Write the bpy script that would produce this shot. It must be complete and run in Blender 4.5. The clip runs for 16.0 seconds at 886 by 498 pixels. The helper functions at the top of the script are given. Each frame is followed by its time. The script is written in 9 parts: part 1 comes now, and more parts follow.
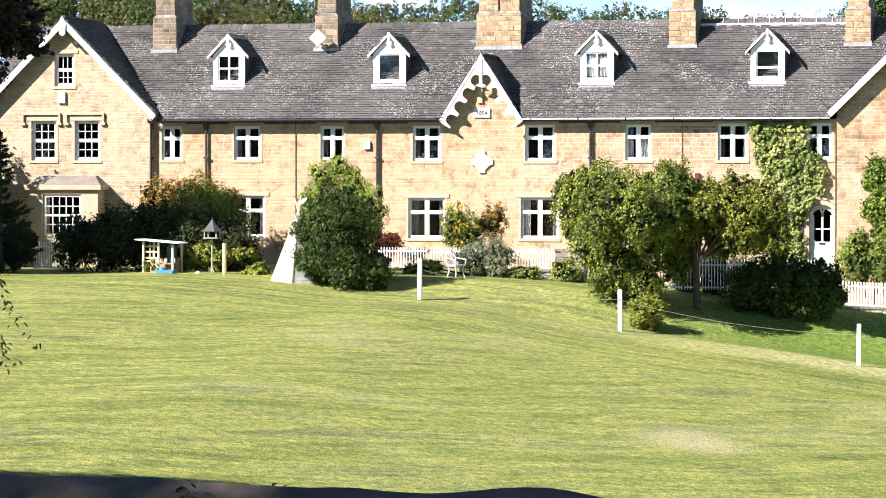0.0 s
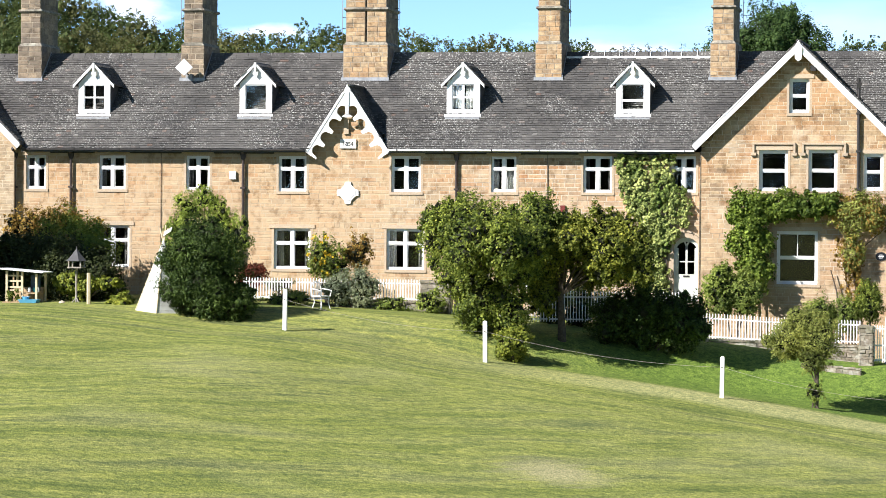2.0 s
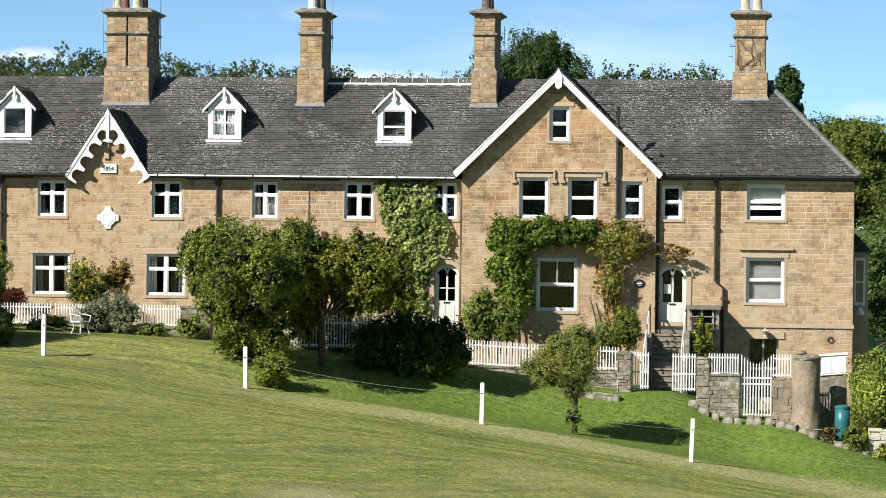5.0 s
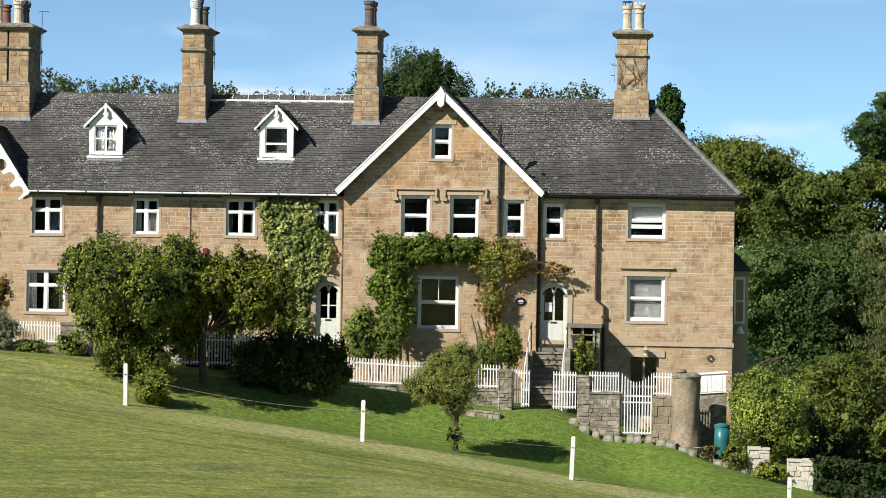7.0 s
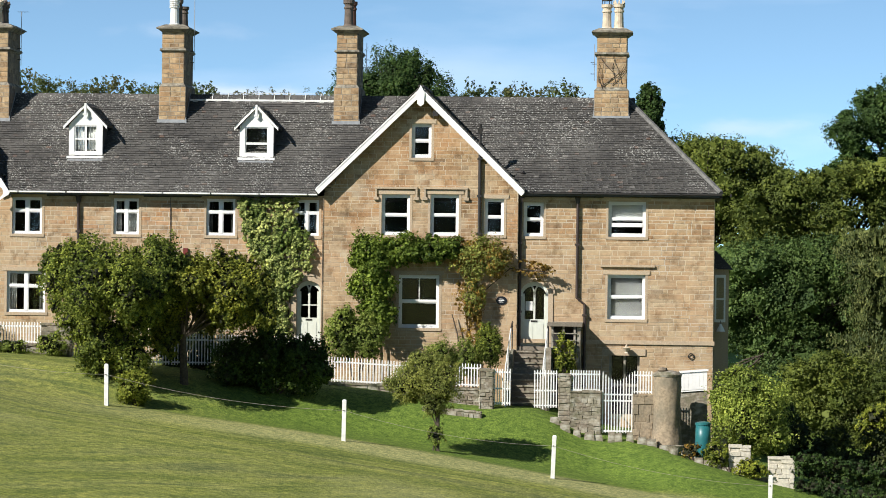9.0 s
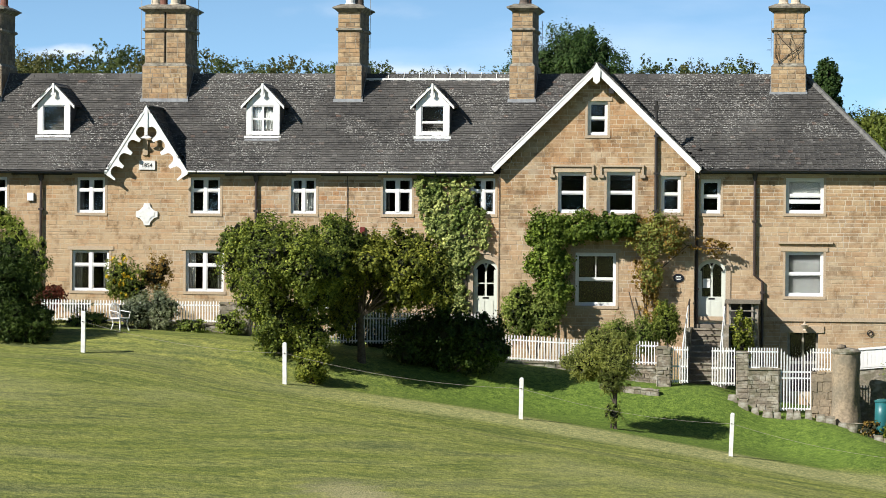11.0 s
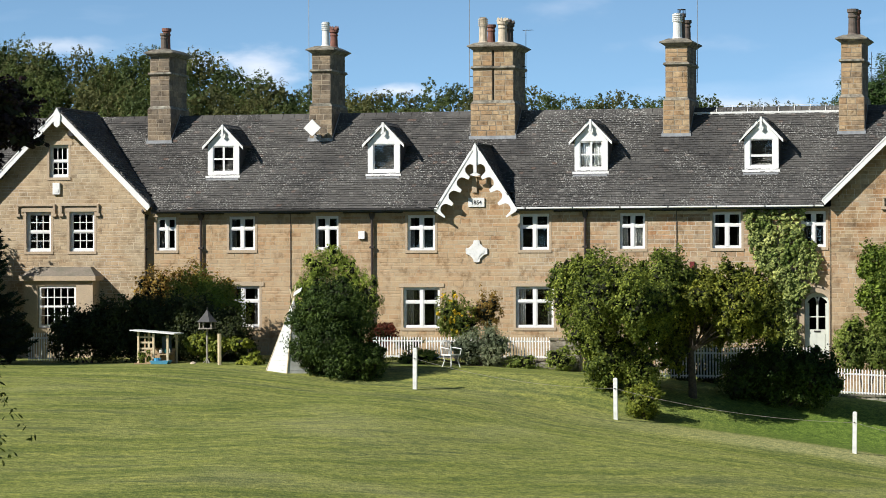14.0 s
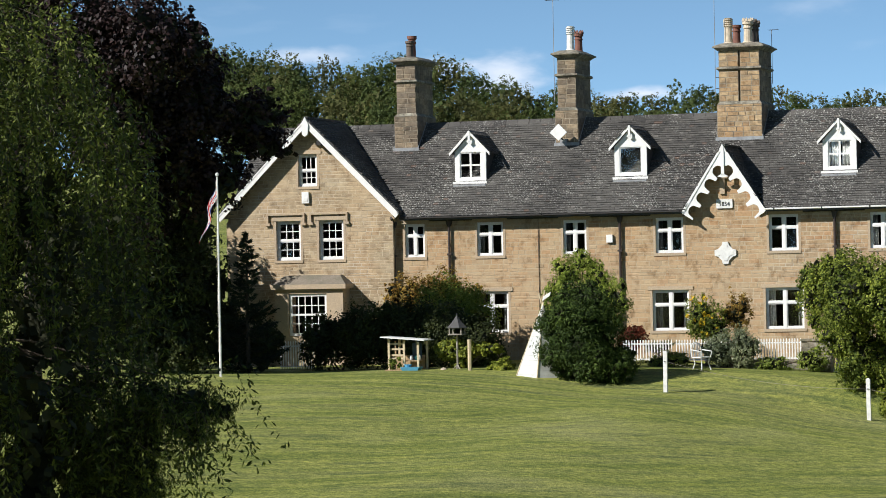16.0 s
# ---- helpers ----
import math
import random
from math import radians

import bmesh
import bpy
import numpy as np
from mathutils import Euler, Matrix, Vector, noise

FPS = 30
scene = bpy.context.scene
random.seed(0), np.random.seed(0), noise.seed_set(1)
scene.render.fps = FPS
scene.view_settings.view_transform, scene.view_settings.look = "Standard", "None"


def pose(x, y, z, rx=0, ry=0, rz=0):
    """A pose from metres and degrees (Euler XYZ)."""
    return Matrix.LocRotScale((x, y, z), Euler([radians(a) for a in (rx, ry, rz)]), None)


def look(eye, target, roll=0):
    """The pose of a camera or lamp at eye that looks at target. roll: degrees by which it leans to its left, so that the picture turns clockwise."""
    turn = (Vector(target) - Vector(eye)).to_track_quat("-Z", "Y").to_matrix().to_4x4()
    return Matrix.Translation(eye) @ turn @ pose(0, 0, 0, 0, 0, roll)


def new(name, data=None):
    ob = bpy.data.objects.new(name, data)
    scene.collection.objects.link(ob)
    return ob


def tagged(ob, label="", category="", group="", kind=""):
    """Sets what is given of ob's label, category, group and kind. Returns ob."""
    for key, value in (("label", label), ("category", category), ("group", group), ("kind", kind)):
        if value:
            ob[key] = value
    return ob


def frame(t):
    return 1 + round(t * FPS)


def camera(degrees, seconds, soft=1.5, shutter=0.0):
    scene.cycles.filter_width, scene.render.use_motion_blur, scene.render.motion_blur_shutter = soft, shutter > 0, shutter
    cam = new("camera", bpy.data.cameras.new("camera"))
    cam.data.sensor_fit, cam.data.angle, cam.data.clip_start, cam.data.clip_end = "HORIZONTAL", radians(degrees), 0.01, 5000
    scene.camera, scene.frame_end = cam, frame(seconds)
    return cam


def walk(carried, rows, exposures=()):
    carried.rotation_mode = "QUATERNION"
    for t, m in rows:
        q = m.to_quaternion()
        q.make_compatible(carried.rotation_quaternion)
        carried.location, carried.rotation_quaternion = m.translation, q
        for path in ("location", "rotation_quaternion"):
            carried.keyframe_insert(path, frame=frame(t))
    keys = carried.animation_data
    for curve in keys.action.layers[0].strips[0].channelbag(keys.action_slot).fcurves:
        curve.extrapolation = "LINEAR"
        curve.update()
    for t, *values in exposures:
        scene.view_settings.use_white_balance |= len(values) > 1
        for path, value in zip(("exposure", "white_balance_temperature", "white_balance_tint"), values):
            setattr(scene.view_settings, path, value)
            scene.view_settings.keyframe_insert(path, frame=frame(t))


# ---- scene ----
# ---------------------------------------------------------------- camera
EYE = 3.2
TURNS = [
    (0.0, -13.7677, -1.2863, 0.058), (0.5, -12.8334, -0.941, -0.06), (1.0, -12.4076, -0.6574, 0.098),
    (1.5, -11.9982, -0.6556, 0.092), (2.0, -11.2491, -0.6938, 0.409), (2.5, -10.3287, -0.7459, 0.386),
    (3.0, -9.7497, -0.6708, 0.342), (3.5, -9.3257, -0.5545, 0.592), (4.0, -8.3978, -0.3143, 0.65),
    (4.5, -7.587, -0.0045, 0.624), (5.0, -6.7742, -0.1651, 0.674), (5.2, -6.4572, -0.254, 0.666), (7.5, -4.3117, 0.2837, 0.871),
    (8.0, -4.1453, 0.3003, 0.747), (8.2, -4.0666, 0.3006, 0.78), (10.3, -5.7687, -0.2064, 0.30), (10.5, -6.288, -0.2525, 0.264), (11.0, -7.4987, -0.2607, 0.438),
    (11.5, -8.4265, -0.3643, 0.501), (12.0, -8.9672, -0.3879, 0.42), (12.5, -9.9109, 0.0126, 0.357),
    (13.0, -11.0363, 0.2908, 0.155), (13.5, -12.4312, 0.4048, -0.057), (14.0, -13.6707, 0.3905, -0.194),
    (14.5, -14.7594, 0.3741, -0.407), (15.0, -15.9098, 0.4261, -0.556), (15.5, -17.0853, 0.5387, -0.765),
    (16.0, -18.3206, 0.5238, -1.115),
]
cam = camera(16.5, 16.0, soft=0.5)
walk(cam, [(t, pose(0, 0, EYE, 0, 0, -yaw) @ pose(0, 0, 0, 90 + pitch) @ pose(0, 0, 0, 0, 0, roll)) for t, yaw, pitch, roll in TURNS],
     exposures=[(0.0, 1.52, 6350, 19), (0.5, 1.43, 6300, 17), (1.0, 1.30, 6240, 15), (1.5, 1.19, 6230, 14), (2.5, 1.02, 6250, 13), (3.5, 0.84, 6300, 12), (5.0, 0.60, 6440, 10), (8.0, 0.45, 6500, 10), (11.0, 0.49, 6440, 10), (13.0, 0.42, 6400, 10), (16.0, 0.34, 6350, 10)])

# ---------------------------------------------------------------- light
SUN_FROM = Vector((-1.0, -1.0, 1.0)).normalized()
world = bpy.data.worlds.new("sky")
scene.world = world
world.use_nodes = True
wn, wl = world.node_tree.nodes, world.node_tree.links
wn.clear()
w_out = wn.new("ShaderNodeOutputWorld")
w_bg = wn.new("ShaderNodeBackground")
w_sky = wn.new("ShaderNodeTexSky")
w_sky.sky_type = "NISHITA"
w_sky.sun_disc = False
w_sky.sun_elevation = math.asin(SUN_FROM.z)
w_sky.sun_rotation = math.atan2(SUN_FROM.x, SUN_FROM.y)
w_sky.air_density, w_sky.dust_density, w_sky.ozone_density = 0.3, 0.0, 1.6
w_bg.inputs["Strength"].default_value = 0.125
w_map = wn.new("ShaderNodeTexCoord")
w_scale = wn.new("ShaderNodeMapping")
w_scale.inputs["Scale"].default_value = (7.0, 7.0, 30.0)
w_cloud = wn.new("ShaderNodeTexNoise")
w_cloud.inputs["Scale"].default_value = 1.0
w_cloud.inputs["Detail"].default_value = 6.0
w_ramp = wn.new("ShaderNodeValToRGB")
w_ramp.color_ramp.elements[0].position, w_ramp.color_ramp.elements[1].position = 0.57, 0.80
w_ramp.color_ramp.elements[0].color = (0, 0, 0, 1)
w_ramp.color_ramp.elements[1].color = (0.22, 0.22, 0.22, 1)
w_mix = wn.new("ShaderNodeMixRGB")
w_mix.inputs[2].default_value = (7.5, 7.9, 8.6, 1)
w_lift = wn.new("ShaderNodeMapping")
w_lift.inputs["Scale"].default_value = (1.0, 1.0, 1.0)
w_lift.inputs["Location"].default_value = (0.0, 0.0, 0.022)
wl.new(w_map.outputs["Generated"], w_lift.inputs["Vector"])
wl.new(w_lift.outputs["Vector"], w_sky.inputs["Vector"])
wl.new(w_map.outputs["Generated"], w_scale.inputs["Vector"])
wl.new(w_scale.outputs["Vector"], w_cloud.inputs["Vector"])
w_xyz = wn.new("ShaderNodeSeparateXYZ")
wl.new(w_map.outputs["Generated"], w_xyz.inputs[0])
w_band = wn.new("ShaderNodeValToRGB")
while len(w_band.color_ramp.elements) < 4:
    w_band.color_ramp.elements.new(0.5)
for el, (p, v) in zip(w_band.color_ramp.elements, ((0.03, 0.0), (0.055, 0.1), (0.075, 0.06), (0.11, 0.0))):
    el.position = p
    el.color = (v, v, v, 1)
wl.new(w_xyz.outputs["Z"], w_band.inputs["Fac"])
w_more = wn.new("ShaderNodeMath")
w_more.operation = "ADD"
wl.new(w_cloud.outputs["Fac"], w_more.inputs[0])
wl.new(w_band.outputs["Color"], w_more.inputs[1])
wl.new(w_more.outputs[0], w_ramp.inputs["Fac"])
wl.new(w_ramp.outputs["Color"], w_mix.inputs[0])
w_tint = wn.new("ShaderNodeMixRGB")
w_tint.blend_type = "MULTIPLY"
w_tint.inputs[0].default_value = 1.0
w_tint.inputs[2].default_value = (1.04, 1.12, 0.95, 1)
wl.new(w_sky.outputs["Color"], w_tint.inputs[1])
wl.new(w_tint.outputs["Color"], w_mix.inputs[1])


def cloud(az, el, wide, high, strength, under):
    """A low bank of cloud: a soft oval of the sky broken up by noise. Angles in degrees."""
    a, e = radians(az), radians(el)
    d = wn.new("ShaderNodeVectorMath")
    d.operation = "SUBTRACT"
    d.inputs[1].default_value = (math.cos(e) * math.sin(a), math.cos(e) * math.cos(a), math.sin(e))
    wl.new(w_map.outputs["Generated"], d.inputs[0])
    k = wn.new("ShaderNodeVectorMath")
    k.operation = "MULTIPLY"
    k.inputs[1].default_value = (1 / radians(wide), 1 / radians(wide), 1 / radians(high))
    wl.new(d.outputs[0], k.inputs[0])
    r = wn.new("ShaderNodeVectorMath")
    r.operation = "LENGTH"
    wl.new(k.outputs[0], r.inputs[0])
    m = wn.new("ShaderNodeMath")
    m.operation = "MULTIPLY_ADD"
    m.inputs[1].default_value = 2.0
    wl.new(w_puff.outputs["Fac"], m.inputs[0])
    wl.new(r.outputs["Value"], m.inputs[2])
    f = wn.new("ShaderNodeMapRange")
    f.interpolation_type = "SMOOTHSTEP"
    f.inputs["From Min"].default_value, f.inputs["From Max"].default_value = 2.05, 0.85
    f.inputs["To Max"].default_value = strength
    wl.new(m.outputs[0], f.inputs["Value"])
    x = wn.new("ShaderNodeMixRGB")
    x.inputs[2].default_value = (5.6, 6.0, 6.7, 1)
    wl.new(f.outputs[0], x.inputs[0])
    wl.new(under, x.inputs[1])
    return x.outputs[0]


w_fine = wn.new("ShaderNodeMapping")
w_fine.inputs["Scale"].default_value = (60.0, 60.0, 150.0)
wl.new(w_map.outputs["Generated"], w_fine.inputs["Vector"])
w_puff = wn.new("ShaderNodeTexNoise")
w_puff.inputs["Scale"].default_value = 1.0
w_puff.inputs["Detail"].default_value = 7.0
wl.new(w_fine.outputs["Vector"], w_puff.inputs["Vector"])
SKY = w_mix.outputs["Color"]
for bank in ((-17.1, 3.75, 1.1, 0.5, 0.85), (-18.3, 3.9, 0.9, 0.35, 0.6), (-20.8, 4.2, 1.2, 0.22, 0.6), (-14.5, 3.36, 0.8, 0.17, 0.95), (-8.0, 3.0, 1.6, 0.3, 0.75), (-9.2, 4.2, 1.5, 0.2, 0.2),
             (-11.5, 4.9, 1.2, 0.35, 0.22), (1.3, 2.5, 1.5, 0.26, 0.35), (-25.0, 4.0, 2.5, 0.5, 0.7), (8.0, 3.2, 3.0, 0.5, 0.5), (-40.0, 5.0, 5.0, 0.9, 0.7), (30.0, 5.0, 6.0, 0.9, 0.6)):
    SKY = cloud(*bank, SKY)
wl.new(SKY, w_bg.inputs["Color"])
wl.new(w_bg.outputs["Background"], w_out.inputs["Surface"])

sun = new("sun", bpy.data.lights.new("sun", "SUN"))
sun.data.energy = 5.0
sun.data.angle = radians(0.5)
sun.data.color = (1.0, 0.965, 0.90)
sun.matrix_world = look(SUN_FROM * 60, (0, 0, 0))


# ---------------------------------------------------------------- materials
def material(name, rough=0.8, metal=0.0, spec=0.5):
    m = bpy.data.materials.new(name)
    m.use_nodes = True
    b = m.node_tree.nodes["Principled BSDF"]
    b.inputs["Roughness"].default_value = rough
    b.inputs["Metallic"].default_value = metal
    b.inputs["Specular IOR Level"].default_value = spec
    return m, m.node_tree.nodes, m.node_tree.links, b


def noise_node(n, l, scale, detail=4.0, stretch=None):
    """A noise in object space, at metres."""
    tc = n.new("ShaderNodeTexCoord")
    tex = n.new("ShaderNodeTexNoise")
    tex.inputs["Scale"].default_value = scale
    tex.inputs["Detail"].default_value = detail
    if stretch:
        mp = n.new("ShaderNodeMapping")
        mp.inputs["Scale"].default_value = stretch
        l.new(tc.outputs["Object"], mp.inputs["Vector"])
        l.new(mp.outputs["Vector"], tex.inputs["Vector"])
    else:
        l.new(tc.outputs["Object"], tex.inputs["Vector"])
    return tex


def ramp_node(n, l, fac, stops, interp="LINEAR"):
    r = n.new("ShaderNodeValToRGB")
    r.color_ramp.interpolation = interp
    e = r.color_ramp.elements
    while len(e) < len(stops):
        e.new(0.5)
    for el, (p, c) in zip(e, stops):
        el.position = p
        el.color = (*c, 1)
    l.new(fac, r.inputs["Fac"])
    return r


def mix_node(n, l, fac, a, b, mode="MIX"):
    m = n.new("ShaderNodeMixRGB")
    m.blend_type = mode
    for k, v in ((0, fac), (1, a), (2, b)):
        if isinstance(v, (int, float)):
            m.inputs[k].default_value = v
        elif isinstance(v, tuple):
            m.inputs[k].default_value = (*v, 1)
        else:
            l.new(v, m.inputs[k])
    return m.outputs[0]


def bump_node(n, l, b, height, strength, distance=0.02):
    bp = n.new("ShaderNodeBump")
    bp.inputs["Strength"].default_value = strength
    bp.inputs["Distance"].default_value = distance
    l.new(height, bp.inputs["Height"])
    l.new(bp.outputs["Normal"], b.inputs["Normal"])


def random_out(n, island):
    return n.new("ShaderNodeNewGeometry").outputs["Random Per Island"] if island else n.new("ShaderNodeObjectInfo").outputs["Random"]


def varied(name, stops, island=True, rough=0.85, grain=(30.0, 0.35), stain=(0.6, (0.5, 0.5, 0.5), 0.3), bump=0.4, spec=0.3):
    """Pieces of differing colour with grain within each and broad stains over all."""
    m, n, l, b = material(name, rough, spec=spec)
    base = ramp_node(n, l, random_out(n, island), stops).outputs["Color"]
    g = noise_node(n, l, grain[0], 5.0)
    gr = ramp_node(n, l, g.outputs["Fac"], [(0.3, (1 - grain[1],) * 3), (0.7, (1.0,) * 3)]).outputs["Color"]
    c = mix_node(n, l, 1.0, base, gr, "MULTIPLY")
    s = noise_node(n, l, stain[0], 4.0)
    sf = ramp_node(n, l, s.outputs["Fac"], [(0.42, (0, 0, 0)), (0.66, (stain[2],) * 3)]).outputs["Color"]
    c = mix_node(n, l, sf, c, stain[1])
    if len(stain) > 3:
        s2 = noise_node(n, l, stain[0] * 1.7, 6.0, (1.0, 1.0, 1.6))
        f2 = ramp_node(n, l, s2.outputs["Fac"], [(0.30, (stain[4],) * 3), (0.50, (0, 0, 0))]).outputs["Color"]
        c = mix_node(n, l, f2, c, stain[3])
    l.new(c, b.inputs["Base Color"])
    bump_node(n, l, b, g.outputs["Fac"], bump, 0.01)
    return m


STONE_STOPS = [(0.0, (0.405, 0.200, 0.094)), (0.14, (0.491, 0.342, 0.198)), (0.28, (0.382, 0.264, 0.161)), (0.42, (0.528, 0.379, 0.225)),
               (0.56, (0.475, 0.243, 0.112)), (0.70, (0.491, 0.328, 0.184)), (0.84, (0.291, 0.204, 0.131)), (1.0, (0.537, 0.407, 0.262))]


def washed(m, scale, colour, amount, lo=0.44, hi=0.62):
    """Lays a broad wash of one colour over the pieces and joints of a wall."""
    n, l = m.node_tree.nodes, m.node_tree.links
    b = n["Principled BSDF"]
    old = b.inputs["Base Color"].links[0].from_socket
    t = n.new("ShaderNodeTexNoise")
    t.inputs["Scale"].default_value, t.inputs["Detail"].default_value = scale, 5.0
    l.new(n.new("ShaderNodeNewGeometry").outputs["Position"], t.inputs["Vector"])
    f = ramp_node(n, l, t.outputs["Fac"], [(lo, (0, 0, 0)), (hi, (amount,) * 3)]).outputs["Color"]
    l.new(mix_node(n, l, f, old, colour), b.inputs["Base Color"])
    return m


def mottled(m, scale, low, high):
    """Blotches of weathering a hand or two across over stones and joints alike."""
    n, l = m.node_tree.nodes, m.node_tree.links
    b = n["Principled BSDF"]
    old = b.inputs["Base Color"].links[0].from_socket
    t = n.new("ShaderNodeTexNoise")
    t.inputs["Scale"].default_value, t.inputs["Detail"].default_value, t.inputs["Roughness"].default_value = scale, 7.0, 0.68
    l.new(n.new("ShaderNodeNewGeometry").outputs["Position"], t.inputs["Vector"])
    f = ramp_node(n, l, t.outputs["Fac"], [(0.34, low), (0.48, (1.0, 1.0, 1.0)), (0.66, high)]).outputs["Color"]
    l.new(mix_node(n, l, 1.0, old, f, "MULTIPLY"), b.inputs["Base Color"])
    return m


def faded(m, x_from, x_to, colour, amount):
    """An older, sandier stretch of wall that ends raggedly between two places along the house."""
    n, l = m.node_tree.nodes, m.node_tree.links
    b = n["Principled BSDF"]
    old = b.inputs["Base Color"].links[0].from_socket
    place = n.new("ShaderNodeNewGeometry").outputs["Position"]
    xyz = n.new("ShaderNodeSeparateXYZ")
    l.new(place, xyz.inputs[0])
    t = n.new("ShaderNodeTexNoise")
    t.inputs["Scale"].default_value, t.inputs["Detail"].default_value = 0.8, 5.0
    l.new(place, t.inputs["Vector"])
    add = n.new("ShaderNodeMath")
    add.operation = "MULTIPLY_ADD"
    add.inputs[1].default_value = 5.0
    l.new(t.outputs["Fac"], add.inputs[0])
    l.new(xyz.outputs["X"], add.inputs[2])
    f = n.new("ShaderNodeMapRange")
    f.inputs["From Min"].default_value, f.inputs["From Max"].default_value = x_to + 2.5, x_from + 2.5
    f.inputs["To Max"].default_value = amount
    l.new(add.outputs[0], f.inputs["Value"])
    l.new(mix_node(n, l, f.outputs[0], old, colour), b.inputs["Base Color"])
    return m


def house_stone(name, stops, island, soft):
    """Sandstone with a redder, freshly pointed upper storey and greyer washed courses below it."""
    m = varied(name, stops, island, 0.9, (11.0, 0.4), (0.75, (0.49, 0.265, 0.125), soft, (0.50, 0.42, 0.30), soft), 0.8)
    n, l = m.node_tree.nodes, m.node_tree.links
    b = n["Principled BSDF"]
    old = b.inputs["Base Color"].links[0].from_socket
    z = n.new("ShaderNodeSeparateXYZ")
    l.new(n.new("ShaderNodeNewGeometry").outputs["Position"], z.inputs[0])
    w = noise_node(n, l, 0.7, 4.0)
    add = n.new("ShaderNodeMath")
    add.operation = "MULTIPLY_ADD"
    add.inputs[1].default_value = 2.4
    l.new(w.outputs["Fac"], add.inputs[0])
    l.new(z.outputs["Z"], add.inputs[2])
    f = n.new("ShaderNodeMapRange")
    f.inputs["From Min"].default_value, f.inputs["From Max"].default_value = 5.6, 4.6
    f.inputs["To Max"].default_value = 0.3
    l.new(add.outputs[0], f.inputs["Value"])
    l.new(mix_node(n, l, f.outputs[0], old, (0.50, 0.395, 0.265)), b.inputs["Base Color"])
    return m


M_STONE = house_stone("coursed_sandstone", STONE_STOPS, True, 0.45)
WING_STOPS = [(0.0, (0.357, 0.267, 0.163)), (0.2, (0.452, 0.356, 0.229)), (0.4, (0.392, 0.280, 0.167)), (0.6, (0.479, 0.374, 0.242)), (0.8, (0.322, 0.249, 0.163)), (1.0, (0.435, 0.334, 0.211))]
M_STONE_WING = varied("thin_coursed_sandstone", WING_STOPS, True, 0.9, (9.0, 0.3), (0.5, (0.53, 0.365, 0.215), 0.5, (0.45, 0.38, 0.27), 0.5), 0.8)
SMOOTH_STOPS = [(0.0, (0.369, 0.200, 0.091)), (0.15, (0.450, 0.312, 0.173)), (0.3, (0.324, 0.186, 0.089)), (0.45, (0.477, 0.344, 0.200)), (0.6, (0.414, 0.256, 0.129)), (0.75, (0.261, 0.181, 0.109)), (0.88, (0.441, 0.307, 0.168)), (1.0, (0.495, 0.372, 0.223))]
M_STONE_FINE = house_stone("fine_jointed_sandstone", SMOOTH_STOPS, True, 0.5)
M_STONE_PIECE = house_stone("fine_jointed_sandstone_block", SMOOTH_STOPS, False, 0.5)
M_MORTAR = varied("lime_mortar", [(0.0, (0.56, 0.46, 0.33)), (1.0, (0.60, 0.50, 0.36))], True, 0.95, (40.0, 0.3))
M_MORTAR_TAN = varied("tan_mortar", [(0.0, (0.55, 0.44, 0.30)), (1.0, (0.60, 0.485, 0.335))], True, 0.95, (40.0, 0.3))
for m in (M_STONE_FINE, M_STONE_PIECE, M_MORTAR_TAN):
    washed(m, 0.6, (0.44, 0.32, 0.195), 0.3)
washed(M_STONE_WING, 0.6, (0.46, 0.35, 0.22), 0.4)
for m in (M_STONE, M_MORTAR):
    washed(m, 0.5, (0.47, 0.36, 0.235), 0.3, 0.46, 0.64)
    faded(m, -21.5, -18.5, (0.44, 0.345, 0.21), 0.2)
faded(M_MORTAR, -25.5, -22.0, (0.41, 0.305, 0.185), 0.55)
faded(M_STONE, -25.5, -22.0, (0.48, 0.315, 0.165), 0.25)
for m in (M_STONE_FINE, M_STONE_PIECE, M_MORTAR_TAN):
    mottled(m, 2.4, (0.64, 0.60, 0.55), (1.10, 1.13, 1.15))
for m in (M_STONE, M_MORTAR):
    mottled(m, 2.9, (0.62, 0.58, 0.53), (1.04, 1.07, 1.08))
for m in (M_STONE_WING,):
    mottled(m, 2.6, (0.66, 0.62, 0.58), (1.14, 1.15, 1.16))
M_DRESSED = varied("dressed_sandstone", [(0.0, (0.50, 0.385, 0.265)), (1.0, (0.54, 0.42, 0.285))], True, 0.9, (25.0, 0.3), (1.2, (0.34, 0.28, 0.21), 0.5))
# Soot, darkened further so the stacks' sides carry shade in their colour.
M_STACK = varied("sooty_shaded_chimney_sandstone", [(0.0, (0.32, 0.24, 0.155)), (0.25, (0.21, 0.165, 0.115)), (0.5, (0.40, 0.305, 0.20)), (0.75, (0.26, 0.195, 0.13)), (1.0, (0.17, 0.135, 0.10))],
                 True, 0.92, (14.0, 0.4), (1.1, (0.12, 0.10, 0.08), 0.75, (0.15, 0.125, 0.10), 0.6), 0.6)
M_STACK_TAN = varied("tan_chimney_sandstone", [(0.0, (0.50, 0.345, 0.19)), (0.3, (0.38, 0.25, 0.138)), (0.6, (0.56, 0.41, 0.24)), (1.0, (0.31, 0.215, 0.13))],
                     True, 0.92, (12.0, 0.36), (1.3, (0.46, 0.27, 0.13), 0.5, (0.17, 0.135, 0.095), 0.7), 0.6)
for m in (M_STACK, M_STACK_TAN):
    mottled(m, 3.6, (0.56, 0.52, 0.48), (1.12, 1.13, 1.14))
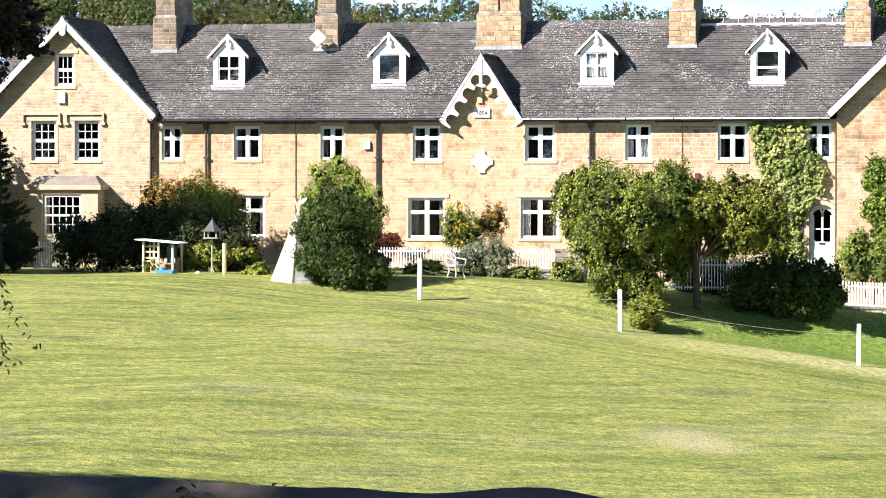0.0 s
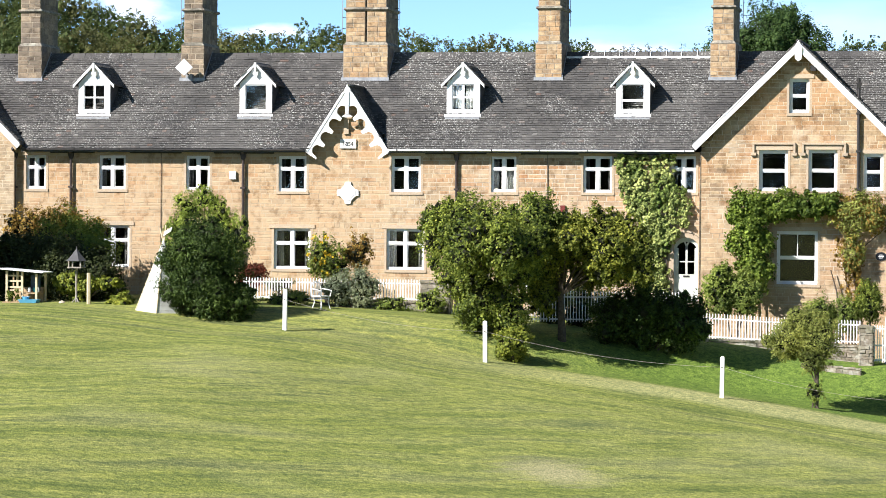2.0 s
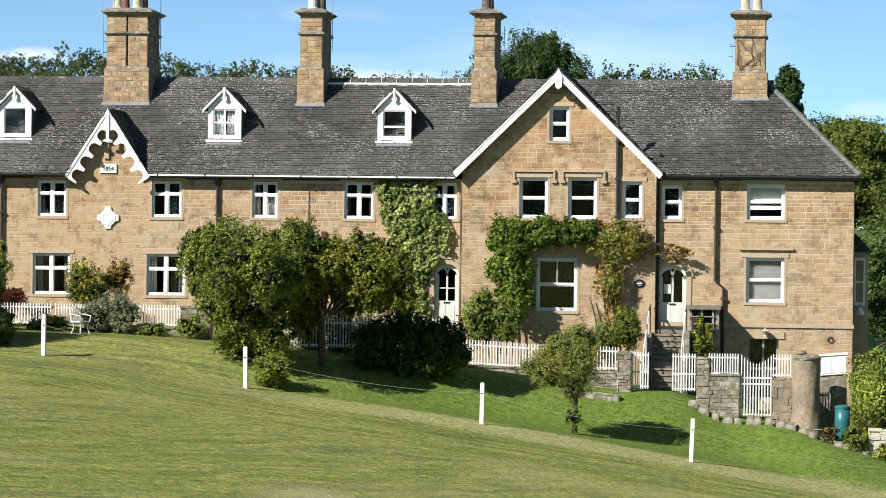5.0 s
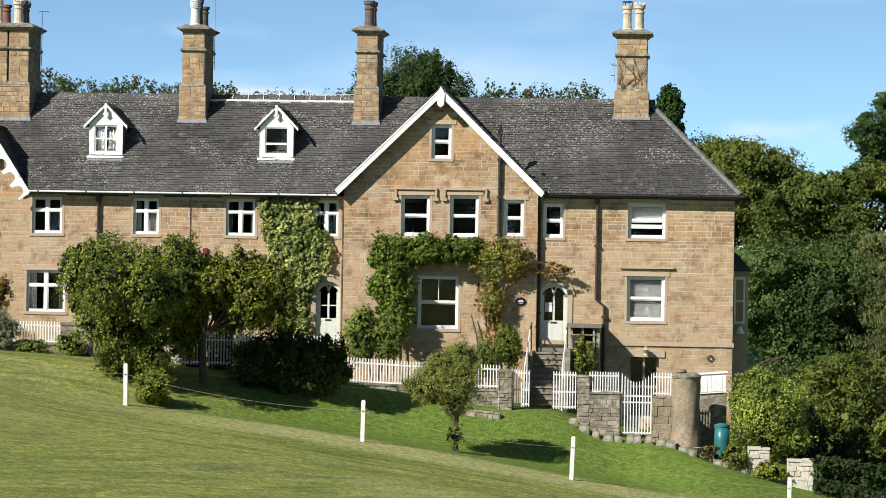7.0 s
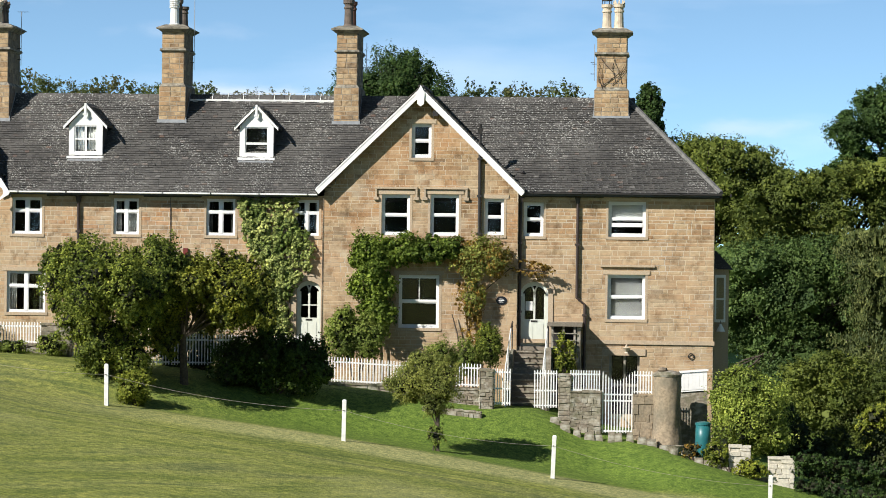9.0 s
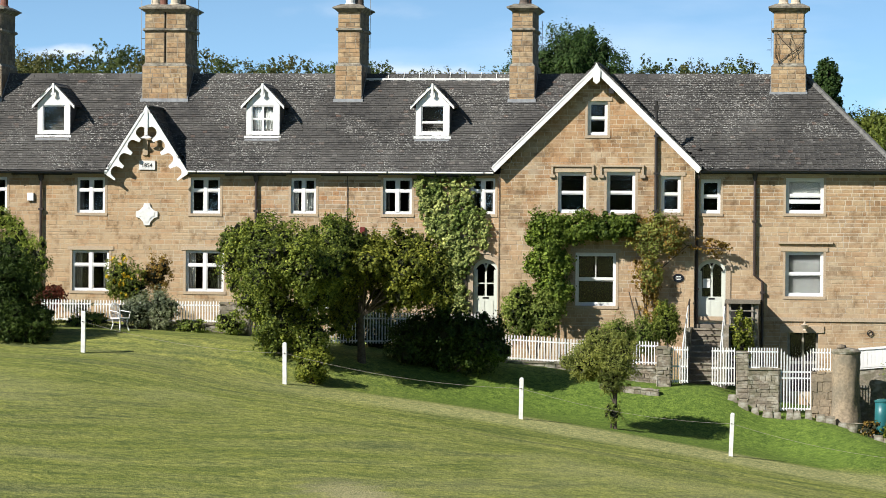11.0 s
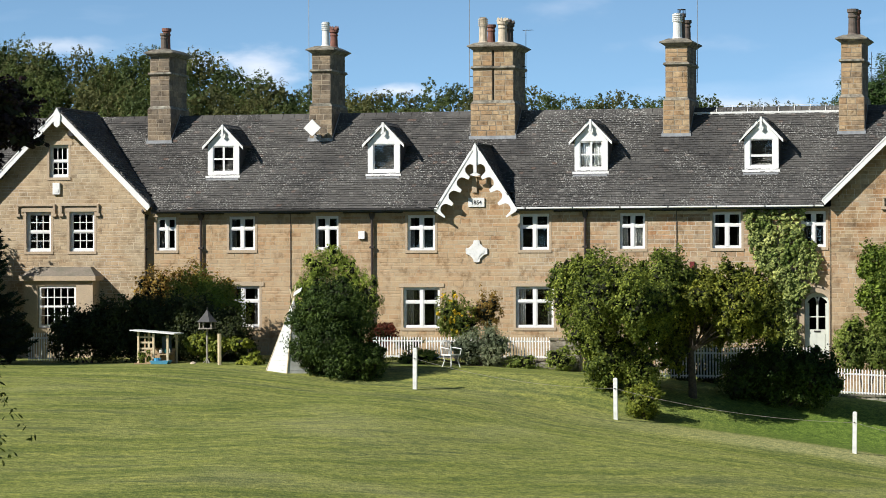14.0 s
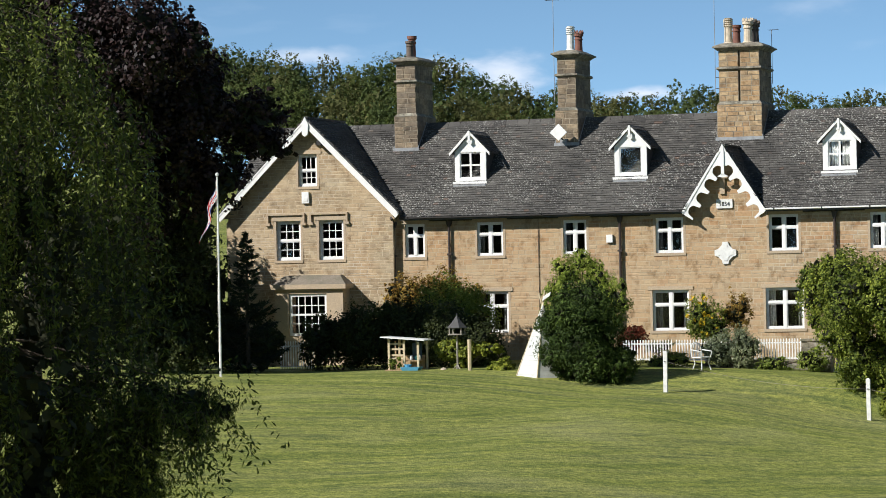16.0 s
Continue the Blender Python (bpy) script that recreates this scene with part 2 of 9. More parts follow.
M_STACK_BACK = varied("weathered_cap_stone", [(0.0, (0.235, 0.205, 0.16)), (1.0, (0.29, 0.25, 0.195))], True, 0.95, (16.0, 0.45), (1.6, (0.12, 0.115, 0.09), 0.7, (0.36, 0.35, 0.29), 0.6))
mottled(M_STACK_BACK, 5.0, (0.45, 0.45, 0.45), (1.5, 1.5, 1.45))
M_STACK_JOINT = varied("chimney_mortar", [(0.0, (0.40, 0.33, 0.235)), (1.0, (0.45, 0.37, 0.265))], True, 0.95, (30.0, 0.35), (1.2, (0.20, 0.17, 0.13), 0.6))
M_RUBBLE = varied("rubble_stone", [(0.0, (0.29, 0.245, 0.185)), (0.35, (0.44, 0.385, 0.295)), (0.7, (0.25, 0.205, 0.155)), (1.0, (0.36, 0.30, 0.225))], True, 0.95, (14.0, 0.5), (2.2, (0.11, 0.115, 0.065), 0.7, (0.50, 0.48, 0.41), 0.7), 1.0)
M_PIER = varied("stained_garden_stone", [(0.0, (0.34, 0.265, 0.18)), (0.5, (0.42, 0.33, 0.225)), (1.0, (0.28, 0.225, 0.16))], True, 0.95, (12.0, 0.45), (1.3, (0.16, 0.145, 0.11), 0.75), 0.9)
M_PALE_WALL = varied("pale_limestone", [(0.0, (0.62, 0.56, 0.45)), (1.0, (0.72, 0.66, 0.54))], True, 0.9, (15.0, 0.35))
M_STEP = varied("worn_step_stone", [(0.0, (0.21, 0.18, 0.145)), (1.0, (0.29, 0.245, 0.19))], True, 0.9, (20.0, 0.4), (2.0, (0.13, 0.125, 0.09), 0.6))
TILE_STOPS = [(0.0, (0.056, 0.053, 0.050)), (0.3, (0.088, 0.082, 0.075)), (0.55, (0.046, 0.043, 0.041)), (0.75, (0.104, 0.097, 0.088)),
              (0.955, (0.078, 0.072, 0.066)), (0.965, (0.14, 0.088, 0.066)), (0.985, (0.18, 0.17, 0.155)), (1.0, (0.16, 0.15, 0.138))]


def roof_material(name, island):
    m = varied(name, TILE_STOPS, island, 0.85, (22.0, 0.35), (0.45, (0.145, 0.137, 0.124), 0.4, (0.04, 0.038, 0.037), 0.6), 0.6, 0.3)
    n, l = m.node_tree.nodes, m.node_tree.links
    b = n["Principled BSDF"]
    old = b.inputs["Base Color"].links[0].from_socket
    moss = noise_node(n, l, 17.0, 8.0)
    mf = ramp_node(n, l, moss.outputs["Fac"], [(0.555, (0, 0, 0)), (0.64, (0.8, 0.8, 0.8))]).outputs["Color"]
    broad = noise_node(n, l, 0.55, 6.0)
    bf = ramp_node(n, l, broad.outputs["Fac"], [(0.42, (0.08, 0.08, 0.08)), (0.60, (1, 1, 1))]).outputs["Color"]
    mf = mix_node(n, l, 1.0, mf, bf, "MULTIPLY")
    l.new(mix_node(n, l, mf, old, (0.46, 0.45, 0.41)), b.inputs["Base Color"])
    return m


M_TILE = roof_material("weathered_roof_tile", True)
M_TILE_PIECE = roof_material("weathered_roof_tile_piece", False)


def plain(name, colour, rough=0.5, metal=0.0, vary=0.12, scale=6.0, spec=0.5, bump=0.1):
    """Paint, metal or cloth of one colour with slight wear."""
    m, n, l, b = material(name, rough, metal, spec)
    t = noise_node(n, l, scale, 5.0)
    r = ramp_node(n, l, t.outputs["Fac"], [(0.3, tuple(c * (1 - vary) for c in colour)), (0.7, tuple(min(1.0, c * (1 + vary * 0.4)) for c in colour))])
    l.new(r.outputs["Color"], b.inputs["Base Color"])
    if bump:
        bump_node(n, l, b, t.outputs["Fac"], bump, 0.004)
    return m


M_WHITE = plain("white_gloss_paint", (0.80, 0.79, 0.76), 0.45, vary=0.07)
M_WHITE_OLD = plain("weathered_white_paint", (0.74, 0.73, 0.69), 0.6, vary=0.18)
M_BOARD = plain("weathered_pale_boards", (0.60, 0.60, 0.575), 0.7, vary=0.2, scale=5)
M_DOOR = plain("pale_grey_green_paint", (0.62, 0.64, 0.56), 0.5, vary=0.06)
M_IRON = plain("dark_cast_iron", (0.028, 0.024, 0.022), 0.5, vary=0.3)
M_PIPE = plain("dark_brown_downpipe", (0.045, 0.030, 0.024), 0.5, vary=0.3)
M_LEAD = plain("lead_flashing", (0.30, 0.31, 0.32), 0.55, vary=0.3)
M_HIP = plain("grey_hip_tile", (0.15, 0.145, 0.135), 0.8, vary=0.4, scale=9)
M_CHEEK = plain("slate_cheek", (0.07, 0.068, 0.068), 0.7, vary=0.3)
M_POT_CREAM = plain("cream_clay", (0.60, 0.50, 0.37), 0.8, vary=0.3)
M_POT_RED = plain("red_clay", (0.20, 0.085, 0.06), 0.8, vary=0.35)
M_POT_DARK = plain("sooty_clay", (0.13, 0.10, 0.08), 0.85, vary=0.4)
# Near-black: the dimness of the unlit rooms is in the colour.
M_ROOM = plain("room_shade_plaster", (0.032, 0.031, 0.029), 0.9, vary=0.2)
M_CURTAIN = plain("white_net_curtain", (0.72, 0.71, 0.68), 0.9, vary=0.12, scale=12)
M_BLIND = plain("grey_roller_blind", (0.17, 0.17, 0.165), 0.8, vary=0.05)
M_WOOD = plain("untreated_timber", (0.38, 0.26, 0.14), 0.75, vary=0.35, scale=9)
M_WOOD_PALE = plain("pale_timber", (0.56, 0.46, 0.29), 0.75, vary=0.25, scale=9)
M_SLATE_BLUE = plain("painted_board", (0.05, 0.09, 0.12), 0.6, vary=0.6, scale=3)
M_WOOD_GREY = plain("silvered_timber", (0.30, 0.27, 0.22), 0.8, vary=0.35, scale=9)
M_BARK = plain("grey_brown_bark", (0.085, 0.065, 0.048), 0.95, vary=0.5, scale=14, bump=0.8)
M_ROPE = plain("thin_rope", (0.42, 0.39, 0.33), 0.9)
M_BLUE = plain("light_blue_plastic", (0.10, 0.34, 0.52), 0.4)
M_TEAL = plain("teal_plastic", (0.02, 0.14, 0.15), 0.4)
M_RED = plain("red_enamel", (0.17, 0.03, 0.025), 0.4)
M_PLAQUE = plain("navy_enamel", (0.011, 0.012, 0.018), 0.3)
M_FLAG_BLUE = plain("navy_cloth", (0.02, 0.03, 0.16), 0.9)
M_FLAG_RED = plain("red_cloth", (0.50, 0.02, 0.03), 0.9)
# White dulled so that the cloth looks as if hung in shade.
M_FLAG_WHITE = plain("shade_dulled_white_cloth", (0.6, 0.6, 0.6), 0.9)

M_GLASS, gn, gl, gb = material("window_glass", 0.02)
gb.inputs["Transmission Weight"].default_value = 1.0
gb.inputs["IOR"].default_value = 1.45
gb.inputs["Base Color"].default_value = (0.86, 0.9, 0.9, 1)


def leaf_material(name, dark, light, through_light=0.22, rough=0.6, tone=0.9, deep=(0.56, 0.60, 0.56)):
    m, n, l, b = material(name, rough, spec=0.18)
    r = ramp_node(n, l, random_out(n, True), [(0.0, dark), (0.6, tuple((a + c) / 2 for a, c in zip(dark, light))), (1.0, light)])
    s = noise_node(n, l, tone, 3.0)
    tone = ramp_node(n, l, s.outputs["Fac"], [(0.36, deep), (0.64, (1.25, 1.2, 1.02))])
    c = mix_node(n, l, 1.0, r.outputs["Color"], tone.outputs["Color"], "MULTIPLY")
    l.new(c, b.inputs["Base Color"])
    tr = n.new("ShaderNodeBsdfTranslucent")
    l.new(c, tr.inputs["Color"])
    mx = n.new("ShaderNodeMixShader")
    mx.inputs[0].default_value = through_light
    l.new(b.outputs[0], mx.inputs[1])
    l.new(tr.outputs[0], mx.inputs[2])
    l.new(mx.outputs[0], n["Material Output"].inputs["Surface"])
    return m


L_APPLE = leaf_material("apple_leaves", (0.046, 0.078, 0.014), (0.325, 0.375, 0.070), 0.32)
L_YELLOW = leaf_material("yellow_green_leaves", (0.11, 0.15, 0.02), (0.36, 0.38, 0.06))
L_YEW = leaf_material("yew_needles", (0.024, 0.047, 0.011), (0.092, 0.142, 0.030), 0.2)
L_LAUREL = leaf_material("laurel_leaves", (0.135, 0.19, 0.030), (0.40, 0.46, 0.10))
L_PLUM = leaf_material("plum_leaves", (0.07, 0.10, 0.018), (0.38, 0.39, 0.065), 0.32)
L_FRESH = leaf_material("fresh_green_leaves", (0.13, 0.19, 0.025), (0.36, 0.42, 0.085))
L_OLIVE = leaf_material("olive_green_leaves", (0.14, 0.165, 0.036), (0.36, 0.38, 0.105))
L_LIGHT = leaf_material("light_green_leaves", (0.10, 0.15, 0.025), (0.30, 0.35, 0.085))
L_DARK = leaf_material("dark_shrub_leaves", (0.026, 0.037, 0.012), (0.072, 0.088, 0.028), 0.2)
L_BEECH = leaf_material("copper_beech_leaves", (0.012, 0.0085, 0.009), (0.048, 0.028, 0.031), 0.16, 0.5)
L_WILLOW = leaf_material("willow_leaves", (0.034, 0.052, 0.014), (0.22, 0.26, 0.058), 0.26, tone=0.35, deep=(0.46, 0.5, 0.46))
L_SPRUCE = leaf_material("spruce_needles", (0.016, 0.027, 0.018), (0.042, 0.06, 0.034), 0.15)
# Deep tone patches stand in for shadow between the leaf clumps.
L_IVY = leaf_material("ivy_leaves", (0.05, 0.085, 0.018), (0.60, 0.64, 0.25), 0.25, 0.6, 1.5, (0.42, 0.52, 0.28))
L_VINE = leaf_material("climber_leaves", (0.050, 0.090, 0.014), (0.25, 0.33, 0.055), 0.3)
L_RUST = leaf_material("autumn_leaves", (0.19, 0.10, 0.025), (0.38, 0.27, 0.06))
L_GREY = leaf_material("grey_green_leaves", (0.150, 0.180, 0.112), (0.330, 0.360, 0.240))
L_WOODS = leaf_material("woodland_leaves", (0.080, 0.108, 0.036), (0.122, 0.153, 0.050), 0.35, 0.6, 0.16, (0.70, 0.74, 0.76))
L_WOODS_YELLOW = leaf_material("turning_woodland_leaves", (0.068, 0.095, 0.020), (0.185, 0.22, 0.047), tone=0.45)
L_ASH = leaf_material("ash_leaves", (0.048, 0.090, 0.028), (0.125, 0.185, 0.055), tone=0.45)
L_WOODS_PALE = leaf_material("pale_woodland_leaves", (0.105, 0.112, 0.044), (0.165, 0.165, 0.066), 0.35, 0.6, 0.16, (0.74, 0.76, 0.72))
L_HEDGE = leaf_material("clipped_hedge_leaves", (0.030, 0.063, 0.018), (0.083, 0.135, 0.038))
L_FLOWER = leaf_material("yellow_petals", (0.65, 0.42, 0.02), (0.80, 0.60, 0.04), 0.2)
L_PINK = leaf_material("pink_petals", (0.35, 0.05, 0.10), (0.55, 0.14, 0.22), 0.2)
L_REDLEAF = leaf_material("red_leaves", (0.12, 0.03, 0.02), (0.24, 0.07, 0.04), 0.25)
L_WILLOW_PALE = leaf_material("grey_willow_leaves", (0.06, 0.085, 0.03), (0.19, 0.21, 0.075))
# Near-black, so the shade inside crowns is in the colour.
M_INNER_SHADE = plain("dark_crown_shade", (0.032, 0.036, 0.014), 0.95, vary=0.5, scale=5)


# ---------------------------------------------------------------- building tools
ORIGIN = {}


class Shape:
    """Collects vertices and faces in world metres, and links them as one mesh object."""

    def __init__(self):
        self.v, self.f = [], []

    def add(self, verts, faces):
        k = len(self.v)
        self.v.extend(verts)
        self.f.extend([tuple(i + k for i in face) for face in faces])
        return self

    def box(self, x0, x1, y0, y1, z0, z1):
        return self.add([(x0, y0, z0), (x1, y0, z0), (x1, y1, z0), (x0, y1, z0), (x0, y0, z1), (x1, y0, z1), (x1, y1, z1), (x0, y1, z1)],
                        [(0, 3, 2, 1), (4, 5, 6, 7), (0, 1, 5, 4), (1, 2, 6, 5), (2, 3, 7, 6), (3, 0, 4, 7)])

    def frustum(self, a, za, b, zb):
        """A block between the rectangle a = (x0, x1, y0, y1) at za and b at zb."""
        v = [(a[0], a[2], za), (a[1], a[2], za), (a[1], a[3], za), (a[0], a[3], za), (b[0], b[2], zb), (b[1], b[2], zb), (b[1], b[3], zb), (b[0], b[3], zb)]
        return self.add(v, [(0, 3, 2, 1), (4, 5, 6, 7), (0, 1, 5, 4), (1, 2, 6, 5), (2, 3, 7, 6), (3, 0, 4, 7)])

    def slab(self, poly, y0, y1):
        """A plate with the outline poly, in x and z counter-clockwise as seen from the front, from y0 back to y1."""
        n = len(poly)
        v = [(x, y0, z) for x, z in poly] + [(x, y1, z) for x, z in poly]
        return self.add(v, [tuple(range(n)), tuple(range(2 * n - 1, n - 1, -1))] + [(i, i + n, (i + 1) % n + n, (i + 1) % n) for i in range(n)])

    def strip(self, outer, inner, y0, y1):
        """A plate between two lines of points in x and z, from y0 back to y1."""
        for i in range(len(outer) - 1):
            self.slab([inner[i], inner[i + 1], outer[i + 1], outer[i]], y0, y1)
        return self

    def rod(self, path, r, n=6, r_end=None):
        """A round bar along the points of path, tapering to r_end."""
        path = [Vector(p) for p in path]
        r_end = r if r_end is None else r_end
        k = len(self.v)
        for i, p in enumerate(path):
            d = (path[min(i + 1, len(path) - 1)] - path[max(i - 1, 0)]).normalized()
            a = d.cross(Vector((0, 0, 1)) if abs(d.z) < 0.9 else Vector((1, 0, 0))).normalized()
            b = d.cross(a)
            rr = r + (r_end - r) * i / max(1, len(path) - 1)
            for j in range(n):
                w = 2 * math.pi * j / n
                self.v.append(tuple(p + a * (rr * math.cos(w)) + b * (rr * math.sin(w))))
        for i in range(len(path) - 1):
            for j in range(n):
                q = k + i * n
                self.f.append((q + j, q + (j + 1) % n, q + n + (j + 1) % n, q + n + j))
        self.f.append(tuple(k + j for j in range(n - 1, -1, -1)))
        self.f.append(tuple(k + (len(path) - 1) * n + j for j in range(n)))
        return self

    def lathe(self, x, y, profile, n=12):
        """A turned form about the upright through x, y from (radius, height) pairs."""
        k = len(self.v)
        for r, z in profile:
            for j in range(n):
                w = 2 * math.pi * j / n
                self.v.append((x + r * math.cos(w), y + r * math.sin(w), z))
        for i in range(len(profile) - 1):
            for j in range(n):
                q = k + i * n
                self.f.append((q + j, q + (j + 1) % n, q + n + (j + 1) % n, q + n + j))
        self.f.append(tuple(k + j for j in range(n - 1, -1, -1)))
        self.f.append(tuple(k + (len(profile) - 1) * n + j for j in range(n)))
        return self

    def mesh(self, name, mat, origin):
        me = bpy.data.meshes.new(name)
        me.from_pydata([(x - origin[0], y - origin[1], z - origin[2]) for x, y, z in self.v], [], self.f)
        me.materials.append(mat)
        return me

    def link(self, name, mat, origin=None, smooth=False):
        """A top-level object."""
        if origin is None:
            a = np.array(self.v)
            origin = ((a[:, 0].min() + a[:, 0].max()) / 2, (a[:, 1].min() + a[:, 1].max()) / 2, a[:, 2].min())
        ob = new(name, self.mesh(name, mat, origin))
        ob.location = origin
        ORIGIN[ob] = Vector(origin)
        if smooth:
            ob.data.shade_smooth()
        return ob

    def part(self, name, mat, parent, label="", smooth=False):
        """A part of a thing, or a piece of a part."""
        o = ORIGIN[parent]
        ob = new(name, self.mesh(name, mat, o))
        ob.parent = parent
        ORIGIN[ob] = o
        if smooth:
            ob.data.shade_smooth()
        if label:
            tagged(ob, label)
        return ob


def weld(ob):
    """Joins the touching pieces of one part."""
    bm = bmesh.new()
    bm.from_mesh(ob.data)
    bmesh.ops.remove_doubles(bm, verts=bm.verts, dist=0.0008)
    bm.to_mesh(ob.data)
    bm.free()
    return ob


def thing(name, x, y, z, label, category, group="", kind=""):
    ob = new(name)
    ob.location = (x, y, z)
    ob.empty_display_size = 0.2
    ORIGIN[ob] = Vector((x, y, z))
    return tagged(ob, label, category, group, kind)


def placed(name, mesh, at, parent):
    """A piece on shared mesh data, at a world place."""
    ob = new(name, mesh)
    ob.parent = parent
    ob.location = Vector(at) - ORIGIN[parent]
    ORIGIN[ob] = ORIGIN[parent]
    return ob


def smooth_line(x, knots):
    """A smooth curve through knots (x, value)."""
    xs = np.array([k[0] for k in knots], float)
    vs = np.array([k[1] for k in knots], float)
    x = np.clip(np.asarray(x, float), xs[0], xs[-1])
    m = np.gradient(vs, xs)
    i = np.clip(np.searchsorted(xs, x) - 1, 0, len(xs) - 2)
    h = xs[i + 1] - xs[i]
    t = (x - xs[i]) / h
    return ((2 * t ** 3 - 3 * t ** 2 + 1) * vs[i] + (t ** 3 - 2 * t ** 2 + t) * h * m[i] + (3 * t ** 2 - 2 * t ** 3) * vs[i + 1] + (t ** 3 - t ** 2) * h * m[i + 1])


GARDEN = [(-90, -1.0), (-60, 0.0), (-40, 0.03), (-36, 0.05), (-30, 0.17), (-26.5, 0.08), (-21.6, -0.1), (-16, -0.6), (-13, -0.92), (-10, -1.2), (-6, -1.72), (-4.5, -1.72), (-3.7, -1.88),
          (-3.0, -2.32), (-1.5, -2.52), (0.4, -3.05), (4, -3.9), (12, -5.0), (40, -7.0), (90, -9.0)]
LAWN = [(-90, -1.0), (-60, 0.0), (-37.5, 0.12), (-30.2, 0.0), (-27.8, -0.2), (-26.3, -0.38), (-23.5, -0.53), (-17.1, -1.44), (-9.8, -2.42), (-3.4, -3.4), (3.2, -4.5),
        (10, -5.5), (40, -8.0), (90, -11.0)]
HILL = [(-840, 38), (-336, 28), (-210, 24), (-145, 19), (-115, 17), (-88, 15), (-59, 14), (-21, 11.2), (-4, 5.0), (6, -8.0), (17, -16.0), (42, -20.0), (126, -24.0), (630, -24.0)]


def ground_z(x, y):
    """The height of the ground."""
    x, y = np.asarray(x, float), np.asarray(y, float)
    g, p = smooth_line(x, GARDEN), smooth_line(x, LAWN)
    a, b = np.clip((x + 19) / 10, 0, 1), np.clip((x + 2) / 3, 0, 1)
    foot = 93 + 3.6 * a * a * (3 - 2 * a) * (1 - b * b * (3 - 2 * b))
    t = np.clip((y - foot) / 4.4, 0, 1)
    t = t * t * (3 - 2 * t)
    z = p + (g - p) * t - 0.045 * np.clip(93 - y, 0, 60)
    bank = np.minimum(1.6, 1.6 - 0.16 * (y - 8))
    z = np.where(y < 93, np.maximum(z, bank), z)
    far = np.clip((y - 122) / 272, 0, 1)
    far = far * far * (3 - 2 * far)
    return z + (smooth_line(x, HILL) * np.clip(1 - (y - 420) / 900, 0.0, 1) - z) * far


def gz(x, y):
    return float(ground_z(x, y))


# ---------------------------------------------------------------- ground
PATCH = (-11.7, 72.8, 1.7, 2.2)


def make_ground():
    xs = np.unique(np.concatenate([np.linspace(-1500, -120, 12), np.linspace(-120, -50, 24), np.arange(-50, 14, 0.8), np.linspace(14, 120, 30), np.linspace(120, 1500, 12)]))
    ys = np.unique(np.concatenate([np.linspace(-300, -10, 8), np.linspace(-10, 30, 16), np.arange(30, 114, 0.8), np.linspace(114, 300, 40), np.linspace(300, 3000, 14)]))
    gx, gy = np.meshgrid(xs, ys)
    z = ground_z(gx, gy)
    near = (gy > 20) & (gy < 116)
    wob = np.array([[noise.noise((a * 0.22, b * 0.22, 0.0)) for a in xs] for b in ys])
    z = z + np.where(near, wob * 0.05, 0.0)
    me = bpy.data.meshes.new("ground")
    nx = len(xs)
    faces = [(j * nx + i, j * nx + i + 1, (j + 1) * nx + i + 1, (j + 1) * nx + i) for j in range(len(ys) - 1) for i in range(nx - 1)]
    me.from_pydata(list(zip(gx.ravel(), gy.ravel(), z.ravel())), [], faces)
    m, n, l, b = material("mown_grass", 0.9, spec=0.15)
    tc = n.new("ShaderNodeTexCoord")
    # mowing lines: wide arcs across the slope, and straight passes along the posts
    rel = n.new("ShaderNodeVectorMath")
    rel.operation = "SUBTRACT"
    rel.inputs[1].default_value = (-150.0, 190.0, 0.0)
    l.new(tc.outputs["Object"], rel.inputs[0])
    flat = n.new("ShaderNodeVectorMath")
    flat.operation = "MULTIPLY"
    flat.inputs[1].default_value = (1.0, 1.0, 0.0)
    l.new(rel.outputs[0], flat.inputs[0])
    dist = n.new("ShaderNodeVectorMath")
    dist.operation = "LENGTH"
    l.new(flat.outputs[0], dist.inputs[0])
    part_xyz = n.new("ShaderNodeSeparateXYZ")
    l.new(flat.outputs[0], part_xyz.inputs[0])
    ang = n.new("ShaderNodeMath")
    ang.operation = "ARCTAN2"
    l.new(part_xyz.outputs["X"], ang.inputs[0])
    l.new(part_xyz.outputs["Y"], ang.inputs[1])
    warp = noise_node(n, l, 0.10, 2.0)
    add = n.new("ShaderNodeMath")
    add.operation = "MULTIPLY_ADD"
    add.inputs[1].default_value = 3.0
    l.new(warp.outputs["Fac"], add.inputs[0])
    l.new(dist.outputs["Value"], add.inputs[2])

    def streaks(across, along, detail):
        sc = n.new("ShaderNodeMath")
        sc.operation = "MULTIPLY"
        sc.inputs[1].default_value = 174.0 * along
        l.new(ang.outputs[0], sc.inputs[0])
        sd = n.new("ShaderNodeMath")
        sd.operation = "MULTIPLY"
        sd.inputs[1].default_value = across
        l.new(add.outputs[0], sd.inputs[0])
        cb = n.new("ShaderNodeCombineXYZ")
        l.new(sc.outputs[0], cb.inputs[0])
        l.new(sd.outputs[0], cb.inputs[1])
        tx = n.new("ShaderNodeTexNoise")
        tx.inputs["Scale"].default_value = 1.0
        tx.inputs["Detail"].default_value = detail
        tx.inputs["Roughness"].default_value = 0.65
        l.new(cb.outputs[0], tx.inputs["Vector"])
        return tx

    lines = streaks(0.62, 0.12, 7.0).outputs["Fac"]
    thin = streaks(2.7, 0.5, 6.0).outputs["Fac"]
    passes = noise_node(n, l, 1.0, 7.0, (0.07, 0.9, 0.0)).outputs["Fac"]
    fine_passes = noise_node(n, l, 1.0, 6.0, (0.45, 2.4, 0.0)).outputs["Fac"]
    place = n.new("ShaderNodeSeparateXYZ")
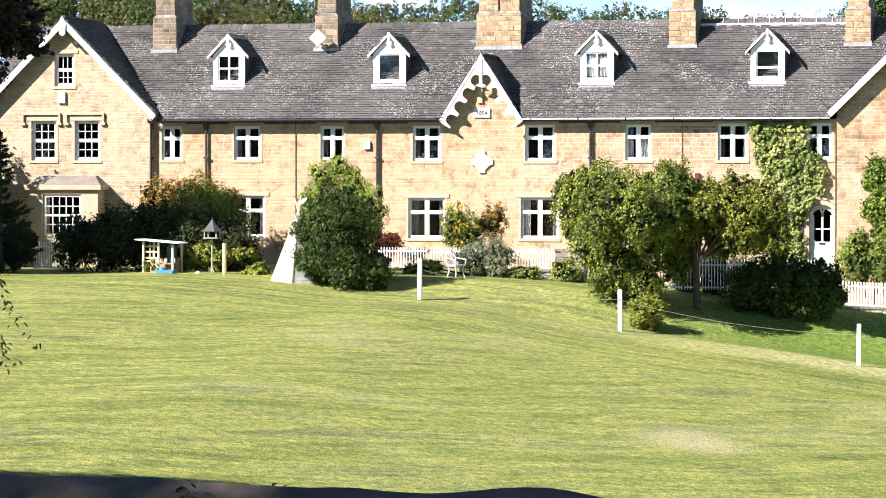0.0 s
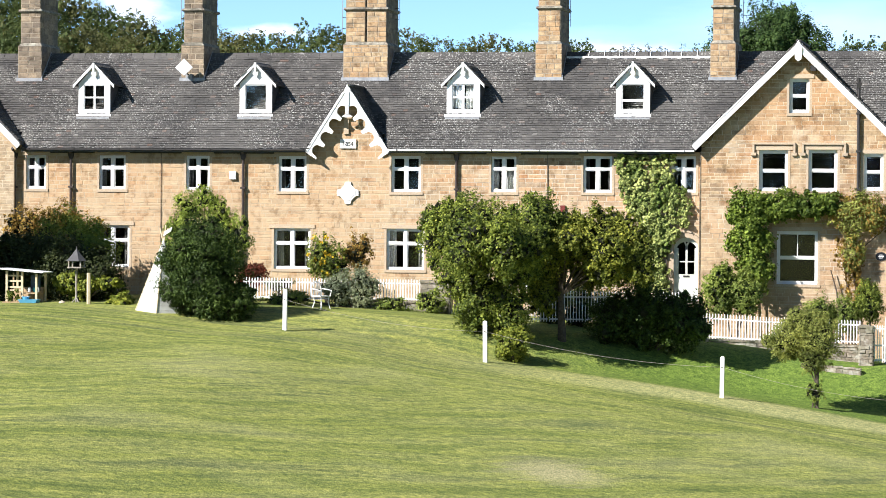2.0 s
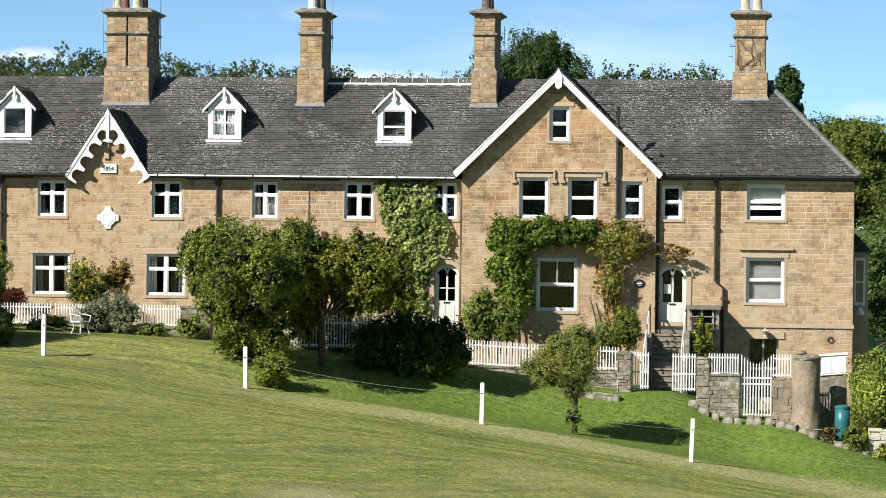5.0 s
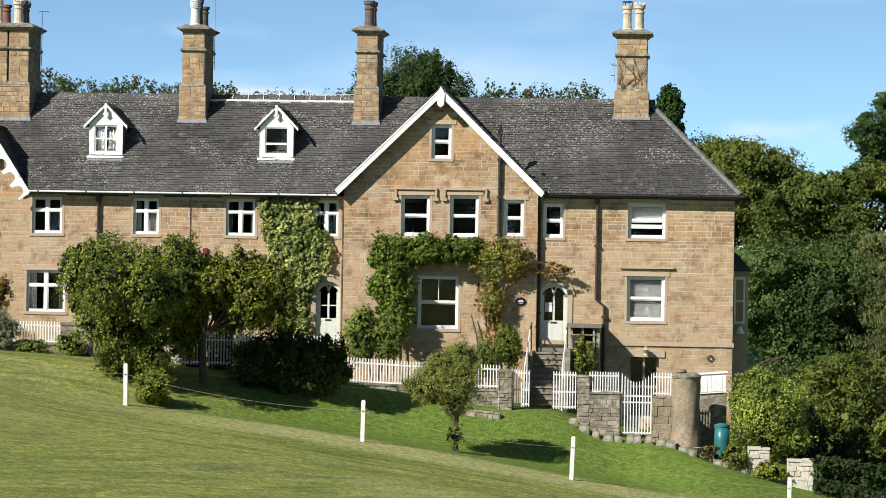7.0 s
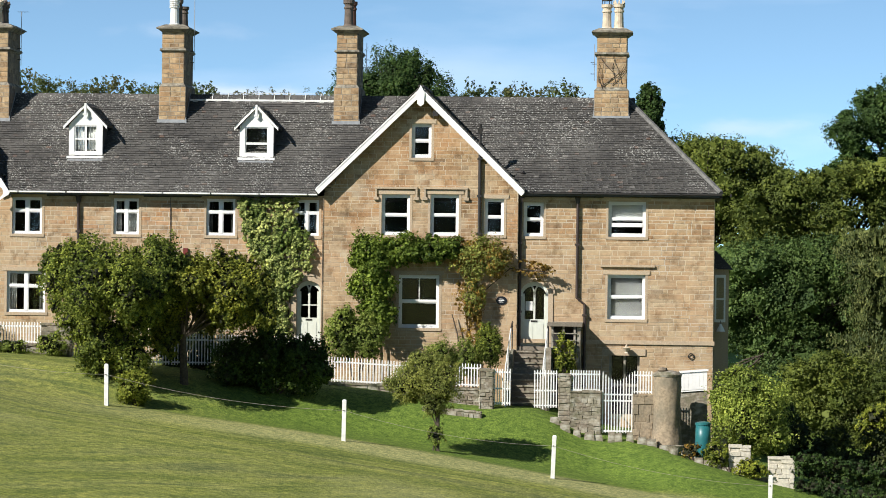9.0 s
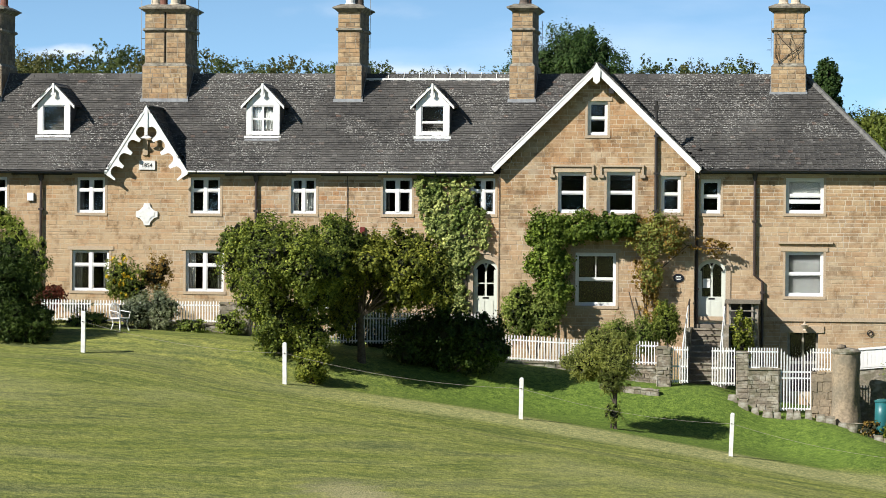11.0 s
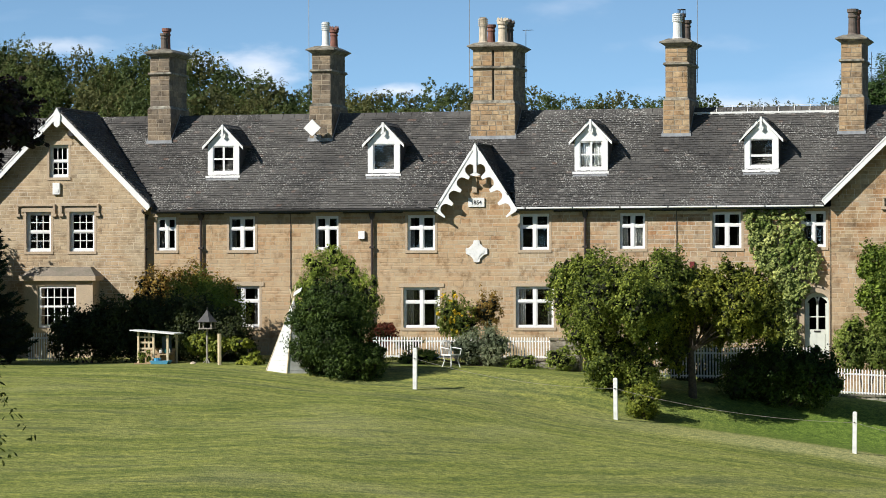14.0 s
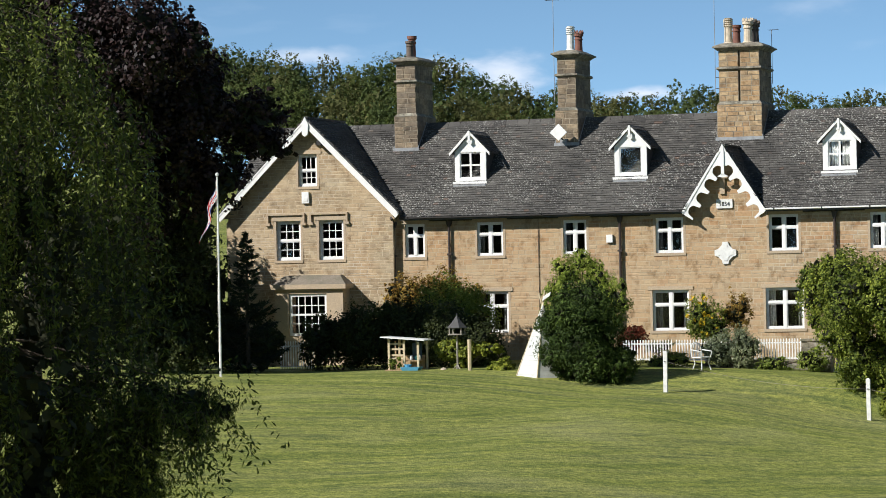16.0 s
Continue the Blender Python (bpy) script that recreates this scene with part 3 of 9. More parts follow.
    l.new(tc.outputs["Object"], place.inputs[0])
    band = n.new("ShaderNodeMapRange")
    band.inputs["From Min"].default_value, band.inputs["From Max"].default_value = 83.0, 89.0
    l.new(place.outputs["Y"], band.inputs["Value"])
    lines = mix_node(n, l, band.outputs[0], lines, passes)
    thin = mix_node(n, l, band.outputs[0], thin, fine_passes)
    fine = noise_node(n, l, 5.0, 6.0)
    blade = noise_node(n, l, 18.0, 6.0)
    patch = noise_node(n, l, 0.16, 4.0)
    base = ramp_node(n, l, lines, [(0.36, (0.150, 0.176, 0.047)), (0.45, (0.186, 0.208, 0.057)), (0.53, (0.236, 0.248, 0.078)), (0.62, (0.170, 0.184, 0.068))]).outputs["Color"]
    tr = ramp_node(n, l, thin, [(0.36, (0.66, 0.72, 0.74)), (0.5, (1.0, 1.0, 0.95)), (0.64, (1.22, 1.18, 0.98))]).outputs["Color"]
    c = mix_node(n, l, 1.0, base, tr, "MULTIPLY")
    fr = ramp_node(n, l, fine.outputs["Fac"], [(0.38, (0.70, 0.75, 0.72)), (0.62, (1.2, 1.16, 1.1))]).outputs["Color"]
    c = mix_node(n, l, 1.0, c, fr, "MULTIPLY")
    br = ramp_node(n, l, blade.outputs["Fac"], [(0.36, (0.60, 0.65, 0.60)), (0.64, (1.36, 1.32, 1.25))]).outputs["Color"]
    c = mix_node(n, l, 1.0, c, br, "MULTIPLY")
    pf = ramp_node(n, l, patch.outputs["Fac"], [(0.56, (0, 0, 0)), (0.76, (0.3, 0.3, 0.3))]).outputs["Color"]
    c = mix_node(n, l, pf, c, mix_node(n, l, 1.0, (0.40, 0.37, 0.19), br, "MULTIPLY"))
    # greener, unmown bank beyond the posts
    sep = n.new("ShaderNodeSeparateXYZ")
    l.new(tc.outputs["Object"], sep.inputs[0])
    edge = n.new("ShaderNodeMath")
    edge.operation = "MULTIPLY_ADD"
    edge.inputs[1].default_value = 1.6
    l.new(patch.outputs["Fac"], edge.inputs[0])
    l.new(sep.outputs["Y"], edge.inputs[2])
    ef = n.new("ShaderNodeMapRange")
    ef.inputs["From Min"].default_value, ef.inputs["From Max"].default_value = 94.4, 95.6
    l.new(edge.outputs[0], ef.inputs["Value"])
    side = n.new("ShaderNodeMapRange")
    side.inputs["From Min"].default_value, side.inputs["From Max"].default_value = -20.0, -12.0
    l.new(sep.outputs["X"], side.inputs["Value"])
    both = n.new("ShaderNodeMath")
    both.operation = "MULTIPLY"
    l.new(ef.outputs[0], both.inputs[0])
    l.new(side.outputs[0], both.inputs[1])
    rough = mix_node(n, l, 1.0, (0.120, 0.178, 0.033), br, "MULTIPLY")
    c = mix_node(n, l, both.outputs[0], c, mix_node(n, l, 1.0, rough, fr, "MULTIPLY"))
    # pale strip of dry clippings along the posts
    strip = n.new("ShaderNodeMapRange")
    strip.interpolation_type = "SMOOTHSTEP"
    strip.inputs["From Min"].default_value, strip.inputs["From Max"].default_value = 91.0, 92.4
    l.new(edge.outputs[0], strip.inputs["Value"])
    keep = n.new("ShaderNodeMapRange")
    keep.interpolation_type = "SMOOTHSTEP"
    keep.inputs["From Min"].default_value, keep.inputs["From Max"].default_value = 95.4, 94.2
    l.new(edge.outputs[0], keep.inputs["Value"])
    sm = n.new("ShaderNodeMath")
    sm.operation = "MULTIPLY"
    l.new(strip.outputs[0], sm.inputs[0])
    l.new(keep.outputs[0], sm.inputs[1])
    sm2 = n.new("ShaderNodeMath")
    sm2.operation = "MULTIPLY"
    l.new(sm.outputs[0], sm2.inputs[0])
    l.new(side.outputs[0], sm2.inputs[1])
    sm3 = n.new("ShaderNodeMath")
    sm3.operation = "MULTIPLY"
    sm3.inputs[1].default_value = 0.75
    l.new(sm2.outputs[0], sm3.inputs[0])
    dry = mix_node(n, l, 1.0, mix_node(n, l, 1.0, (0.36, 0.345, 0.165), br, "MULTIPLY"), fr, "MULTIPLY")
    c = mix_node(n, l, sm3.outputs[0], c, dry)
    # a dry patch in the mown grass
    off = n.new("ShaderNodeVectorMath")
    off.operation = "SUBTRACT"
    off.inputs[1].default_value = (PATCH[0], PATCH[1], 0.0)
    l.new(tc.outputs["Object"], off.inputs[0])
    squash = n.new("ShaderNodeVectorMath")
    squash.operation = "MULTIPLY"
    squash.inputs[1].default_value = (1.0 / PATCH[2], 1.0 / PATCH[3], 0.0)
    l.new(off.outputs[0], squash.inputs[0])
    away = n.new("ShaderNodeVectorMath")
    away.operation = "LENGTH"
    l.new(squash.outputs[0], away.inputs[0])
    ragged = n.new("ShaderNodeMath")
    ragged.operation = "MULTIPLY_ADD"
    ragged.inputs[1].default_value = 1.4
    l.new(thin, ragged.inputs[0])
    l.new(away.outputs["Value"], ragged.inputs[2])
    bare = n.new("ShaderNodeMapRange")
    bare.interpolation_type = "SMOOTHSTEP"
    bare.inputs["From Min"].default_value, bare.inputs["From Max"].default_value = 1.8, 0.9
    bare.inputs["To Max"].default_value = 0.75
    l.new(ragged.outputs[0], bare.inputs["Value"])
    c = mix_node(n, l, bare.outputs[0], c, mix_node(n, l, 1.0, (0.36, 0.32, 0.18), br, "MULTIPLY"))
    l.new(c, b.inputs["Base Color"])
    bump_node(n, l, b, blade.outputs["Fac"], 0.6, 0.05)
    me.materials.append(m)
    me.shade_smooth()
    return tagged(new("ground", me), "sloping mown lawn with curved pale mowing lines and greener bank", "lawn", kind="structure")


ground = make_ground()

# ---------------------------------------------------------------- the long stone terrace
FRONT, WING = 106.0, 105.72
EAVE, RIDGE, EAVE_END = 5.4, 8.98, 5.54
EAVE_Y, RIDGE_Y = 105.6, 109.4
RISE = (RIDGE - EAVE) / (RIDGE_Y - EAVE_Y)
X_LEFT, X_RIGHT = -43.5, 1.62
WINGS = [(-40.14, 3.52), (-8.56, 3.58)]
GABLET = -24.5
WING_APEX, WING_EAVE = 9.16, 5.62

house = thing("terraced_house", -21, FRONT, 0, "long two-storey terrace of tan coursed sandstone with grey tiled roof", "house")


def wing_of(x):
    for c, h in WINGS:
        if abs(x - c) < h - 0.22:
            return c, h - 0.22
    return None


# openings: name, x0, x1, z0, z1, glazing
OPENINGS = [
    ("sash", -40.61, -39.84, 6.64, 7.84, (3, 3)), ("sash", -41.52, -40.53, 3.92, 5.38, (3, 4)), ("sash", -39.83, -38.84, 3.92, 5.38, (3, 4)),
    ("casement", -36.56, -35.78, 3.94, 5.16, "t"), ("casement", -33.79, -32.78, 3.94, 5.16, "t"), ("casement", -30.53, -29.64, 3.93, 5.16, "t"),
    ("casement", -27.10, -26.06, 3.90, 5.16, "t"), ("casement", -22.98, -21.90, 3.90, 5.18, "t"), ("casement", -19.38, -18.46, 3.92, 5.18, "t"),
    ("casement", -16.10, -15.06, 3.92, 5.20, "t"), ("casement", -13.00, -12.12, 3.94, 5.20, "t"),
    ("casement", -33.92, -32.62, 1.14, 2.64, "t"), ("casement", -27.26, -25.90, 1.13, 2.58, "t"), ("casement", -23.14, -21.75, 1.14, 2.60, "t"),
    ("casement", -18.2, -16.9, 0.55, 2.3, "t"),
    ("sash", -8.90, -8.19, 6.70, 7.89, (1, 2)), ("sash", -9.92, -8.91, 4.00, 5.42, (1, 2)), ("sash", -8.22, -7.21, 4.00, 5.44, (1, 2)),
    ("sash", -6.34, -5.64, 4.04, 5.31, (1, 2)), ("sash", -4.99, -4.28, 4.02, 5.20, (1, 2)), ("sash", -2.05, -0.74, 4.04, 5.26, (1, 2)),
    ("sash", -2.05, -0.73, 1.18, 2.73, (1, 2)), ("sash", -9.29, -7.86, 0.79, 2.63, (2, 2)),
    ("door", -12.88, -12.02, 0.16, 2.37, None), ("door", -5.06, -4.09, 0.20, 2.44, None), ("cellar", -1.95, -0.90, -2.1, -0.07, None),
]
OPENINGS.append(("bay", -41.22, -38.87, 0.4, 2.9, None))


def top_z(x):
    """The top of the front wall."""
    w = wing_of(x)
    if w:
        return 5.76 + 3.24 * (1 - abs(x - w[0]) / w[1])
    if abs(x - GABLET) < 1.42:
        return EAVE - 0.1 + 2.25 * (1 - abs(x - GABLET) / 1.42)
    if x > -5.3:
        return EAVE_END - 0.06
    return EAVE - 0.06


def wall_run(x0, x1, y, z0, thick=0.4):
    """Solid backing of a stretch of wall with its openings cut through."""
    s = Shape()
    holes = [o for o in OPENINGS if o[1] < x1 and o[2] > x0]
    cuts = sorted({x0, x1, *[c for c, _ in WINGS if x0 < c < x1], *[c for c in (GABLET - 1.42, GABLET, GABLET + 1.42) if x0 < c < x1],
                   *[v for o in holes for v in o[1:3] if x0 < v < x1]})
    for a, b in zip(cuts, cuts[1:]):
        mid = (a + b) / 2
        spans = sorted((o[3], o[4]) for o in holes if o[1] < mid < o[2])
        lo = z0
        for h0, h1 in spans:
            if h0 > lo:
                s.box(a, b, y, y + thick, lo, h0)
            lo = max(lo, h1)
        e = 1e-4
        s.slab([(a, lo), (b, lo), (b, top_z(b - e)), (a, top_z(a + e))], y, y + thick)
    return s


def block(s, x0, x1, z0, z1, y, proud, rng, joint=0.008, uneven=0.007):
    """One stone with a chamfered, slightly uneven face, set in a mortar joint."""
    p = proud * rng.uniform(0.6, 1.6)
    c = 0.005
    j = lambda: rng.uniform(-uneven, uneven)
    q = [y - p + rng.uniform(-0.0015, 0.0015) for k in range(4)]
    m = joint * rng.uniform(0.7, 1.5)
    x0, x1, z0, z1 = x0 + m, x1 - m, z0 + joint, z1 - joint
    back = [(x0, y, z0), (x1, y, z0), (x1, y, z1), (x0, y, z1)]
    front = [(x0 + c + j(), q[0], z0 + c + j()), (x1 - c + j(), q[1], z0 + c + j()), (x1 - c + j(), q[2], z1 - c + j()), (x0 + c + j(), q[3], z1 - c + j())]
    s.add(back + front, [(4, 5, 6), (4, 6, 7), (0, 1, 5, 4), (1, 2, 6, 5), (2, 3, 7, 6), (3, 0, 4, 7)])


def stones(x0, x1, y, z0, rng):
    """(x0, x1, z0, z1) of every stone of a stretch of wall."""
    out = []
    z = z0
    holes = [o for o in OPENINGS if o[1] < x1 and o[2] > x0]
    zmax = max(top_z(x0 + (x1 - x0) * i / 200) for i in range(1, 200))
    while z < zmax:
        h = rng.choice((0.11, 0.13, 0.15, 0.17, 0.20) if x0 > -36.95 else (0.09, 0.11, 0.13, 0.15))
        zc = z + h
        spans = [(x0, x1)]
        if zc > EAVE - 0.1 and not (x0 > -5.4 and zc < EAVE_END - 0.06):
            w = wing_of((x0 + x1) / 2)
            spans = []
            if w and zc < 8.9:
                half = min(w[1], w[1] * (1 - (zc - 5.76) / 3.24))
                spans = [(w[0] - half, w[0] + half)]
            elif x0 < -24.6 < x1 and zc < EAVE + 2.1:
                half = 1.42 * (1 - (zc - EAVE + 0.1) / 2.25)
                spans = [(GABLET - half, GABLET + half)]
        for o in holes:
            if o[3] + 0.02 < zc and o[4] - 0.02 > z:
                spans = [q for a, b in spans for q in ((a, min(b, o[1])), (max(a, o[2]), b)) if q[1] - q[0] > 0.05]
        for a, b in spans:
            x = a
            while x < b - 0.02:
                wdt = min(rng.uniform(0.17, 0.42) * rng.choice((0.8, 1, 1.25, 1.6)), b - x)
                if b - x - wdt < 0.12:
                    wdt = b - x
                out.append((x, x + wdt, z, zc))
                x += wdt
        z = zc
    return out


def front_walls():
    rng = random.Random(5)
    runs = [(X_LEFT, -36.92, WING, -0.6), (-36.92, -11.94, FRONT, -2.0), (-11.94, -5.16, WING, -3.2), (-5.16, X_RIGHT, FRONT, -4.2)]
    for x0, x1, y, z0 in runs:
        wall = wall_run(x0, x1, y, z0).part("wall", M_MORTAR if y == FRONT and x0 < -12 else M_MORTAR_TAN, house)
        s = Shape()
        for st in stones(x0, x1, y, z0 if z0 > -1 else -1.6 if z0 > -3 else -2.6, rng):
            if x0 == -5.16 and st[0] > -5.0 and st[2] > 2.6 and len([c for c in wall.children]) < 300:
                STONE_PIECES.append((wall, st, y))
                if len(STONE_PIECES) <= 300:
                    continue
            block(s, *st, y, 0.0045, rng, 0.0115 if x0 < -12 else 0.0085, 0.013)
        tagged(s.part("stonework", M_STONE_FINE if x0 > -12 else M_STONE if y == FRONT else M_STONE_WING, wall), kind="stuff")
        if y == WING:
            for e in (x0, x1):
                Shape().box(min(e, e + 0.02), max(e, e + 0.02) + 0.001, y + 0.4, FRONT + 0.5, z0, EAVE).part("return_wall", M_MORTAR, house)
    # gable-end, back and inner walls, floors
    Shape().box(X_LEFT, X_LEFT + 0.4, WING + 0.4, 113.2, -1.5, EAVE).part("wall", M_MORTAR, house)
    Shape().box(X_LEFT + 0.4, X_RIGHT, 112.8, 113.2, -4.2, EAVE).part("wall", M_MORTAR, house)
    end = Shape().box(X_RIGHT - 0.4, X_RIGHT, FRONT + 0.4, 112.8, -4.2, EAVE_END - 0.06).part("wall", M_MORTAR, house)
    s = Shape()
    z = -3.0
    while z < EAVE - 0.1:
        y = FRONT
        while y < 112.8:
            w = min(rng.uniform(0.25, 0.6), 112.8 - y)
            s.add([(X_RIGHT, y, z), (X_RIGHT, y + w, z), (X_RIGHT, y + w, z + 0.17), (X_RIGHT, y, z + 0.17),
                   (X_RIGHT + 0.02, y + 0.02, z + 0.02), (X_RIGHT + 0.02, y + w - 0.02, z + 0.02), (X_RIGHT + 0.02, y + w - 0.02, z + 0.15), (X_RIGHT + 0.02, y + 0.02, z + 0.15)],
                  [(4, 5, 6, 7), (0, 1, 5, 4), (1, 2, 6, 5), (2, 3, 7, 6), (3, 0, 4, 7)])
            y += w
        z += 0.17
    tagged(s.part("stonework", M_STONE, end), kind="stuff")
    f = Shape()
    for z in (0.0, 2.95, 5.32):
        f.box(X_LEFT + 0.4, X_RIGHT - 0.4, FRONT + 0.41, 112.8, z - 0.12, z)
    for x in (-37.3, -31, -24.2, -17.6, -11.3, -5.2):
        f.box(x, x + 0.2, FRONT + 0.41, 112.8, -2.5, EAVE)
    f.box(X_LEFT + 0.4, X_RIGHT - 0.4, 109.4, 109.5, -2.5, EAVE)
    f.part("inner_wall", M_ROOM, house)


STONE_PIECES = []
front_walls()


# ---------------------------------------------------------------- windows and doors
def pane(x0, x1, z0, z1, y, parent):
    ob = Shape().box(x0, x1, y, y + 0.006, z0, z1).part("pane", M_GLASS, parent)
    ob.visible_shadow = False
    return ob


def surround(x0, x1, z0, z1, y, parent, jamb=0.075, lintel=0.14, sill=0.10):
    s = Shape()
    s.box(x0 - jamb, x0 + 0.01, y - 0.014, y + 0.22, z0, z1)
    s.box(x1 - 0.01, x1 + jamb, y - 0.014, y + 0.22, z0, z1)
    s.box(x0 - jamb - 0.08, x1 + jamb + 0.08, y - 0.035, y + 0.22, z1, z1 + lintel)
    s.part("stone_surround", M_DRESSED, parent)
    Shape().box(x0 - jamb, x1 + jamb, y - 0.035, y + 0.2, z0 - sill, z0).part("sill", M_DRESSED, parent)


def casement(x0, x1, z0, z1, y):
    w = Shape()
    yf = y + 0.065
    o = 0.07
    w.box(x0, x1, yf, yf + 0.08, z0, z0 + o).box(x0, x1, yf, yf + 0.08, z1 - o, z1)
    w.box(x0, x0 + o, yf, yf + 0.08, z0 + o, z1 - o).box(x1 - o, x1, yf, yf + 0.08, z0 + o, z1 - o)
    win = w.part("window", M_WHITE, house)
    mid, tr = (x0 + x1) / 2, z1 - (z1 - z0) * 0.36
    Shape().box(mid - 0.056, mid + 0.056, yf - 0.012, yf + 0.07, z0 + o, z1 - o).part("mullion", M_WHITE, win)
    for a, b in ((x0 + o, mid - 0.056), (mid + 0.056, x1 - o)):
        Shape().box(a, b, yf - 0.008, yf + 0.07, tr - 0.035, tr + 0.035).part("transom", M_WHITE, win)
        for c, d in ((z0 + o, tr - 0.035), (tr + 0.035, z1 - o)):
            f = Shape()
            i = 0.03
            f.box(a, b, yf + 0.01, yf + 0.05, c, c + i).box(a, b, yf + 0.01, yf + 0.05, d - i, d)
            f.box(a, a + i, yf + 0.01, yf + 0.05, c + i, d - i).box(b - i, b, yf + 0.01, yf + 0.05, c + i, d - i)
            f.part("casement_frame", M_WHITE, win)
            pane(a + i, b - i, c + i, d - i, yf + 0.03, win)
    surround(x0, x1, z0, z1, y, win)
    return win


def sash(x0, x1, z0, z1, y, grid):
    w = Shape()
    yf, o = y + 0.10, 0.085
    w.box(x0, x1, yf, yf + 0.1, z0, z0 + o).box(x0, x1, yf, yf + 0.1, z1 - o, z1)
    w.box(x0, x0 + o, yf, yf + 0.1, z0 + o, z1 - o).box(x1 - o, x1, yf, yf + 0.1, z0 + o, z1 - o)
    win = w.part("window", M_WHITE, house)
    cols, rows = grid
    mid = z0 + (z1 - z0) * 0.5
    Shape().box(x0 + o, x1 - o, yf + 0.012, yf + 0.07, mid - 0.03, mid + 0.03).part("meeting_rail", M_WHITE, win)
    for k, (c, d) in enumerate(((z0 + o, mid - 0.03), (mid + 0.03, z1 - o))):
        yy = yf + 0.05 - 0.02 * k
        i = 0.035
        f = Shape()
        f.box(x0 + o, x1 - o, yy - 0.012, yy + 0.03, c, c + i).box(x0 + o, x1 - o, yy - 0.012, yy + 0.03, d - i, d)
        f.box(x0 + o, x0 + o + i, yy - 0.012, yy + 0.03, c + i, d - i).box(x1 - o - i, x1 - o, yy - 0.012, yy + 0.03, c + i, d - i)
        f.part("sash_frame", M_WHITE, win)
        a, b = x0 + o + i, x1 - o - i
        ncol = 2 if grid == (2, 2) and k == 1 else 1 if grid == (2, 2) else cols
        nrow = max(1, rows // 2) if rows > 2 else 1
        if rows == 3:
            nrow = 2 if k == 0 else 1
        for q in range(1, ncol):
            xb = a + (b - a) * q / ncol
            Shape().box(xb - 0.014, xb + 0.014, yy - 0.008, yy + 0.02, c + i, d - i).part("glazing_bar", M_WHITE, win)
        for q in range(1, nrow):
            zb = c + i + (d - c - 2 * i) * q / nrow
            Shape().box(a, b, yy - 0.006, yy + 0.018, zb - 0.014, zb + 0.014).part("glazing_bar", M_WHITE, win)
        pane(a, b, c + i, d - i, yy + 0.006, win)
    surround(x0, x1, z0, z1, y, win)
    return win


def curtain(x0, x1, z0, z1, y, mat, parent, folds=5):
    """A hanging cloth with folds behind a pane."""
    s = Shape()
    n = folds * 4
    pts = [(x0 + (x1 - x0) * i / n, y + 0.03 * math.sin(i * math.pi / 2)) for i in range(n + 1)]
    for (xa, ya), (xb, yb) in zip(pts, pts[1:]):
        s.add([(xa, ya, z0), (xb, yb, z0), (xb, yb, z1), (xa, ya, z1), (xa, ya + 0.008, z0), (xb, yb + 0.008, z0), (xb, yb + 0.008, z1), (xa, ya + 0.008, z1)],
              [(0, 1, 2, 3), (7, 6, 5, 4), (0, 4, 5, 1), (3, 2, 6, 7)])
    return s.part("curtain", mat, parent, smooth=True)


def arc(cx, z_spring, r, rise, n=14):
    """A pointed-to-round arch line from the left springing to the right."""
    return [(cx - r * math.cos(math.pi * i / n), z_spring + rise * math.sin(math.pi * i / n)) for i in range(n + 1)]


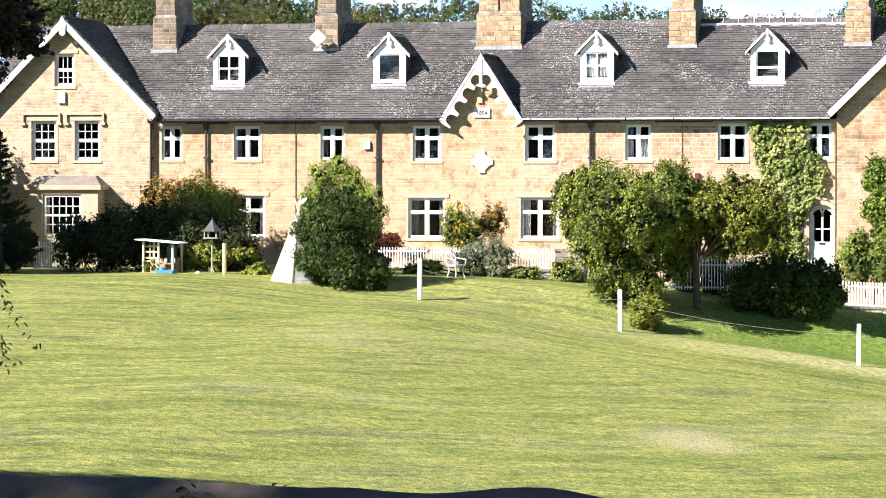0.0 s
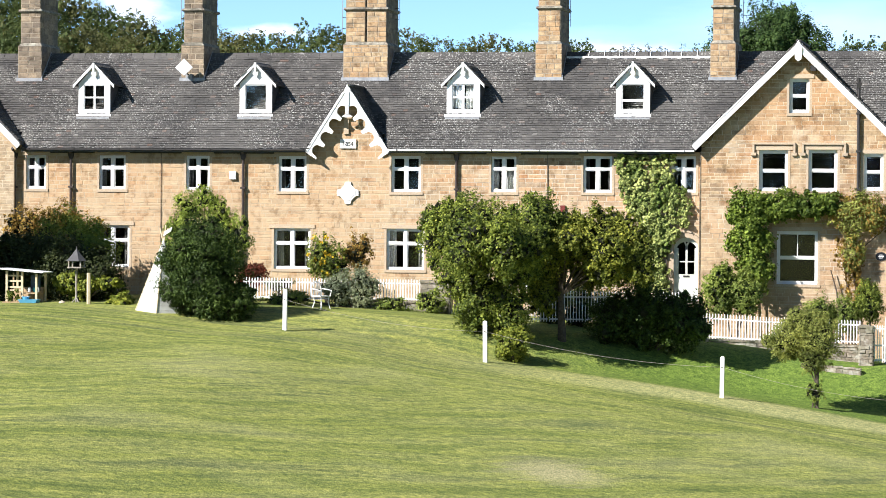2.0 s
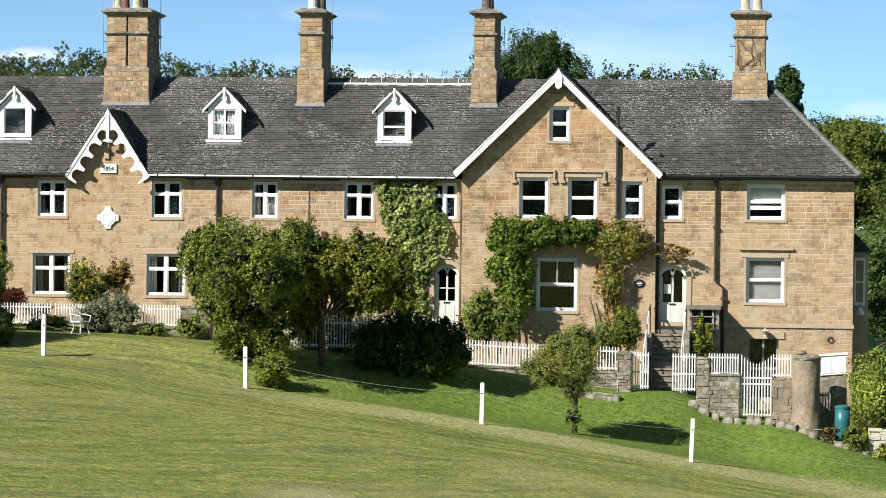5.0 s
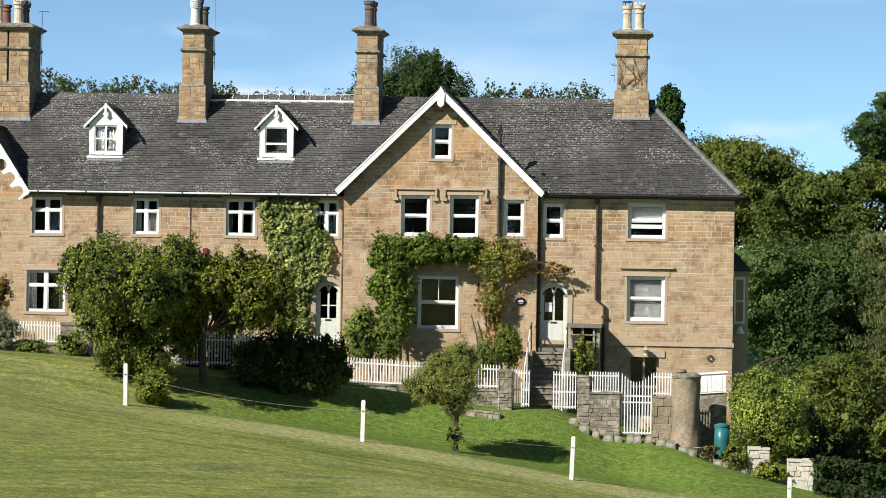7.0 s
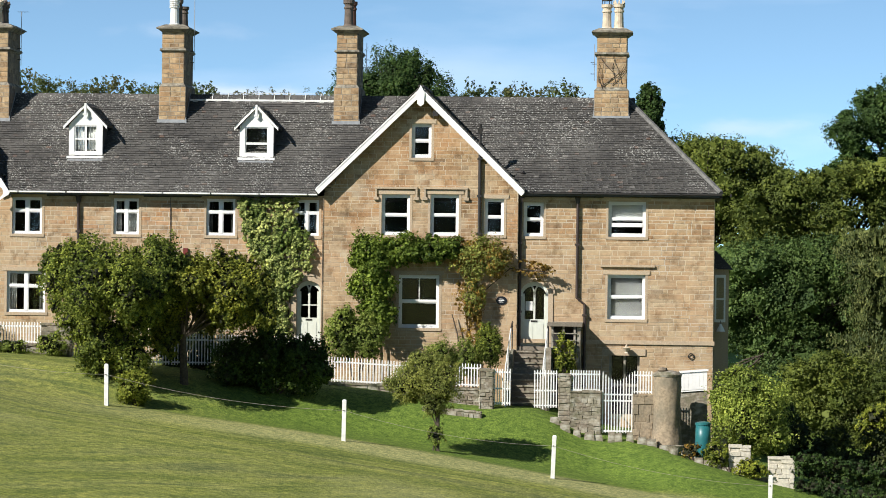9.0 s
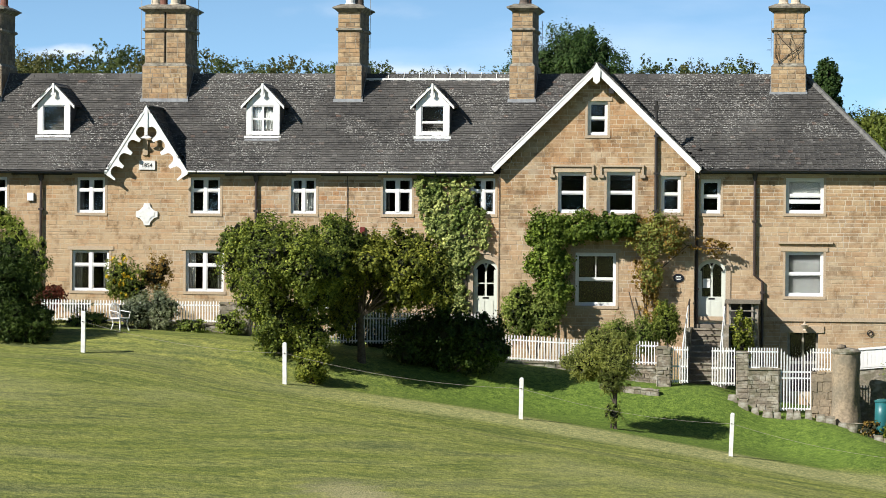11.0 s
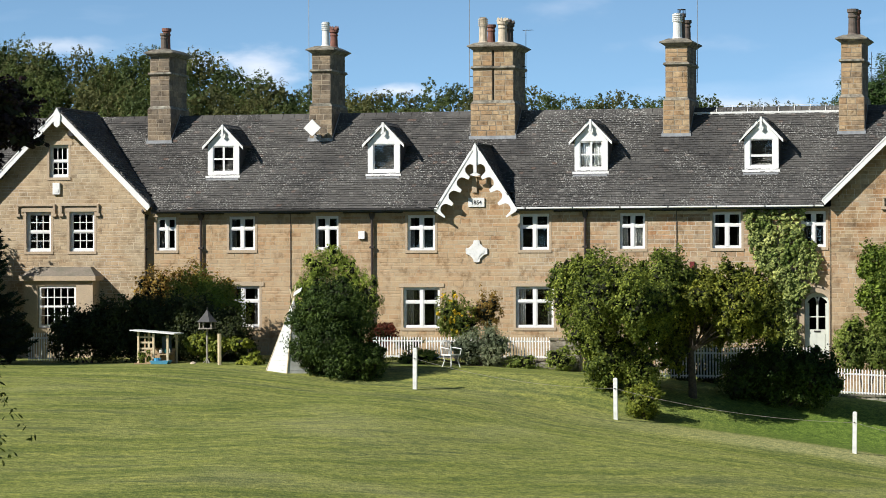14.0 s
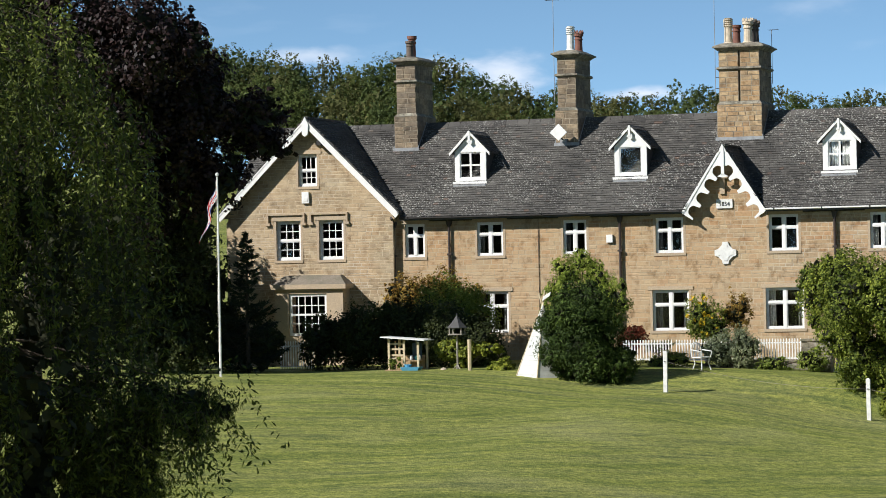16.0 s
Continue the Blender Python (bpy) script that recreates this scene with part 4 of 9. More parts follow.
def arched_door(x0, x1, z0, z1, y, notice):
    c, r = (x0 + x1) / 2, (x1 - x0) / 2
    sp = z1 - r * 0.85
    s = Shape()
    a_in, a_out = arc(c, sp, r, z1 - sp), arc(c, sp, r + 0.17, z1 - sp + 0.17)
    s.strip(a_out, a_in, y - 0.04, y + 0.25)
    s.box(x0 - 0.17, x0, y - 0.04, y + 0.25, z0, sp).box(x1, x1 + 0.17, y - 0.04, y + 0.25, z0, sp)
    # filling between the arch and the square hole
    hood = arc(c, sp + 0.01, r + 0.24, z1 - sp + 0.24)
    door = s.part("door", M_DRESSED, house, "pale grey-green arched door with gothic glazing in a stone surround")
    weld(Shape().strip(hood, arc(c, sp + 0.01, r + 0.175, z1 - sp + 0.175), y - 0.075, y + 0.03).part("hood_mould", M_DRESSED, door))
    f = Shape()
    f.strip(a_in, arc(c, sp, r - 0.07, z1 - sp - 0.07), y + 0.1, y + 0.18)
    f.box(x0, x0 + 0.07, y + 0.1, y + 0.18, z0, sp).box(x1 - 0.07, x1, y + 0.1, y + 0.18, z0, sp)
    f.part("door_frame", M_DOOR, door)
    lock = z0 + (z1 - z0) * 0.42
    p = Shape().box(x0 + 0.07, x1 - 0.07, y + 0.13, y + 0.17, z0, lock)
    for a, b in ((x0 + 0.07, x0 + 0.15), (x1 - 0.15, x1 - 0.07), (c - 0.035, c + 0.035)):
        p.box(a, b, y + 0.13, y + 0.17, lock, sp)
    # tracery: the mullion parts into two curved bars under the arch
    for q in (-1, 1):
        line = [(c + q * (r - 0.09) * 0.72 * (1 - math.cos(math.pi / 2 * i / 10)), sp - 0.05 + (z1 - sp + 0.0) * math.sin(math.pi / 2 * i / 10)) for i in range(11)]
        left, right = [], []
        for i, (x, z) in enumerate(line):
            (xa, za), (xb, zb) = line[max(i - 1, 0)], line[min(i + 1, 10)]
            d = math.hypot(xb - xa, zb - za)
            nx, nz = -(zb - za) / d * 0.026, (xb - xa) / d * 0.026
            left.append((x + nx, z + nz))
            right.append((x - nx, z - nz))
        p.strip(left, right, y + 0.125, y + 0.171)
    top = arc(c, sp, r - 0.07, z1 - sp - 0.07)
    low = [(x, max(sp, z - 0.075)) for x, z in top]
    p.strip(top, low, y + 0.131, y + 0.169)
    if not notice:
        p.box(x0 + 0.15, x1 - 0.15, y + 0.132, y + 0.168, lock + 0.42, lock + 0.46)
    p.part("door_leaf", M_DOOR, door)
    for a, b in ((x0 + 0.14, c - 0.03), (c + 0.03, x1 - 0.14)):
        g = Shape().slab([(a, lock), (b, lock), (b, sp + 0.12), ((a + b) / 2, sp + 0.26), (a, sp + 0.12)], y + 0.148, y + 0.154)
        ob = g.part("pane", M_GLASS, door)
        ob.visible_shadow = False
    for zz in (z0 + 0.12,):
        for a, b in ((x0 + 0.16, c - 0.05), (c + 0.05, x1 - 0.16)):
            Shape().box(a, b, y + 0.118, y + 0.13, zz, lock - 0.16).part("door_panel", M_DOOR, door)
    Shape().box(c - 0.11, c + 0.11, y + 0.115, y + 0.13, lock - 0.1, lock - 0.04).part("letter_plate", M_IRON, door, "dark letter plate")
    if notice:
        Shape().box(x0 + 0.18, c - 0.06, y + 0.14, y + 0.146, lock + 0.3, lock + 0.62).part("notice", M_WHITE_OLD, door, "white paper notice")
    Shape().box(x0 - 0.1, x1 + 0.1, y - 0.18, y + 0.2, z0 - 0.14, z0).part("threshold", M_STEP, door)
    # stone behind the arch's shoulders
    sh = Shape()
    for i in range(len(a_out) - 1):
        (xa, za), (xb, zb) = a_in[i], a_in[i + 1]
        sh.slab([(xa, za), (xb, zb), (xb, z1 + 0.002), (xa, z1 + 0.002)], y + 0.002, y + 0.24)
    sh.part("spandrel", M_DRESSED, door)
    return door


for kind, x0, x1, z0, z1, grid in OPENINGS:
    y = WING if wing_of((x0 + x1) / 2) else FRONT
    if kind == "casement":
        w = casement(x0, x1, z0, z1, y)
        if abs(x0 + 19.38) < 0.1:
            curtain((x0 + x1) / 2 + 0.05, x1 - 0.07, z0 + 0.1, z1 - 0.4, y + 0.3, M_CURTAIN, w)
            curtain(x0 + 0.07, x0 + 0.25, z0 + 0.1, z1 - 0.1, y + 0.3, M_CURTAIN, w, 3)
        elif z0 < 2 and x0 > -35:
            curtain(x0 + 0.06, x0 + 0.3, z0 + 0.06, z1 - 0.1, y + 0.35, M_CURTAIN if x0 > -24 else M_BLIND, w, 3)
            curtain(x1 - 0.3, x1 - 0.06, z0 + 0.06, z1 - 0.1, y + 0.35, M_BLIND, w, 3)
        elif z0 > 2 and round(x0) % 3 != 1:
            curtain(x0 + 0.05, x0 + 0.2, z0 + 0.06, z1 - 0.08, y + 0.32, M_BLIND, w, 3)
            curtain(x1 - 0.2, x1 - 0.05, z0 + 0.06, z1 - 0.08, y + 0.32, M_BLIND, w, 3)
    elif kind == "sash":
        w = sash(x0, x1, z0, z1, y, grid)
        if abs(x0 + 2.05) < 0.01:
            upper = z0 > 3
            if upper:
                Shape().box(x0 + 0.12, x1 - 0.12, y + 0.1, y + 0.13, z0 + 0.34, z0 + 0.48).part("raised_sash_rail", M_WHITE, w)
            Shape().box(x0 + 0.09, x1 - 0.09, y + 0.26, y + 0.27, z1 - (0.62 if upper else 1.45), z1 - 0.05).part("roller_blind", M_WHITE_OLD if upper else M_BLIND, w)
    elif kind == "door":
        arched_door(x0, x1, z0, z1, y, x0 > -8)


def hood_mould(x0, x1, z, drop, y, name="hood_mould"):
    s = Shape()
    s.box(x0, x1, y - 0.1, y, z - 0.07, z)
    if drop:
        s.box(x0, x0 + 0.07, y - 0.09, y, z - drop, z - 0.07).box(x1 - 0.07, x1, y - 0.09, y, z - drop, z - 0.07)
        s.box(x0 - 0.05, x0 + 0.13, y - 0.1, y, z - drop - 0.1, z - drop).box(x1 - 0.13, x1 + 0.05, y - 0.1, y, z - drop - 0.1, z - drop)
    return weld(s.part(name, M_DRESSED, house))


hood_mould(-41.86, -40.36, 5.66, 0.35, WING)
hood_mould(-40.16, -38.66, 5.66, 0.35, WING)
hood_mould(-10.14, -8.66, 5.68, 0.35, WING)
hood_mould(-8.44, -6.92, 5.68, 0.35, WING)
hood_mould(-2.29, -0.42, 3.06, 0, FRONT)
Shape().box(-5.28, X_RIGHT + 0.05, FRONT - 0.06, FRONT, 0.32, 0.46).part("plinth_course", M_DRESSED, house)

# cellar doorway under the front
cd = Shape().box(-2.2, -0.7, FRONT - 0.05, FRONT + 0.2, -0.07, 0.16).part("cellar_door", M_DRESSED, house, "small glazed cellar door under a stone lintel")
s = Shape()
for a, b in ((-1.95, -1.87), (-0.98, -0.90), (-1.46, -1.39)):
    s.box(a, b, FRONT + 0.12, FRONT + 0.18, -2.1, -0.07)
s.box(-1.95, -0.9, FRONT + 0.125, FRONT + 0.175, -1.15, -1.05)
s.part("door_frame", M_WOOD_GREY, cd)
for a, b in ((-1.87, -1.46), (-1.39, -0.98)):
    pane(a, b, -1.05, -0.09, FRONT + 0.145, cd)
    Shape().box(a, b, FRONT + 0.14, FRONT + 0.16, -2.1, -1.15).part("door_panel", M_IRON, cd)

Shape().rod([(0.87 + 0.09 * math.cos(w), FRONT - 0.05, -0.06 + 0.09 * math.sin(w)) for w in [2 * math.pi * i / 14 for i in range(15)]], 0.018, 5).part("wall_ring", M_IRON, house, "iron tethering ring")
# bay of the left wing
bay = Shape().box(-41.32, -40.79, WING - 0.75, WING, -0.3, 2.85).box(-39.29, -38.65, WING - 0.75, WING, -0.3, 2.85).box(-40.79, -39.29, WING - 0.75, WING, -0.3, 1.12).box(
    -40.79, -39.29, WING - 0.75, WING, 2.68, 2.85).part("bay", M_DRESSED, house, "square stone bay with hipped stone roof")
Shape().box(-41.46, -38.49, WING - 0.9, WING, 2.85, 3.02).part("bay_cornice", M_DRESSED, bay)
Shape().frustum((-41.44, -38.51, WING - 0.88, WING), 3.02, (-41.05, -38.91, WING - 0.3, WING), 3.36).part("bay_roof", M_STEP, bay)
w = Shape()
w.box(-40.77, -39.31, WING - 0.68, WING - 0.58, 1.14, 1.24).box(-40.77, -39.31, WING - 0.68, WING - 0.58, 2.58, 2.67)
w.box(-40.77, -40.69, WING - 0.68, WING - 0.58, 1.24, 2.58).box(-39.39, -39.31, WING - 0.68, WING - 0.58, 1.24, 2.58)
w.part("bay_window_frame", M_WHITE, bay)
g = Shape()
for i in range(1, 5):
    xb = -40.69 + 1.3 * i / 5
    g.box(xb - 0.016, xb + 0.016, WING - 0.66, WING - 0.62, 1.24, 2.58)
for i, t in ((1, 0.016), (2, 0.035), (3, 0.016)):
    zb = 1.24 + 1.34 * i / 4
    g.box(-40.69, -39.39, WING - 0.665, WING - 0.615, zb - t, zb + t)
g.part("glazing_bars", M_WHITE, bay)
pane(-40.69, -39.39, 1.24, 2.58, WING - 0.64, bay)

# bay on the end wall
eb = Shape().box(X_RIGHT, X_RIGHT + 0.55, 107.4, 109.6, -3.6, 2.95).part("end_bay", M_DRESSED, house, "shaded stone bay on the end wall")
Shape().frustum((X_RIGHT, X_RIGHT + 0.7, 107.2, 109.8), 2.95, (X_RIGHT, X_RIGHT + 0.1, 107.7, 109.3), 3.6).part("bay_roof", M_TILE, eb)
s = Shape().box(X_RIGHT + 0.06, X_RIGHT + 0.44, 107.33, 107.4, 1.1, 1.2).box(X_RIGHT + 0.06, X_RIGHT + 0.44, 107.33, 107.4, 2.66, 2.76).box(
    X_RIGHT + 0.06, X_RIGHT + 0.12, 107.33, 107.4, 1.2, 2.66).box(X_RIGHT + 0.38, X_RIGHT + 0.44, 107.33, 107.4, 1.2, 2.66).box(X_RIGHT + 0.12, X_RIGHT + 0.38, 107.34, 107.4, 1.88, 1.94)
ew = s.part("bay_window_frame", M_WHITE, eb)
Shape().box(X_RIGHT + 0.12, X_RIGHT + 0.38, 107.38, 107.386, 1.2, 2.66).part("pane", M_GLASS, eb)


# ---------------------------------------------------------------- roof
def main_z(y):
    return EAVE + (y - EAVE_Y) * RISE


def wing_z(x):
    """The highest cross roof over x, or far below."""
    z = -9.0
    for c, h in WINGS:
        z = max(z, WING_APEX - (WING_APEX - WING_EAVE) * abs(x - c) / (h + 0.06) if abs(x - c) < h + 0.06 else -9.0)
    return z


def gablet_z(x):
    return 7.66 - 2.36 * abs(x - GABLET) / 1.5


def tile(s, p, u, v, nrm, w, l, rng):
    """One tile: lower edge centre p, across u, up the slope v."""
    t = 0.018 + rng.uniform(0, 0.012)
    w *= 0.5 * rng.uniform(0.93, 0.99)
    lift = nrm * (t + 0.012)
    sh = u * rng.uniform(-0.008, 0.008) + v * rng.uniform(-0.012, 0.012)
    a, b, c, d = p - u * w + sh, p + u * w + sh, p + u * w + v * l, p - u * w + v * l
    s.add([tuple(a + lift), tuple(b + lift), tuple(c + nrm * 0.006), tuple(d + nrm * 0.006), tuple(a), tuple(b)], [(0, 1, 2, 3), (4, 5, 1, 0), (5, 2, 1), (4, 0, 3)])


def roof_slope(ok, p0, u, v, width, length, rng, sort_piece=None):
    s = Shape()
    nrm = u.cross(v).normalized()
    step, wdt = 0.125, 0.17
    for r in range(int(length / step)):
        x = -rng.uniform(0, wdt)
        while x < width:
            w = wdt * rng.uniform(0.8, 1.2)
            p = p0 + u * (x + w / 2) + v * (r * step)
            if 0 <= x + w / 2 <= width and ok(p):
                if sort_piece and sort_piece(p) and len(TILE_PIECES) < 300:
                    TILE_PIECES.append((p, u, v, nrm, w))
                else:
                    tile(s, p, u, v, nrm, w, step * 1.35, rng)
            x += w
    return s


TILE_PIECES = []
rng = random.Random(9)
U, V = Vector((1, 0, 0)), Vector((0, RIDGE_Y - EAVE_Y, RIDGE - EAVE)).normalized()
SLOPE = math.hypot(RIDGE_Y - EAVE_Y, RIDGE - EAVE)
HIP_X, HIP_RUN = X_RIGHT + 0.2, 3.35


END_X = WINGS[1][0]


def under_hip(x, y):
    return x < HIP_X - (y - EAVE_Y) / (RIDGE_Y - EAVE_Y) * HIP_RUN


def slope_z(x, y):
    """The main roof; its eaves lie a little higher beyond the second wing."""
    return main_z(y) if x < END_X else EAVE_END + (y - EAVE_Y) * (RIDGE - EAVE_END) / (RIDGE_Y - EAVE_Y)


def base_roof():
    """The boarding under the tiles, set back where gables rise through the eaves."""
    s = Shape()
    xr = HIP_X - HIP_RUN
    d = 0.12
    yb = 2 * RIDGE_Y - EAVE_Y
    gaps = [(c - h, c + h) for c, h in WINGS] + [(GABLET - 1.48, GABLET + 1.48)]
    cuts = sorted({X_LEFT, xr, END_X, *[v for g in gaps for v in g if X_LEFT < v < xr]})

    def piece(top):
        n = len(top)
        low = [(x, y, z - d) for x, y, z in top]
        s.add(top + low, [tuple(range(n)), tuple(range(2 * n - 1, n - 1, -1))] + [(i, i + n, (i + 1) % n + n, (i + 1) % n) for i in range(n)])

    for a, b in zip(cuts, cuts[1:]):
        m = (a + b) / 2
        y0 = 106.45 if any(g[0] < m < g[1] for g in gaps) else EAVE_Y
        piece([(a, y0, slope_z(m, y0)), (b, y0, slope_z(m, y0)), (b, RIDGE_Y, RIDGE), (a, RIDGE_Y, RIDGE)])
    piece([(xr, EAVE_Y, EAVE_END), (HIP_X, EAVE_Y, EAVE_END), (xr, RIDGE_Y, RIDGE)])
    piece([(HIP_X, EAVE_Y, EAVE_END), (HIP_X, yb, EAVE_END), (xr, RIDGE_Y, RIDGE)])
    piece([(X_LEFT, RIDGE_Y, RIDGE), (xr, RIDGE_Y, RIDGE), (HIP_X, yb, EAVE_END), (X_LEFT, yb, EAVE_END)])
    return s


roof = base_roof().part("roof", M_CHEEK, house, "long pitched roof of weathered grey-brown tiles")
s = roof_slope(lambda p: main_z(p.y) > wing_z(p.x) and main_z(p.y) > gablet_z(p.x), Vector((X_LEFT, EAVE_Y - 0.03, EAVE)), U, V, END_X - X_LEFT, SLOPE, rng)
tagged(s.part("roof_tiles", M_TILE, roof), kind="stuff")
V_END = Vector((0, RIDGE_Y - EAVE_Y, RIDGE - EAVE_END)).normalized()
s = roof_slope(lambda p: p.z > wing_z(p.x) and under_hip(p.x, p.y), Vector((END_X, EAVE_Y - 0.03, EAVE_END)), U, V_END, HIP_X - END_X, math.hypot(RIDGE_Y - EAVE_Y, RIDGE - EAVE_END), rng,
               lambda p: -3.2 < p.x < 0.6 and p.z < 6.9)
tagged(s.part("roof_tiles", M_TILE, roof), kind="stuff")
# hipped end
hv = Vector((-HIP_RUN, 0, RIDGE - EAVE_END)).normalized()
s = roof_slope(lambda p: abs(p.y - RIDGE_Y) < (RIDGE_Y - EAVE_Y) * (RIDGE - p.z) / (RIDGE - EAVE_END), Vector((HIP_X, EAVE_Y, EAVE_END)), Vector((0, 1, 0)), hv,
               2 * (RIDGE_Y - EAVE_Y), math.hypot(HIP_RUN, RIDGE - EAVE_END), rng)
tagged(s.part("roof_tiles", M_TILE, roof), kind="stuff")
# ridge and hip capping
s = Shape()
x = X_LEFT
while x < HIP_X - HIP_RUN:
    s.add([(x + k, RIDGE_Y + w, RIDGE + h) for k in (0.005, 0.44) for w, h in ((-0.24, -0.22), (-0.22, -0.13), (-0.05, 0.05), (0.05, 0.05), (0.22, -0.13), (0.24, -0.22))], [(0, 6, 7, 1), (1, 7, 8, 2), (2, 8, 9, 3), (3, 9, 10, 4), (4, 10, 11, 5), (5, 4, 3, 2, 1, 0), (6, 7, 8, 9, 10, 11)])
    x += 0.45
s.part("ridge_tiles", M_TILE, roof)
s = Shape()
a, b = Vector((HIP_X, EAVE_Y, EAVE_END + 0.03)), Vector((HIP_X - HIP_RUN, RIDGE_Y, RIDGE + 0.03))
for i in range(14):
    s.rod([a + (b - a) * (i / 14), a + (b - a) * ((i + 0.97) / 14)], 0.105, 6)
s.part("hip_tiles", M_HIP, roof)


def cross_roof(c, half, apex, eave, y0, depth, ok, steep_name):
    """A small roof whose ridge runs back from a front gable."""
    s = Shape()
    for q in (-1, 1):
        v = Vector((-q * half, 0, apex - eave)).normalized()
        ln = math.hypot(half, apex - eave)
        u = Vector((0, q, 0))
        p0 = Vector((c + q * half, y0 if q > 0 else y0 + depth, eave))
        t = roof_slope(ok, p0, u, v, depth, ln, rng)
        s.add(t.v, t.f)
    b = Shape()
    d = 0.1
    b.add([(c - half, y0, eave), (c, y0, apex), (c + half, y0, eave), (c - half, y0 + depth, eave), (c, y0 + depth, apex), (c + half, y0 + depth, eave),
           (c - half, y0, eave - d), (c, y0, apex - d), (c + half, y0, eave - d), (c - half, y0 + depth, eave - d), (c, y0 + depth, apex - d), (c + half, y0 + depth, eave - d)],
          [(0, 1, 4, 3), (1, 2, 5, 4), (0, 6, 7, 1), (1, 7, 8, 2), (6, 9, 10, 7), (7, 10, 11, 8), (0, 3, 9, 6), (2, 8, 11, 5)])
    r = b.part(steep_name, M_CHEEK, house)
    tagged(s.part("roof_tiles", M_TILE, r), kind="stuff")
    rt = Shape()
    y = y0
    while y < y0 + depth - 0.1:
        rt.box(c - 0.09, c + 0.09, y, y + 0.4, apex - 0.02, apex + 0.05)
        y += 0.41
    rt.part("ridge_tiles", M_TILE, r)
    return r


for c, h in WINGS:
    cross_roof(c, h + 0.06, WING_APEX, WING_EAVE, WING - 0.36, RIDGE_Y - WING + 0.5, lambda p: p.z > main_z(p.y) - 0.03, "wing_roof")
cross_roof(GABLET, 1.5, 7.66, 5.3, FRONT - 0.36, 2.4, lambda p: p.z > main_z(p.y) - 0.03, "gablet_roof")


# bargeboards
def plain_barge(c, half, apex, eave, y, width):
    for q in (-1, 1):
        n = math.hypot(half, apex - eave)
        dz = width * n / half
        pts = [(c, apex - dz), (c + q * (half - 0.06), eave - dz + 0.06), (c + q * (half + 0.06), eave - 0.1), (c + q * (half + 0.02), eave - 0.04), (c, apex - 0.04)]
        Shape().slab(pts if q > 0 else pts[::-1], y, y + 0.05).part("bargeboard", M_WHITE, house, "plain white bargeboard")
        low = [(c, apex - dz * 0.3), (c + q * (half + 0.02), eave - dz * 0.3), (c + q * (half + 0.03), eave - 0.04), (c, apex - 0.02)]
        Shape().slab(low if q > 0 else low[::-1], y - 0.018, y).part("barge_moulding", M_WHITE, house)
        Shape().slab([(c, apex - 0.1), (c + q * half, eave - 0.1), (c + q * half, eave - 0.13), (c, apex - 0.13)][::q], y + 0.05, y + 0.37).part("soffit", M_WOOD_GREY, house)
    Shape().slab([(c - 0.14, apex - 0.2), (c - 0.11, apex - 0.6), (c, apex - 0.68), (c + 0.11, apex - 0.6), (c + 0.14, apex - 0.2), (c, apex + 0.05)], y - 0.05, y + 0.06).part("finial", M_WHITE, house)
    # purlin end under the apex
    Shape().box(c + 0.42, c + 0.6, y + 0.05, y + 0.4, apex - 1.0, apex - 0.82).part("purlin_end", M_IRON, house)


for c, h in WINGS:
    plain_barge(c, h, WING_APEX - 0.02, WING_EAVE + 0.02, WING - 0.4, 0.22)


def fancy_barge():
    """Boards of the middle gablet, pierced with round cusps."""
    c, half, apex, eave, y = GABLET, 1.53, 7.66, 5.3, FRONT - 0.4
    n = math.hypot(half, apex - eave)
    for q in (-1, 1):
        tx, tz = q * half / n, -(apex - eave) / n
        nx, nz = -q * abs(tz), -abs(tx)
        outer, inner = [], []
        k = 150
        for i in range(k + 1):
            sl = n * i / k
            d = 0.47
            for j in range(4):
                u = abs(sl - (0.86 + 0.556 * j))
                if u < 0.215:
                    d = min(d, 0.37 - math.sqrt(0.215 ** 2 - u * u) + 0.1 * max(0.0, u - 0.17) / 0.045)
            d = min(d, sl * half / (apex - eave))
            outer.append((c + tx * sl, apex + tz * sl))
            inner.append((c + tx * sl + nx * d, apex + tz * sl + nz * d))
        if q < 0:
            outer, inner = inner, outer
        Shape().strip(outer, inner, y, y + 0.05).part("bargeboard", M_WHITE, house, "white bargeboard pierced with round cusps")
        Shape().slab([(c, apex - 0.09), (c + tx * n + nx * 0.07, apex + tz * n + nz * 0.07), (c + tx * n, apex + tz * n + 0.03), (c, apex + 0.04)][::q], y - 0.025, y).part("barge_moulding", M_WHITE, house)
        Shape().slab([(c, apex - 0.1), (c + q * half, eave - 0.08), (c + q * half, eave - 0.11), (c, apex - 0.13)][::q], y + 0.05, y + 0.38).part("soffit", M_WOOD_GREY, house)
    Shape().slab([(c - 0.055, apex - 1.02), (c + 0.055, apex - 1.02), (c + 0.055, apex - 0.08), (c, apex + 0.06), (c - 0.055, apex - 0.08)], y - 0.045, y + 0.03).part("finial", M_WHITE, house)
    Shape().slab([(c - 0.2, apex - 1.1), (c - 0.05, apex - 1.13), (c + 0.05, apex - 1.13), (c + 0.2, apex - 1.1), (c + 0.06, apex - 1.02), (c - 0.06, apex - 1.02)], y - 0.03, y + 0.03).part("pendant", M_WHITE, house)


fancy_barge()

